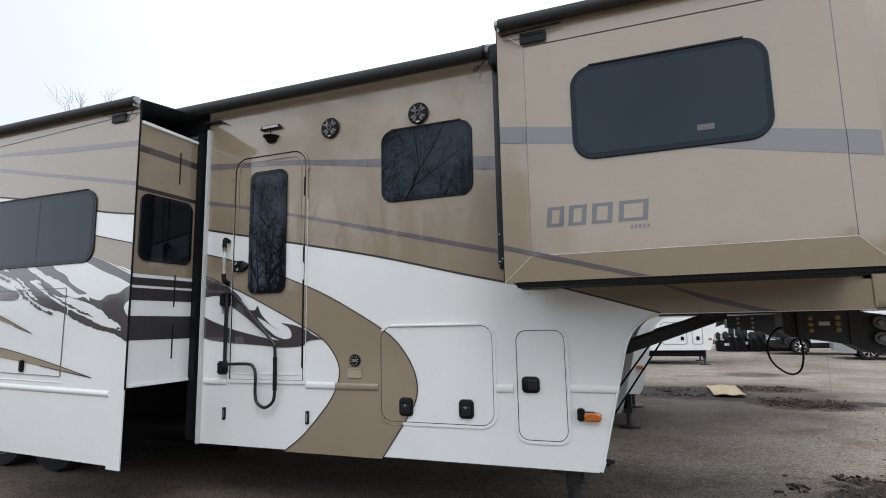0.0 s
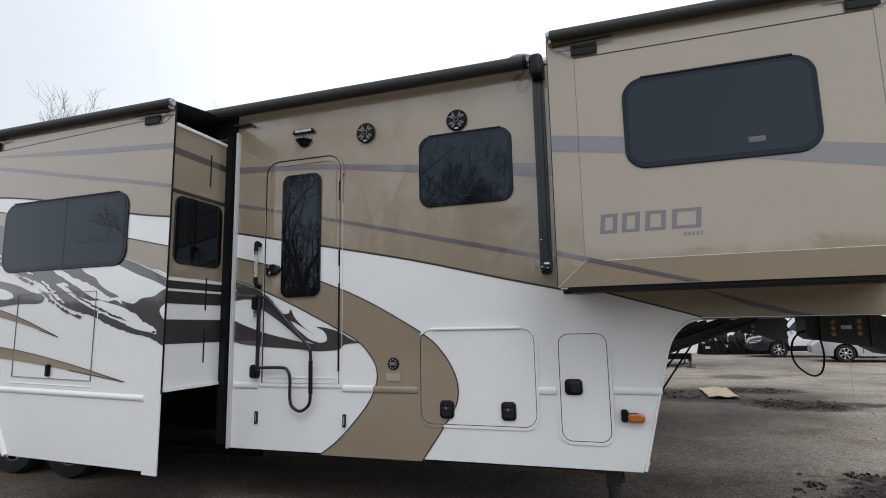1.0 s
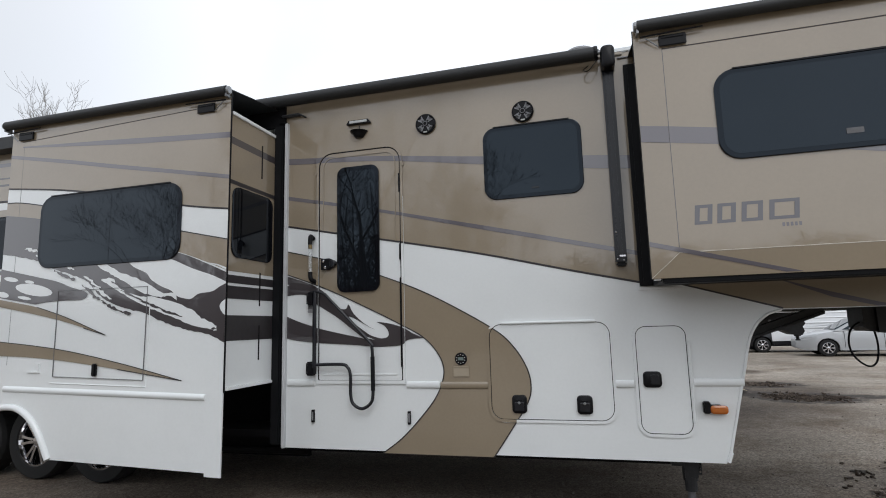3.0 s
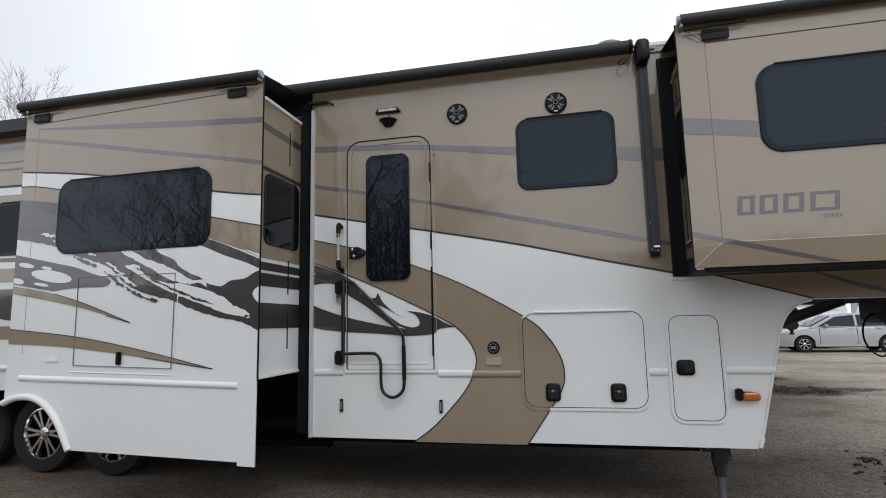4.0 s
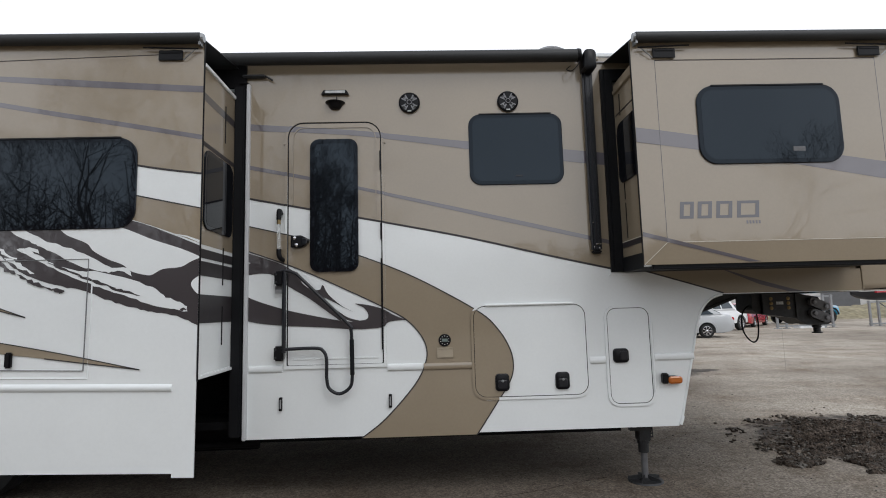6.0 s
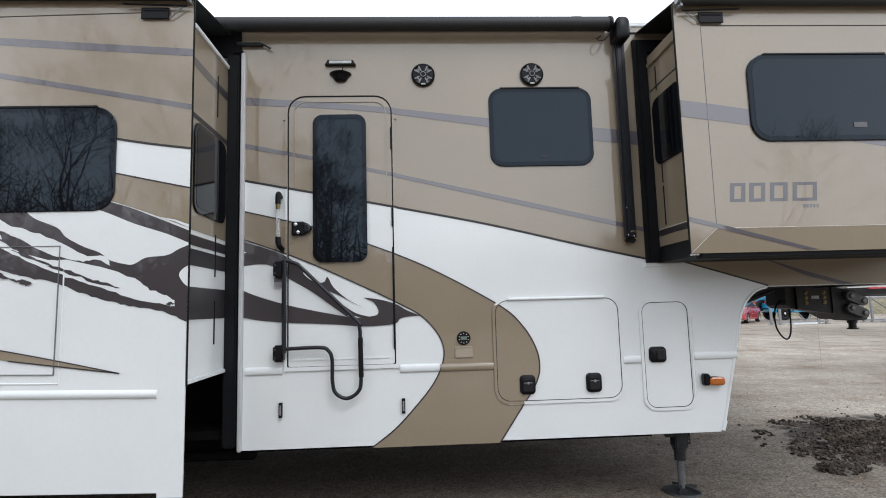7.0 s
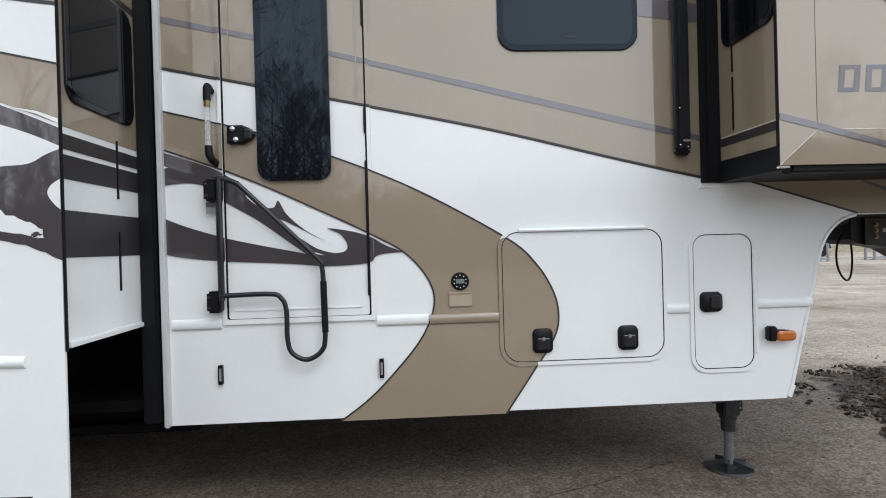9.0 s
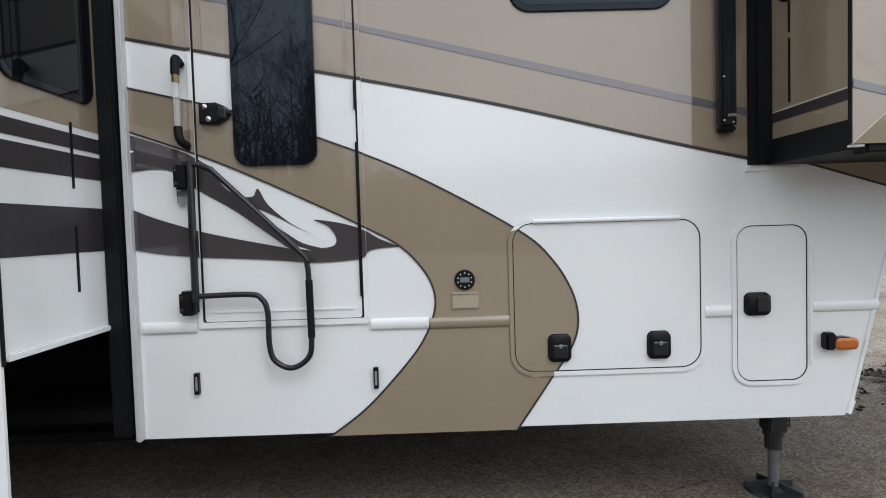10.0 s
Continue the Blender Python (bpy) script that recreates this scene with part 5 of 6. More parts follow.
part("header_hook", tube([(-3.74, WALL - 0.04, 3.455), (-3.68, WALL - 0.03, 3.42)], 0.008, 8), STEEL, rs_ob)

# rear body beyond the slide-out
XA = [(-11.2, -6.33, 0.86, 3.62, 0.0)]
decal("tan_field", [[(-6.33, 3.36), (-3.885, 3.36), (-3.885, 3.62), (-6.33, 3.62)]], TAN, rv, main, 1, [(-6.33, -3.885, 3.36, 3.62, 0.0)])
decal("tan_field", [[(-11.2, 3.0), (-6.33, 2.93), (-6.33, 3.62), (-11.2, 3.62)]], TAN, rv, main, 1, XA)
for v0, v1, mat in ((3.36, 3.40, MAUVE), (3.22, 3.235, DARK), (3.14, 3.16, DARK), (2.955, 2.975, LINER), (2.78, 2.87, TAN), (2.27, 2.75, DARK), (2.16, 2.20, DARK), (1.95, 2.09, TAN), (1.37, 1.5, TAN)):
    decal("stripe", [[(-11.2, v0 + 0.04), (-6.33, v0 - 0.02), (-6.33, v1 - 0.02), (-11.2, v1 + 0.05)]], mat, rv, main, 2, XA)
decal("dark_graphic", [spline([(-8.2, 1.85), (-7.3, 1.87), (-6.6, 1.82), (-6.6, 1.55), (-7.3, 1.56), (-7.62, 1.7)], 5, True)], DARK, rv, main, 3, XA)
rpart("rear_marker", box(-7.46, -7.34, WALL - 0.03, WALL, 0.87, 0.93, 0.008), AMBER, "amber side marker lamp")
window("dinette_window", main, (-7.535, -6.75, 2.22, 2.78), 0.1, glass=SIDEGLASS)
window("rear_window", main, (-10.4, -9.0, 2.3, 2.95), 0.1)
rpart("rear_trim_rail", tube([(-11.1, WALL, 1.08), (-6.5, WALL, 1.08)], 0.03, 10), WHITE)

# ---- wheels, jacks, hitch ----


def wheel(x, y, z, r_t, r_r, w, parent, name="wheel", spokes=7, face=-1, twin=0.0, metal=ALLOY):
    mm = Matrix.Translation((x, y, z)) @ pose(0, 0, 0, 90 if face < 0 else -90)
    hub = part(name, lathe([(r_r, -w * 0.5), (r_t * 0.93, -w * 0.5), (r_t, -w * 0.35), (r_t, w * 0.3), (r_t * 0.95, w * 0.46), (r_r * 1.05, w * 0.5), (r_r, w * 0.42), (r_r * 0.96, -w * 0.3)], mm, 32), TYRE, parent)
    part("rim", lathe([(r_r * 1.03, w * 0.46), (r_r * 0.97, w * 0.47), (r_r * 0.9, w * 0.3), (r_r * 0.86, -w * 0.1)], mm, 32), metal, hub)
    part("brake_drum", lathe([(r_r * 0.85, -w * 0.1), (r_r * 0.8, w * 0.02), (0.0, w * 0.02)], mm, 24), UNDER, hub)
    for k in range(spokes):
        a = 2 * math.pi * k / spokes
        for da in ((-twin, twin) if twin else (0.0,)):
            bm = bmesh.new()
            rim = [(r_r * 0.12, -r_r * 0.07), (r_r * 0.55, -r_r * (0.05 if twin else 0.09)), (r_r * 0.95, -r_r * (0.06 if twin else 0.15)), (r_r * 0.95, r_r * (0.06 if twin else 0.15)), (r_r * 0.55, r_r * (0.05 if twin else 0.09)), (r_r * 0.12, r_r * 0.07)]
            turn = mm @ Matrix.Rotation(a + da, 4, "Z")
            part("spoke", prism([rim], lambda p, q, off, turn=turn: turn @ Vector((p, q, off)), w * 0.22, w * 0.4), metal, hub)
    part("hub_cap", lathe([(r_r * 0.26, w * 0.25), (r_r * 0.24, w * 0.42), (r_r * 0.14, w * 0.48), (0.0, w * 0.49)], mm, 20), CHROME, hub)
    return hub


for wx in (-6.17, -7.03, -7.89):
    wheel(wx, WALL + 0.40, 0.395, 0.395, 0.25, 0.25, rv, spokes=6, twin=0.17, metal=CHROME)
    wheel(wx, FAR - 0.2, 0.40, 0.40, 0.245, 0.26, rv, face=1)
# plain black sheet behind the near wheels
rpart("wheel_back_sheet", box(-8.3, -5.6, WALL + 0.58, WALL + 0.66, 0.45, 0.95), UNDER)
# chassis rails, added to block light and deepen the shade below the body
for y in (WALL + 0.62, FAR - 0.62):
    rpart("frame_rail", box(-11.1, -0.7, y - 0.05, y + 0.05, 0.34, 0.6), CHASSIS, "black steel chassis rail")
rpart("landing_beam", tube([(-5.0, WALL + 0.45, 0.35), (-3.9, WALL + 0.45, 0.36)], 0.03, 8), CHASSIS)


def jack(x, y, parent, z0=0.49):
    j = part("landing_jack", box(x - 0.05, x + 0.05, y - 0.05, y + 0.05, 0.33, z0 + 0.4, 0.008), STEEL, parent, "black hydraulic landing jack")
    part("mount", box(x - 0.14, x - 0.045, y - 0.07, y - 0.045, z0 - 0.07, z0 + 0.1, 0.01), STEEL, j)
    part("mount_bolt", lathe([(0.0, 0.0), (0.014, 0.0), (0.012, 0.008), (0.0, 0.01)], Matrix.Translation((x - 0.085, y - 0.07, z0 - 0.03)) @ pose(0, 0, 0, 90), 8), RAW, j)
    part("sleeve", tube([(x, y, 0.36), (x, y, 0.235)], 0.043, 14), STEEL, j)
    part("sleeve_ring", tube([(x, y, 0.34), (x, y, 0.31)], 0.052, 14), STEEL, j)
    part("ram", tube([(x, y, 0.3), (x, y, 0.03)], 0.027, 16), GREYPLATE, j)
    for v in (0.03, 0.075):
        part("mount_bolt", lathe([(0.0, 0.0), (0.012, 0.0), (0.01, 0.008), (0.0, 0.01)], Matrix.Translation((x - 0.1, y - 0.07, z0 - 0.06 + v)) @ pose(0, 0, 0, 90), 8), RAW, j)
    part("foot", lathe([(0.0, 0.03), (0.035, 0.028), (0.06, 0.012), (0.138, 0.014), (0.145, 0.0), (0.0, 0.0)], Matrix.Translation((x, y, 0.0)), 28), STEEL, j)
    holes = [[(x + 0.066 + 0.0075 * math.cos(a * 0.7854), v + 0.0085 * math.sin(a * 0.7854)) for a in range(8)] for v in (0.375, 0.402, 0.429, 0.456, 0.483)]
    part("height_strip", prism([[(x + 0.046, 0.355), (x + 0.078, 0.355), (x + 0.078, 0.56), (x + 0.046, 0.56)], *holes], on_y(y), 0.02, 0.026), STEEL, j, "perforated black strip")
    for k in range(5):
        part("foot_rib", prism([[(0.015, 0.008), (0.142, 0.01), (0.142, 0.032), (0.02, 0.056)]], lambda p, q, off, k=k: Matrix.Translation((x, y, 0.0)) @ Matrix.Rotation(k * math.pi * 0.4 + 0.35, 4, "Z") @ Vector((p, off, q)), -0.005, 0.005), STEEL, j)
    part("hose", tube(spline([(x + 0.06, y - 0.02, 0.62), (x + 0.07, y - 0.02, 0.45), (x + 0.06, y, 0.38)], 4), 0.008, 8), RUBBER, j)
    return j


jack(-0.63, 4.2, rv)
jack(-0.63, 6.25, rv)
# gooseneck rails and pin box
for y in (4.65, 5.85):
    rl = rpart("gooseneck_rail", prism([[(-0.75, 1.07), (0.50, 1.52), (0.50, 1.54), (0.40, 1.54), (-0.80, 1.135)]], on_y(y), -0.04, 0.04), STEEL, "black sloping frame rail")
    part("rail_flange", prism([[(-0.75, 1.05), (0.50, 1.50), (0.50, 1.52), (-0.75, 1.07)]], on_y(y), -0.06, 0.06), STEEL, rl)
rpart("hydraulic_line", tube([(-0.40, 4.72, 0.85), (-0.06, 4.74, 1.30)], 0.0075, 8), RUBBER)
rpart("hydraulic_line", tube([(-0.36, 4.8, 0.75), (0.04, 4.78, 1.34)], 0.0075, 8), RUBBER)
CY = 5.25
PX = 1.13   # front bolt column
pb = rpart("pin_box", prism([[(0.95, 1.555), (0.95, 1.38), (1.0, 1.345), (1.2, 1.33), (1.38, 1.295), (1.5, 1.225), (1.68, 1.215), (1.70, 1.28), (1.66, 1.50), (1.5, 1.53), (1.42, 1.555)]], on_y(CY), -0.15, 0.15), STEEL, "black steel pin box with bolted side plates")
part("side_plate", prism([[(PX - 0.09, 1.56), (PX - 0.09, 1.335), (PX, 1.325), (PX + 0.25, 1.285), (PX + 0.25, 1.56)]], on_y(CY), 0.15, 0.185), STEEL, pb)
part("plate_edge", prism([[(PX + 0.25, 1.555), (PX + 0.25, 1.29), (PX + 0.27, 1.285), (PX + 0.27, 1.555)]], on_y(CY), 0.15, 0.2), STEEL, pb)
for u in (PX, PX + 0.182):
    for v in (1.397, 1.445, 1.493):
        part("bolt", lathe([(0.0, 0.0), (0.019, 0.0), (0.019, 0.004), (0.012, 0.005), (0.012, 0.014), (0.0, 0.015)], Matrix.Translation((u, CY - 0.185, v)) @ pose(0, 0, 0, 90), 12), GOLD, pb)
part("warning_label", box(PX + 0.055, PX + 0.128, CY - 0.188, CY - 0.184, 1.432, 1.462), PAPER, pb)
for v in (1.45, 1.333):
    arm_pts = []
    for cu, cv, a0 in ((1.575, v, math.pi / 2 - 0.42), (1.695, v - 0.05, -math.pi / 2 - 0.42)):
        for i in range(9):
            aa = a0 + math.pi * i / 8
            arm_pts.append((cu + 0.046 * math.cos(aa), cv + 0.046 * math.sin(aa)))
    part("link_arm", prism([arm_pts], on_y(CY), 0.16, 0.2), GREYPLATE, pb, "dark grey rounded link arm")
    for u, w in ((1.575, v), (1.695, v - 0.05)):
        part("pivot_bolt", lathe([(0.0, 0.0), (0.024, 0.0), (0.02, 0.018), (0.0, 0.02)], Matrix.Translation((u, CY - 0.2, w)) @ pose(0, 0, 0, 90), 12), PEWTER, pb)
part("head", prism([[(1.48, 1.3), (1.78, 1.285), (1.775, 1.245), (1.75, 1.215), (1.64, 1.208)]], on_y(CY), -0.14, 0.14), STEEL, pb)
part("king_pin", lathe([(0.045, 0.0), (0.045, -0.03), (0.034, -0.035), (0.034, -0.075), (0.05, -0.078), (0.05, -0.092), (0.0, -0.092)], Matrix.Translation((1.72, CY, 1.212)), 20), STEEL, pb)


def loop_at(s, z):
    """A point of the hanging cable: s along its slanted plane."""
    return (0.965 + 0.62 * s, 5.19 + 0.39 * s, z)


smooth(part("power_cable", tube(spline([loop_at(0.02, 1.43), loop_at(-0.1, 1.40), loop_at(-0.19, 1.34), loop_at(-0.225, 1.25), loop_at(-0.19, 1.16), loop_at(-0.08, 1.085), loop_at(0.06, 1.045), loop_at(0.17, 1.075), loop_at(0.22, 1.16), loop_at(0.225, 1.26), loop_at(0.19, 1.37)], 8), 0.008, 8), RUBBER, pb, "black looped power cable"), 60)
part("breakaway_wire", tube([(1.215, CY - 0.19, 1.32), (1.217, CY - 0.19, 0.74)], 0.0009, 5), SEAM, pb)


# ---- what stands around ----
def neighbour(x, y, length, label, brights):
    """Another fifth-wheel trailer: stepped body, overhanging bedroom, jacks and pin box."""
    t = thing("parked_trailer", label, "trailer", (x, y, 0), group="parked trailers")
    f = on_y(0.0)
    out = [(-length, 0.45)] + [(u + 0.42 - 0.42, v) for u, v in nose] + [(1.7, 1.55), (2.3, 1.9), (2.35, 2.9), (2.0, 3.6), (-length, 3.6)]
    part("body", prism([out], f, -2.5, 0.0), WHITE, t, "white fibreglass body")
    part("tan_panel", prism([[(-length + 0.02, 2.3), (-0.9, 1.78), (1.7, 1.62), (2.25, 1.95), (2.3, 2.9), (1.95, 3.58), (-length + 0.02, 3.58)]], f, 0.0, 0.006), brights, t)
    part("underframe", box(-length + 0.1, -0.6, 0.1, 2.4, 0.28, 0.44), UNDER, t)
    for u0, u1 in ((-1.9, -1.1), (-0.95, -0.62)):
        h = part("hatch", ring(rrect(u0, u1, 0.68, 1.42, 0.08), rrect(u0 + 0.015, u1 - 0.015, 0.695, 1.405, 0.07), f, 0.0, 0.01), GREYPLATE, t)
        part("slam_latch", box(u1 - 0.2, u1 - 0.1, -0.03, 0.0, 0.82, 0.94, 0.008), BLACK, h)
    part("marker_lamp", box(-0.45, -0.36, -0.04, 0.0, 0.83, 0.88, 0.006), AMBER, t)
    for yy in (0.25, 2.25):
        part("jack_tube", box(-0.66, -0.55, yy - 0.05, yy + 0.05, 0.2, 0.6), STEEL, t)
        part("jack_foot", lathe([(0.0, 0.3), (0.03, 0.3), (0.03, 0.04), (0.16, 0.03), (0.16, 0.0), (0.0, 0.0)], Matrix.Translation((-0.6, yy, 0)), 14), STEEL, t)
        part("gooseneck_rail", prism([[(-0.7, 1.05), (0.5, 1.45), (0.5, 1.55), (-0.7, 1.2)]], on_y(yy + 0.4 if yy < 1 else yy - 0.4), -0.04, 0.04), STEEL, t)
    p = part("pin_box", prism([[(0.85, 1.56), (0.85, 1.36), (1.3, 1.3), (1.5, 1.21), (1.62, 1.2), (1.66, 1.26), (1.64, 1.33), (1.68, 1.38), (1.65, 1.44), (1.68, 1.5), (1.62, 1.56)]], on_y(1.25), -0.16, 0.16), STEEL, t)
    for u in (1.0, 1.19):
        for v in (1.36, 1.43, 1.5):
            part("bolt", lathe([(0.0, 0.0), (0.024, 0.0), (0.02, 0.012), (0.0, 0.013)], Matrix.Translation((u, 1.09, v)) @ pose(0, 0, 0, 90), 10), PEWTER, p)
    part("king_pin", lathe([(0.05, 0.02), (0.05, -0.015), (0.026, -0.02), (0.024, -0.06), (0.036, -0.065), (0.036, -0.085), (0.0, -0.085)], Matrix.Translation((1.6, 1.25, 1.2)), 12), STEEL, p)
    for wx in (-6.0, -6.9):
        wheel(wx, 0.15, 0.4, 0.4, 0.24, 0.25, t)
    return t


neighbour(0.17, 8.2, 9.5, "white and tan travel trailer parked alongside", TAN)
neighbour(2.12, 20.2, 9.5, "white travel trailer parked across the lot", MAUVE)

VEH = {
    "sedan": dict(round=0.42, L=4.8, W=1.78, wb=(0.95, 3.62), r=0.305,
                  body=[(0.0, 0.32), (0.0, 0.60), (0.12, 0.74), (0.6, 0.84), (1.25, 0.93), (2.2, 0.96), (3.6, 0.98), (4.2, 1.0), (4.72, 0.96), (4.8, 0.75), (4.78, 0.36), (4.5, 0.24), (0.25, 0.22)],
                  cab=[(1.15, 0.92), (1.95, 1.36), (2.3, 1.44), (3.1, 1.44), (3.6, 1.36), (4.3, 0.99)], glass=[[(1.42, 0.97), (2.02, 1.32), (2.62, 1.38), (2.62, 0.97)], [(2.70, 0.97), (2.70, 1.38), (3.15, 1.37), (3.62, 1.25), (3.95, 1.0)]]),
    "van": dict(nose=1.5, round=0.35, L=5.2, W=1.95, wb=(1.15, 4.3), r=0.32,
                body=[(0.0, 0.36), (0.0, 0.6), (0.15, 0.76), (0.7, 0.88), (1.3, 0.98), (1.9, 1.1), (5.15, 1.2), (5.2, 0.5), (5.0, 0.3), (0.3, 0.28)],
                cab=[(1.15, 0.97), (1.9, 1.75), (2.2, 1.95), (5.0, 1.95), (5.18, 1.2)], glass=[[(1.45, 1.08), (1.95, 1.6), (2.35, 1.65), (2.35, 1.08)]]),
    "pickup": dict(L=5.5, W=1.95, wb=(0.95, 4.35), r=0.39,
                   body=[(0.0, 0.5), (0.0, 0.95), (0.15, 1.08), (1.3, 1.15), (5.45, 1.15), (5.5, 0.6), (5.3, 0.45), (0.3, 0.4)],
                   cab=[(1.3, 1.12), (1.85, 1.75), (2.1, 1.82), (3.4, 1.82), (3.55, 1.14)], glass=[[(1.6, 1.18), (1.98, 1.68), (2.6, 1.72), (2.6, 1.18)], [(2.7, 1.18), (2.7, 1.72), (3.3, 1.7), (3.38, 1.18)]]),
    "jeep": dict(L=4.3, W=1.8, wb=(0.75, 3.3), r=0.42,
                 body=[(0.0, 0.55), (0.0, 1.0), (0.1, 1.12), (1.35, 1.18), (4.1, 1.2), (4.15, 0.6), (3.9, 0.5), (0.3, 0.5)],
                 cab=[(1.4, 1.16), (1.62, 1.72), (1.75, 1.8), (4.0, 1.8), (4.1, 1.18)], glass=[[(1.6, 1.22), (1.72, 1.7), (2.5, 1.7), (2.5, 1.22)], [(2.6, 1.22), (2.6, 1.7), (3.9, 1.7), (3.98, 1.22)]]),
}


def vehicle(kind, name, paint_mat, label, at, turn):
    """A parked car: nose towards -x of its own frame, near side at y = 0."""
    k = VEH[kind]
    t = thing(name, label, "car" if kind in ("sedan", "jeep") else kind, at, turn, group="parked vehicles")
    L, W, r = k["L"], k["W"], k["r"]
    # lower body: bellied sides over a grid, rounded plan at both ends, wheel arches cut up from below
    prof = k["body"]
    under_z = min(p[1] for p in prof)
    top = [p for p in prof if not (p[1] < 0.55 and 0.1 < p[0] < L - 0.1)][1:]
    line = spline(top, 4)

    def upper(x):
        for (u0, v0), (u1, v1) in zip(line, line[1:]):
            if u0 <= x <= u1 and u1 > u0:
                return v0 + (v1 - v0) * (x - u0) / (u1 - u0)
        return line[0][1] if x < 1 else min(p[1] for p in line[-2:])

    def lower(x):
        z = under_z + 0.1 * max(0, 1 - x / 0.35) ** 2 + 0.16 * max(0, 1 - (L - x) / 0.5) ** 2
        for wx in k["wb"]:
            d = abs(x - wx) / (r + 0.055)
            if d < 1:
                z = max(z, r + (r + 0.055) * math.sqrt(1 - d * d))
        return z

    def flank(x):
        return k.get("round", 0.2) * max(0, 1 - x / 0.7) ** 2 + 0.14 * max(0, 1 - (L - x) / 0.5) ** 2

    xs = sorted({round(L * i / 30, 4) for i in range(31)} | {round(wx + (r + 0.056) * math.cos(math.pi * i / 12), 4) for wx in k["wb"] for i in range(13)})
    bm = bmesh.new()
    rings = []
    for x in xs:
        lo, hi = lower(x), max(upper(x), lower(x) + 0.03)
        end = flank(x)
        sec = []
        for j in range(9):
            z = lo + (hi - lo) * j / 8
            sec.append((0.30 * (z - 0.56) ** 2 + end + (0.03 if j == 8 else 0), z - (0.012 if j == 8 else 0)))
        across = [(y, z) for y, z in sec]
        for f in (0.08, 0.2, 0.5, 0.8, 0.92):
            y0 = sec[-1][0]
            across.append((y0 + (W - 2 * y0) * f, hi + 0.045 * (1 - (2 * f - 1) ** 2)))
        across += [(W - y, z) for y, z in sec[::-1]]
        rings.append([bm.verts.new((x, y, z)) for y, z in across])
    for p, q in zip(rings, rings[1:]):
        for i in range(len(p)):
            bm.faces.new((p[i], p[(i + 1) % len(p)], q[(i + 1) % len(q)], q[i]))
    bm.faces.new(rings[0])
    bm.faces.new(rings[-1][::-1])
    bmesh.ops.recalc_face_normals(bm, faces=bm.faces)
    if "nose" in k:
        # dark front end and sill under a light body
        low = bm.copy()
        is_low = lambda f: f.calc_center_median().x < k["nose"] or f.calc_center_median().z < 0.5
        bmesh.ops.delete(low, geom=[f for f in low.faces if not is_low(f)], context="FACES")
        bmesh.ops.delete(bm, geom=[f for f in bm.faces if is_low(f)], context="FACES")
        smooth(part("front_body", low, NAVY, t, "dark blue front end and sills"), 40)
        for z in (1.02, 1.22, 1.42, 1.62):
            part("side_rib", tube([(2.5, 0.06 + 0.17 * max(0, (z - 1.1) / 0.85), z), (5.0, 0.06 + 0.17 * max(0, (z - 1.1) / 0.85), z)], 0.045, 8), paint_mat, t)
    smooth(part("body", bm, paint_mat, t), 40)
    # cabin tapers inwards to the roof
    cab = spline(k["cab"], 4)
    z_lo, z_hi = min(p[1] for p in cab), max(p[1] for p in cab)

    def inset(v):
        return 0.03 + 0.17 * max(0, (v - z_lo) / (z_hi - z_lo))

    bm = bmesh.new()
    a = [bm.verts.new((u, inset(v), v)) for u, v in cab]
    b = [bm.verts.new((u, W - inset(v), v)) for u, v in cab]
    for i in range(len(cab) - 1):
        bm.faces.new((a[i], a[i + 1], b[i + 1], b[i]))
    bm.faces.new(a)
    bm.faces.new(b[::-1])
    bm.faces.new((a[0], b[0], b[-1], a[-1]))
    bmesh.ops.recalc_face_normals(bm, faces=bm.faces)
    smooth(part("cabin", bm, paint_mat, t), 30)
    for g in k["glass"]:
        for side in (0, 1):
            def gf(u, v, off, side=side):
                y = inset(v) - off
                return Vector((u, W - y if side else y, v))
            part("side_window", prism([g], gf, -0.01, 0.012), CARGLASS, t)
    # windscreen and rear window on the slopes
    (u0, v0), (u1, v1) = k["cab"][0], k["cab"][1]
    (u2, v2), (u3, v3) = k["cab"][-2], k["cab"][-1]
    for nm, p, q, s in (("windscreen", (u0, v0), (u1, v1), -1), ("rear_window", (u3, v3), (u2, v2), 1)):
        bm = bmesh.new()
        vs = []
        for f in (0.12, 0.95):
            u, v = p[0] + f * (q[0] - p[0]), p[1] + f * (q[1] - p[1])
            for y in (inset(v) + 0.1, W - inset(v) - 0.1):
                vs.append((u + s * 0.03, y, v + 0.03))
        fr = [bm.verts.new(c) for c in (vs[0], vs[1], vs[3], vs[2])]
        bk = [bm.verts.new((c[0] - s * 0.02, c[1], c[2] - 0.03)) for c in (vs[0], vs[1], vs[3], vs[2])]
        bm.faces.new(fr)
        bm.faces.new(bk[::-1])
        for i in range(4):
            bm.faces.new((fr[i], fr[(i + 1) % 4], bk[(i + 1) % 4], bk[i]))
        bmesh.ops.recalc_face_normals(bm, faces=bm.faces)
        part(nm, bm, CARGLASS, t)
    zl = prof[1][1]
    for side in (0, 1):
        def hf(u, v, off, side=side):
            y = 0.30 * (v - 0.56) ** 2 + flank(u) - off
            return Vector((u, W - y if side else y, v))
        lens = [[(0.10, zl - 0.02), (0.11, zl + 0.04), (0.25, zl + 0.1), (0.45, zl + 0.14), (0.58, zl + 0.15), (0.5, zl + 0.08), (0.3, zl + 0.01)]]
        part("headlight", prism(lens, hf, -0.01, 0.012), HEADLENS, t)
    for y in (0.2, W - 0.5):
        part("tail_light", box(L - 0.16, L + 0.012, y - 0.06, y + 0.3, zl + 0.1, zl + 0.26, 0.02), REDLENS, t)
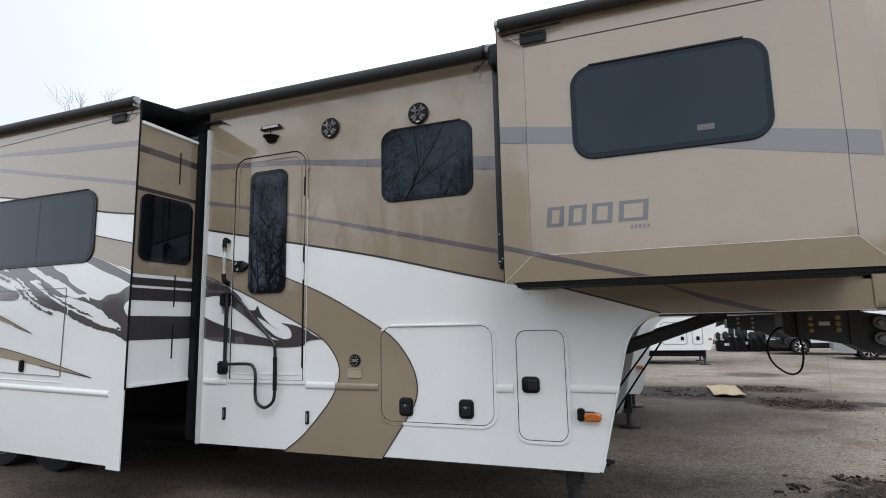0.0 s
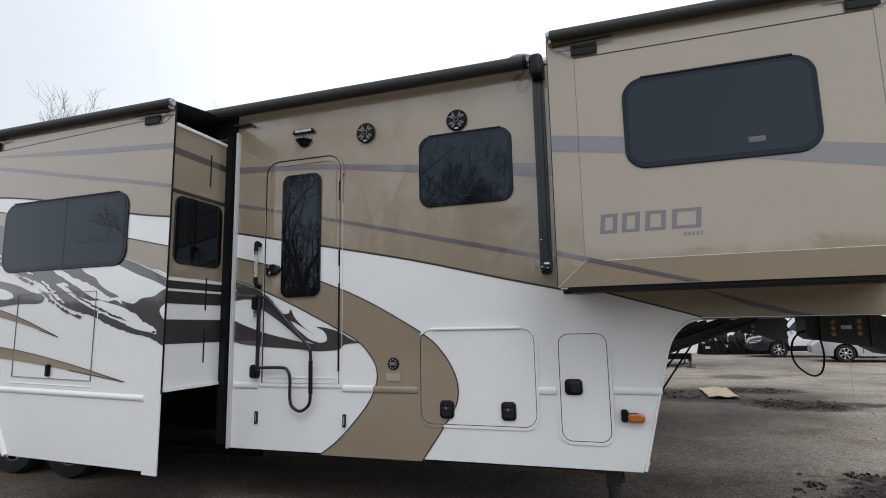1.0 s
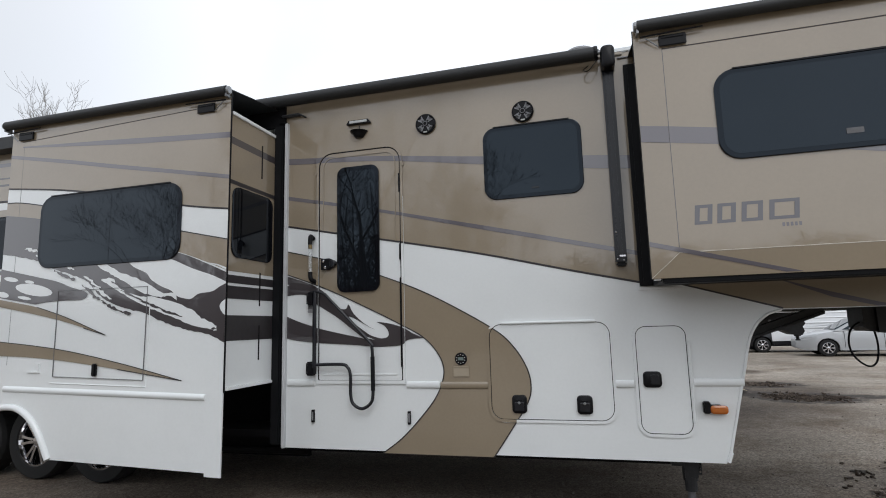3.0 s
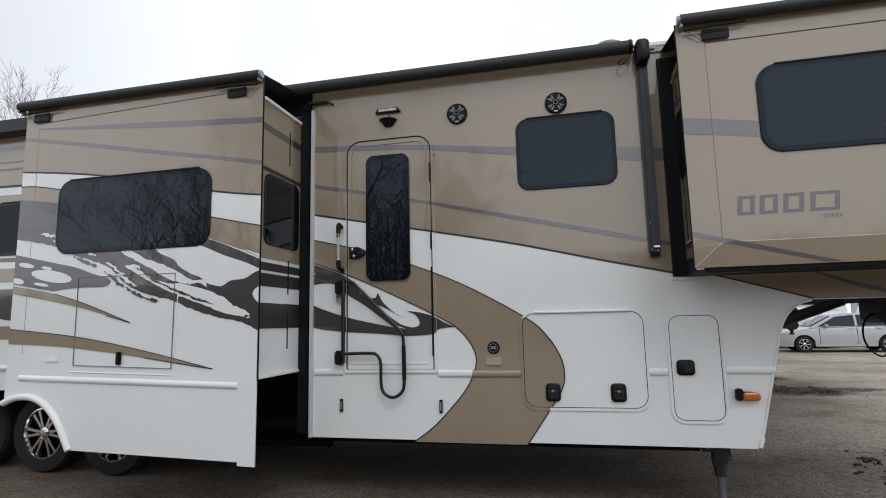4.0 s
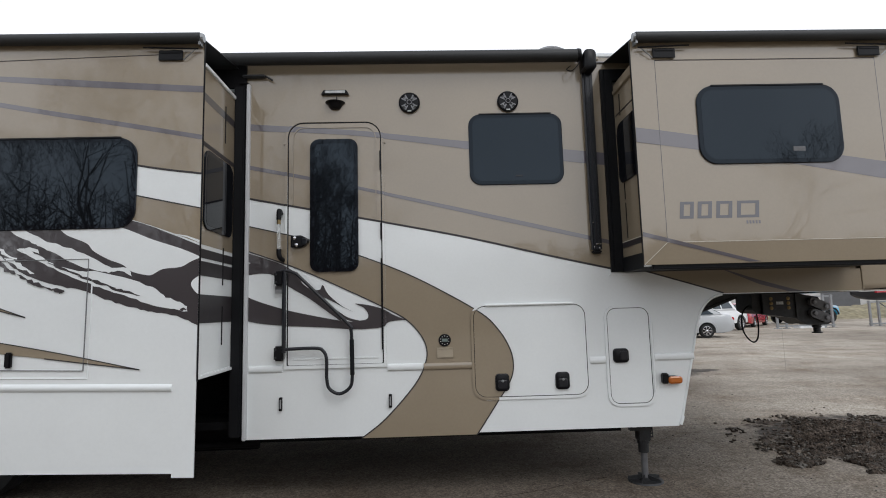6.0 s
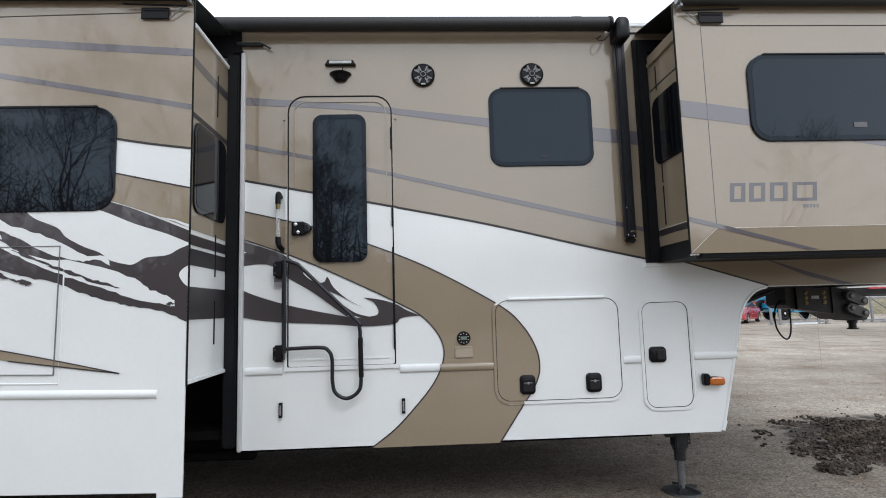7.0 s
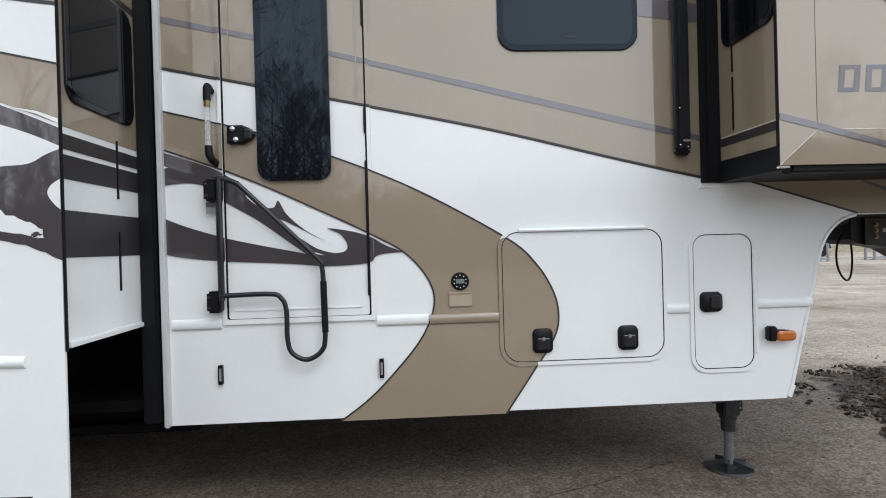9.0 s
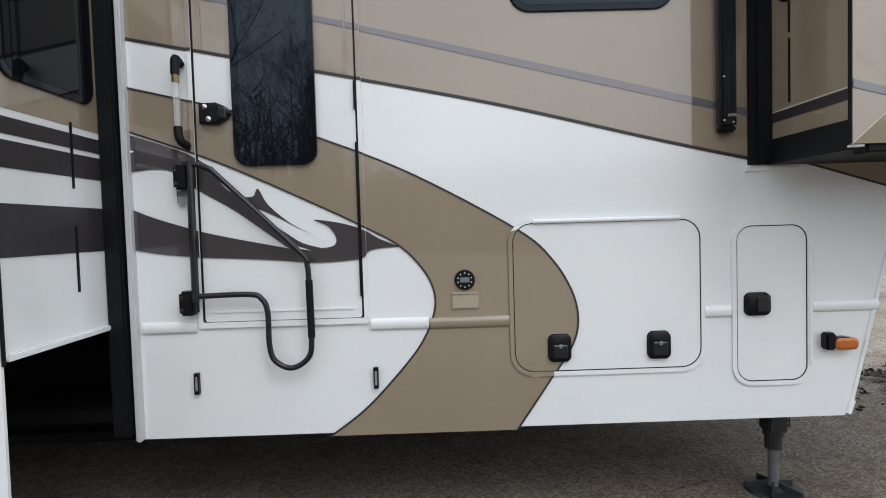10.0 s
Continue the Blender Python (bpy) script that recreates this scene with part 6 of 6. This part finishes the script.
    part("front_bumper", box(-0.02, 0.18, k.get("round", 0.2) + 0.06, W - k.get("round", 0.2) - 0.06, under_z + 0.12, under_z + 0.25, 0.03), paint_mat if kind == "sedan" else BLACK, t)
    part("rear_bumper", box(L - 0.2, L + 0.02, 0.18, W - 0.18, under_z + 0.2, under_z + 0.34, 0.03), paint_mat if kind == "sedan" else BLACK, t)
    part("underbody", box(0.45, L - 0.4, 0.2, W - 0.2, under_z - 0.02, 0.6), UNDER, t)
    part("sill", box(k["wb"][0] + r + 0.1, k["wb"][1] - r - 0.1, -0.008, 0.05, under_z, under_z + 0.06, 0.01), BLACK if kind != "sedan" else paint_mat, t)
    for g in k["glass"]:
        part("door_handle", box(g[-1][0] - 0.22 if g is k["glass"][0] else g[0][0] + 0.55, g[-1][0] - 0.08 if g is k["glass"][0] else g[0][0] + 0.7, -0.02, 0.02, min(p[1] for p in g) - 0.1, min(p[1] for p in g) - 0.07, 0.006), paint_mat, t)
    seam_x = k["glass"][0][-1][0] + 0.04
    for sx_ in (seam_x, k["glass"][0][0][0] + 0.05):
        part("door_seam", box(sx_ - 0.006, sx_ + 0.006, -0.003, 0.02, under_z + 0.1, z_lo), BLACK, t)
    part("mirror", box(k["cab"][0][0] + 0.48, k["cab"][0][0] + 0.6, -0.12, 0.06, z_lo + 0.04, z_lo + 0.14, 0.03), paint_mat, t)
    for wx in k["wb"]:
        for wy, face in ((0.12, -1), (W - 0.12, 1)):
            wheel(wx, wy, r, r, r * 0.64, 0.22, t, spokes=7, face=face, metal=STEEL if kind == "jeep" else ALLOY)
    return t


vehicle("sedan", "sedan", SILVER, "silver four-door sedan parked on the lot", (5.95, 23.2, 0), -7)
# one van body stands in for a dark pickup before a white ribbed trailer
vehicle("van", "white_van", CARWHITE, "dark vehicle and white ribbed one behind it, merged as one van", (4.35, 26.2, 0), -6)
vehicle("sedan", "red_car", CARRED, "red car parked at the lot's edge", (18.6, 35.9, 0), 225)
vehicle("pickup", "pickup_truck", CARWHITE, "white pickup truck parked beside a red car", (14.24, 30.66, 0), 210)
jeep = vehicle("jeep", "off_roader", JEEPBLUE, "sky-blue off-roader with black fenders and spare wheel", (25.0, 36.9, 0), 180)
wheel(4.3, 0.9, 1.0, 0.38, 0.24, 0.22, jeep, "spare_wheel", metal=STEEL)
for wx in (0.75, 3.3):
    part("fender", tube(spline([(wx - 0.55, 1.78, 0.55), (wx - 0.35, 1.78, 0.92), (wx + 0.35, 1.78, 0.92), (wx + 0.55, 1.78, 0.55)], 4), 0.05, 8), BLACK, jeep)


def steel_rack(x, y, length, turn, top):
    """Galvanised storage rack: paired uprights, base rail, top rail and diagonal stays."""
    t = thing("steel_rack", "galvanised steel storage rack standing on the asphalt", "rack", (x, y, 0), turn, group="steel racks")
    part("base_rail", box(-0.1, length + 0.1, -0.04, 0.04, 0.1, 0.18), RAW, t)
    for u in (0.0, 0.5, length - 0.45, length):
        part("upright", box(u - 0.05, u + 0.05, -0.05, 0.05, 0.0, top), RAW, t)
        part("foot_plate", box(u - 0.14, u + 0.14, -0.14, 0.14, 0.0, 0.03), RAW, t)
    part("stay", tube([(0.55, 0, top - 0.1), (length * 0.62, 0, 0.2)], 0.03, 6), RAW, t)
    part("stay", tube([(length * 0.66, 0, 0.2), (length - 0.5, 0, top - 0.5)], 0.025, 6), RAW, t)
    part("top_rail", box(-0.1, length + 0.1, -0.03, 0.03, top - 0.12, top - 0.05), RAW, t)
    part("skid", box(length * 0.35, length * 0.8, -0.2, 0.35, 0.0, 0.1, 0.01), CARWHITE, t, "pale plank under the rack")
    return t


steel_rack(16.65, 29.0, 3.1, 0, 1.8)
steel_rack(21.88, 29.0, 3.4, 0, 1.4)
# small boat on the second rack
boat = thing("boat_hull", "upturned dark boat hull with a red stripe on a steel rack", "boat", (21.0, 28.4, 1.4))
bm = bmesh.new()
rows = []
for u, w, k in ((0.0, 0.05, 0.36), (0.35, 0.3, 0.16), (1.0, 0.55, 0.04), (2.2, 0.68, 0.0), (4.4, 0.68, 0.0)):
    rows.append([bm.verts.new((u, 0.7 + w * sy, z)) for sy, z in ((-1.0, 0.5), (-0.85, max(k, 0.2)), (-0.4, k), (0.0, k * 0.9), (0.4, k), (0.85, max(k, 0.2)), (1.0, 0.5))])
for p, q in zip(rows, rows[1:]):
    for i in range(6):
        bm.faces.new((p[i], p[i + 1], q[i + 1], q[i]))
    bm.faces.new((p[6], p[0], q[0], q[6]))
bm.faces.new(rows[-1])
bmesh.ops.recalc_face_normals(bm, faces=bm.faces)
smooth(part("hull", bm, NAVY, boat))
part("red_stripe", box(0.9, 4.38, 0.0, 0.16, 0.42, 0.51, 0.004), CARRED, boat)

# low black ladder frames stacked beyond the second trailer
for x0, y0 in ((2.6, 30.5), (4.6, 31.2)):
    t = thing("ladder_frame", "low black steel ladder frame lying on blocks", "steel frame", (x0, y0, 0), 0, group="ladder frames")
    for yy in (0.0, 1.2):
        part("rail", box(0, 2.6, yy, yy + 0.06, 0.28, 0.4), STEEL, t)
    for k in range(7):
        part("rung", box(0.1 + 0.39 * k, 0.17 + 0.39 * k, 0.0, 1.2, 0.36, 0.46), STEEL, t)
        part("rung_end", box(0.09 + 0.39 * k, 0.2 + 0.39 * k, -0.03, 0.0, 0.3, 0.42), RAW, t)
    for u in (0.4, 2.1):
        part("block", box(u, u + 0.25, 0.0, 1.2, 0.0, 0.28), UNDER, t)

stack = thing("equipment_stack", "row of black hitches, crates and tool boxes behind the trailers", "equipment", (2.7, 28.6, 0))
rnd = random.Random(31)
for k in range(13):
    u, w, h = 0.27 * k, rnd.uniform(0.26, 0.4), rnd.uniform(0.85, 1.3)
    y = rnd.uniform(0.0, 0.5)
    part("crate", box(u, u + w, y, y + 0.6, 0.0, h * 0.55, 0.03), CHASSIS, stack)
    part("hitch_head", box(u + 0.03, u + w * 0.8, y + 0.1, y + 0.5, h * 0.55, h, 0.06), STEEL, stack)
    part("draw_bar", tube([(u + w * 0.4, y + 0.05, h * 0.7), (u + w * 0.9, y - 0.25, h * 0.35), (u + w * 0.9, y - 0.28, 0.0)], 0.035, 7), CHASSIS, stack)
    if k % 3 == 1:
        part("label_plate", box(u + 0.05, u + w * 0.7, y - 0.012, y, h * 0.3, h * 0.42), CARWHITE, stack, "pale plate")

# rough grassy bank beyond the storage racks
bm = bmesh.new()
rows = []
for i in range(121):
    x = 14 + i * 0.35
    top = 1.05 + 0.35 * noise.noise(Vector((x * 0.25, 0, 7)))
    rows.append([bm.verts.new((x, 41 + v, max(-0.05, top * math.sin(0.5 * math.pi * min(1, v / 4)) + 0.16 * noise.noise(Vector((x * 1.9, v * 1.7, 5))) + 0.1 * noise.noise(Vector((x * 5, v * 4, 9))) - 0.1))) for v in (0, 0.6, 1.2, 1.8, 2.4, 3.0, 4.0, 7.0)])
for p, q in zip(rows, rows[1:]):
    for i in range(7):
        bm.faces.new((p[i], q[i], q[i + 1], p[i + 1]))
bmesh.ops.recalc_face_normals(bm, faces=bm.faces)
tagged(part("grass_bank", bm, DRYGRASS), "low bank of dry pale grass and brush at the lot's edge", "bank", kind="structure")

# wooded bank behind the walker, seen as the dark foot of the reflected trees
bm = bmesh.new()
rows = []
for i in range(90):
    x = -75 + i * 1.5
    rows.append([bm.verts.new((x, -27 - v, max(-0.1, 4.2 * math.sin(math.pi * min(1, v / 12)) * (0.8 + 0.35 * noise.noise(Vector((x * 0.21, v * 0.3, 0)))) + 0.3 * noise.noise(Vector((x, v, 3)))))) for v in (0, 1.5, 3, 4.5, 6, 8, 12)])
for p, q in zip(rows, rows[1:]):
    for i in range(6):
        bm.faces.new((p[i], q[i], q[i + 1], p[i + 1]))
bmesh.ops.recalc_face_normals(bm, faces=bm.faces)
tagged(part("backdrop_bank", bm, BARK), "low wooded earth bank beyond the lot", "bank", kind="structure")

# far boundary: metal building, embankment and woods
shed = thing("metal_building", "long grey metal-sided building far behind the lot", "building", (30, 58, 0), -16)
part("wall", box(-4, 40, 0, 14, 0, 5.2), BLOCKWALL, shed)
part("roof", prism([[(-4.4, 5.2), (40.4, 5.2), (40.4, 5.5), (-4.4, 5.5)]], on_y(-0.4), -14.8, 0.0), SHINGLE, shed)
for k in range(44):
    part("rib", box(-4 + k * 1.0, -3.94 + k * 1.0, -0.04, 0.0, 0, 5.2), BLOCKWALL, shed)
for k in range(5):
    part("roller_door", box(1 + 8 * k, 4.5 + 8 * k, -0.06, 0.0, 0, 3.6), GREYPLATE, shed)
shed2 = thing("white_house", "low white building beyond the parked cars", "building", (-8, 62, 0), 6)
part("wall", box(0, 30, 0, 10, 0, 3.4), CARWHITE, shed2)
part("roof", prism([[(-0.5, 3.4), (30.5, 3.4), (28, 5.6), (2.5, 5.6)]], on_y(-0.4), -10.8, 0.0), SHINGLE, shed2)
for k in range(6):
    w = part("window", box(2 + 4.6 * k, 3.6 + 4.6 * k, -0.05, 0.0, 1.1, 2.5), CARGLASS, shed2)
    part("window_sill", box(1.9 + 4.6 * k, 3.7 + 4.6 * k, -0.1, 0.0, 1.02, 1.1), CARWHITE, w)


def bare_tree(x, y, height, seed, label, depth=6, spread=1.0, stout=0.012, bark=None, twig=0.004):
    """Leafless tree: forked limbs down to fine twigs."""
    rnd = random.Random(seed)
    t = thing("bare_tree", label, "tree", (x, y, 0), group="bare trees")
    trunk, crown = bmesh.new(), bmesh.new()

    def grow(p, d, length, r, level):
        pts, rs = [p], [r]
        q, dd = p.copy(), d.copy()
        for i in range(4):
            dd = (dd + Vector((rnd.uniform(-1, 1), rnd.uniform(-1, 1), rnd.uniform(-0.5, 0.8))) * (0.09 + 0.03 * level)).normalized()
            q = q + dd * length / 4
            pts.append(q.copy())
            rs.append(r * (1 - 0.42 * (i + 1) / 4))
        tube(pts, rs, 7 if level < 2 else (5 if level < 3 else 3), trunk if level == 0 else crown, caps=False)
        if level >= depth:
            return
        for k in range(3):
            f = rnd.uniform(0.45, 1.0) if k else 1.0
            i = min(4, max(1, round(f * 4)))
            az, sp = rnd.uniform(0, 2 * math.pi), rnd.uniform(0.35, 0.85) * spread
            side = dd.orthogonal().normalized()
            side.rotate(Matrix.Rotation(az, 3, dd))
            nd = (dd * math.cos(sp) + side * math.sin(sp) + Vector((0, 0, 0.14))).normalized()
            grow(pts[i].copy(), nd, length * rnd.uniform(0.62, 0.82), max(rs[i] * rnd.uniform(0.48, 0.66), twig), level + 1)

    grow(Vector((0, 0, -0.1)), Vector((rnd.uniform(-0.06, 0.06), rnd.uniform(-0.06, 0.06), 1)).normalized(), height * 0.32, height * stout, 0)
    part("trunk", trunk, bark or BARK, t)
    part("crown", crown, bark or BARK, t)
    return t


# seen over the roof
bare_tree(-18.4, 15.9, 10.7, 3, "pale bare tree beyond the trailer's rear", 7, 0.92, 0.013, PALEBARK, 0.006)
# behind the walker, seen in the windows and the gloss of the paint
for k, (x, y, h, n, w) in enumerate(((-15.4, -15, 14, 8, .02), (-24, -17, 12, 6, .012), (-11.2, -15, 17.5, 8, .017), (-8.4, -16, 10.5, 8, .014), (-12.5, -17, 11, 6, .014), (-14, -22, 12, 6, .01), (-20, -25, 13, 6, .01),
                                     (-11.5, -26, 12.5, 6, .01), (-27, -24, 13, 6, .01), (-8.2, -21, 10, 6, .01), (-21, -18, 11, 6, .013), (-16.5, -29, 13, 6, .01), (-6.8, -28, 10, 6, .01), (12.8, -17, 11, 6, .012))):
    bare_tree(x, y, h, 20 + k, "bare tree at the edge of the lot", n, 0.9, w * 0.8)
woods = bmesh.new()
rnd = random.Random(5)
for k in range(520):
    a = rnd.uniform(0, 2 * math.pi)
    d = rnd.uniform(70, 110)
    x, y, h = d * math.cos(a), d * math.sin(a), rnd.uniform(3.5, 6.5)
    if y > 40 and -12 < x < 75:
        continue
    tube([(x, y, 0), (x + rnd.uniform(-0.5, 0.5), y, h * 0.5), (x + rnd.uniform(-1, 1), y, h)], [0.16, 0.1, 0.02], 4, woods, caps=False)
    for j in range(7):
        z = h * rnd.uniform(0.3, 0.9)
        tube([(x, y, z), (x + rnd.uniform(-2, 2), y + rnd.uniform(-1, 1), z + rnd.uniform(0.5, 1.8))], [0.06, 0.015], 3, woods, caps=False)
for k in range(130):
    x, y, h = rnd.uniform(-27, -7), rnd.uniform(-34, -19), rnd.uniform(6.0, 10.0)
    tube([(x, y, 0), (x + rnd.uniform(-0.3, 0.3), y, h * 0.5), (x + rnd.uniform(-0.8, 0.8), y, h)], [0.09, 0.06, 0.015], 4, woods, caps=False)
    for j in range(24):
        z = h * rnd.uniform(0.15, 0.95)
        tube([(x, y, z), (x + rnd.uniform(-0.8, 0.8), y + rnd.uniform(-0.5, 0.5), z + rnd.uniform(0.3, 0.9)), (x + rnd.uniform(-1.2, 1.2), y + rnd.uniform(-1, 1), z + rnd.uniform(0.8, 1.8))], [0.035, 0.022, 0.01], 3, woods, caps=False)
for k in range(820):
    x, y = rnd.uniform(-60, 45) if k < 480 else rnd.uniform(-6, 40), rnd.uniform(-31, -24)
    h = rnd.uniform(3.2, 5.2) if k < 480 else rnd.uniform(4.2, 6.0)
    tube([(x, y, 0), (x + rnd.uniform(-0.3, 0.3), y, h * 0.5), (x + rnd.uniform(-0.6, 0.6), y, h)], [0.13, 0.09, 0.02], 4, woods, caps=False)
    for j in range(26):
        z = h * rnd.uniform(0.08, 0.85)
        tube([(x, y, z), (x + rnd.uniform(-1.0, 1.0), y + rnd.uniform(-0.6, 0.6), z + rnd.uniform(0.2, 0.8)), (x + rnd.uniform(-1.6, 1.6), y + rnd.uniform(-1, 1), z + rnd.uniform(0.5, 1.5))], [0.05, 0.03, 0.012], 3, woods, caps=False)
tagged(part("far_woods", woods, BARK), "low leafless woods round the lot", "woods", kind="stuff")

# debris on the asphalt
bm = bmesh.new()
bmesh.ops.create_grid(bm, x_segments=10, y_segments=10, size=0.5)
for v in bm.verts:
    v.co.z = 0.015 + 0.03 * noise.noise(v.co * 3.1) + (0.05 * max(0, v.co.x - 0.2) if v.co.y > 0 else 0)
e = bmesh.ops.extrude_face_region(bm, geom=list(bm.faces))
bmesh.ops.translate(bm, verts=[v for v in e["geom"] if isinstance(v, bmesh.types.BMVert)], vec=(0, 0, 0.006))
mat_ob = part("cardboard_sheet", bm, CARD)
mat_ob.matrix_world = pose(1.28, 12.86, 0.03, 0, 0, 0) @ Matrix.Diagonal((0.57, 1.65, 1, 1))
tagged(mat_ob, "flattened damp cardboard sheet lying on the asphalt", "cardboard")


def rubble(name, spots, count, seed, material, smax, label):
    """Loose clods scattered thickest at the middle of each spot (x, y, rx, ry)."""
    rnd, bm = random.Random(seed), bmesh.new()
    for x, y, rx, ry in spots:
        for k in range(count):
            a, q = rnd.uniform(0, 2 * math.pi), rnd.random() ** 0.6
            px, py = x + rx * q * math.cos(a), y + ry * q * math.sin(a)
            if noise.noise(Vector((px * 2.3, py * 2.3, seed))) < -0.08:
                continue
            s = smax * rnd.uniform(0.15, 1) ** 2.6 + 0.005
            h = s * rnd.uniform(0.4, 1.1)
            base = [bm.verts.new((px + s * rnd.uniform(0.6, 1.2) * math.cos(j * 1.2566 + a), py + s * rnd.uniform(0.6, 1.2) * math.sin(j * 1.2566 + a), -0.01)) for j in range(5)]
            mid = [bm.verts.new((b.co.x * 0.7 + px * 0.3 + rnd.uniform(-s, s) * 0.1, b.co.y * 0.7 + py * 0.3, h * rnd.uniform(0.35, 1))) for b in base]
            for j in range(5):
                bm.faces.new((base[j], base[(j + 1) % 5], mid[(j + 1) % 5], mid[j]))
            bm.faces.new(mid)
    return tagged(part(name, bm, material), label, name.replace("_", " "), kind="stuff")


def heap(x, y, rx, ry, height, seed, label):
    """Low ragged spread of wet earth; its edge is where the rough surface dips under the asphalt."""
    n, bm = 230, bmesh.new()
    off = Vector((seed * 3.7, seed * 1.9, 0))
    grid = []
    for i in range(n + 1):
        row = []
        for j in range(n + 1):
            u, v = 2 * i / n - 1, 2 * j / n - 1
            p = Vector((u * rx, v * ry, 0))
            q = 1 - math.sqrt(u * u + v * v)
            big = noise.noise((p + off) * 1.6) * 0.7 + noise.noise((p + off) * 4.2) * 0.6 + noise.noise((p + off) * 9.5) * 0.35
            small = noise.noise((p + off) * 11) * 0.45 + noise.noise((p + off) * 26) * 0.55 + noise.noise((p + off) * 58) * 0.45
            row.append(bm.verts.new((x + p.x, y + p.y, height * (0.8 * q + 0.75 * big - 0.22) + 0.05 * small * min(1, 2.5 * q) if q > 0 else -0.03)))
        grid.append(row)
    for i in range(n):
        for j in range(n):
            vs = (grid[i][j], grid[i + 1][j], grid[i + 1][j + 1], grid[i][j + 1])
            if max(v.co.z for v in vs) > -0.012:
                bm.faces.new(vs)
    bmesh.ops.delete(bm, geom=[v for v in bm.verts if not v.link_faces], context="VERTS")
    return tagged(part("earth_heap", bm, CLOD), label, "earth", kind="stuff")


def chips(spots, count, seed, material, long, label):
    """Flat bark chips and flakes lying at all angles, clumped with bare gaps between."""
    rnd, bm = random.Random(seed), bmesh.new()
    faces = ((0, 2, 3, 1), (4, 5, 7, 6), (0, 1, 5, 4), (2, 6, 7, 3), (0, 4, 6, 2), (1, 3, 7, 5))
    for x, y, rx, ry in spots:
        for k in range(count):
            a, q = rnd.uniform(0, 2 * math.pi), rnd.random() ** 0.7
            px, py = x + rx * q * math.cos(a), y + ry * q * math.sin(a)
            if noise.noise(Vector((px * 1.7, py * 1.7, 2.0))) + 0.5 * noise.noise(Vector((px * 5.0, py * 5.0, 4.0))) < 0.5 * q - 0.3:
                continue
            ln = long * rnd.uniform(0.2, 1) ** 1.7 + 0.008
            wd, th = ln * rnd.uniform(0.2, 0.6), rnd.uniform(0.003, 0.012)
            m = pose(px, py, th + 0.02 * rnd.random() ** 2 * (1 - q), rnd.uniform(-28, 28), rnd.uniform(-28, 28), rnd.uniform(0, 360))
            vs = [bm.verts.new(m @ Vector((u * ln * rnd.uniform(0.6, 1), v * wd * rnd.uniform(0.5, 1), w * th))) for w in (-1, 1) for v in (-1, 1) for u in (-1, 1)]
            for f in faces:
                bm.faces.new([vs[i] for i in f])
    return tagged(part("bark_chips", bm, material), label, "bark chips", kind="stuff")


# a tarred crack in the asphalt by the trailer's front jack
rnd = random.Random(8)
crack = [(x, y + rnd.uniform(-0.012, 0.012)) for x, y in spline([(-2.3, 3.82), (-1.9, 3.93), (-1.6, 4.04), (-1.4, 4.125), (-1.18, 4.232), (-0.92, 4.327)], 6)]
tagged(part("asphalt_crack", prism([ribbon(crack, 0.008)], lambda u, v, off: Vector((u, v, off)), -0.004, 0.002), CLOD), "thin dark tarred crack in the asphalt", "crack", kind="structure")
heap(2.4, 5.25, 1.5, 1.25, 0.03, 1, "low ragged heap of dark wet earth on the asphalt")
heap(2.4, 11.4, 0.85, 0.6, 0.022, 2, "thin scatter of dark earth on the asphalt")
heap(2.05, 13.6, 0.75, 0.4, 0.03, 3, "thin scatter of dark earth by a cardboard sheet")
NEAR_MUD = [(2.35, 5.3, 1.55, 1.3), (1.5, 4.5, 0.8, 0.35)]
chips(NEAR_MUD, 3200, 21, CLOD, 0.026, "dark wet bark chips strewn over the asphalt")
chips(NEAR_MUD, 900, 22, BARK, 0.03, "brown bark chips strewn over the asphalt")
chips(NEAR_MUD, 650, 23, STONE, 0.026, "pale dry chips strewn over the asphalt")
chips([(2.4, 11.4, 1.0, 0.8), (2.05, 13.6, 0.9, 0.5), (0.35, 12.7, 1.1, 0.8)], 230, 24, CLOD, 0.05, "dark chips scattered by the cardboard sheet")
rubble("earth_clods", [(2.4, 5.3, 1.4, 1.1)], 420, 11, CLOD, 0.026, "heap of dark wet clods and bark bits")
rubble("earth_clods", [(2.4, 11.4, 0.8, 0.6), (2.05, 13.6, 0.8, 0.4)], 70, 12, CLOD, 0.05, "scattered dark clods on the asphalt")
rubble("stray_clods", [(1.5, 6.3, 0.5, 0.3), (0.85, 5.37, 0.12, 0.06), (2.6, 7.2, 0.5, 0.3), (2.9, 6.6, 1.2, 0.3), (3.0, 10.6, 1.6, 0.8)], 9, 17, CLOD, 0.028, "stray dark clods on the asphalt")
rubble("loose_gravel", [(0.6, 4.4, 3.4, 1.7), (2.0, 8.0, 3.0, 3.0)], 420, 13, STONE, 0.009, "loose fine gravel on the asphalt")
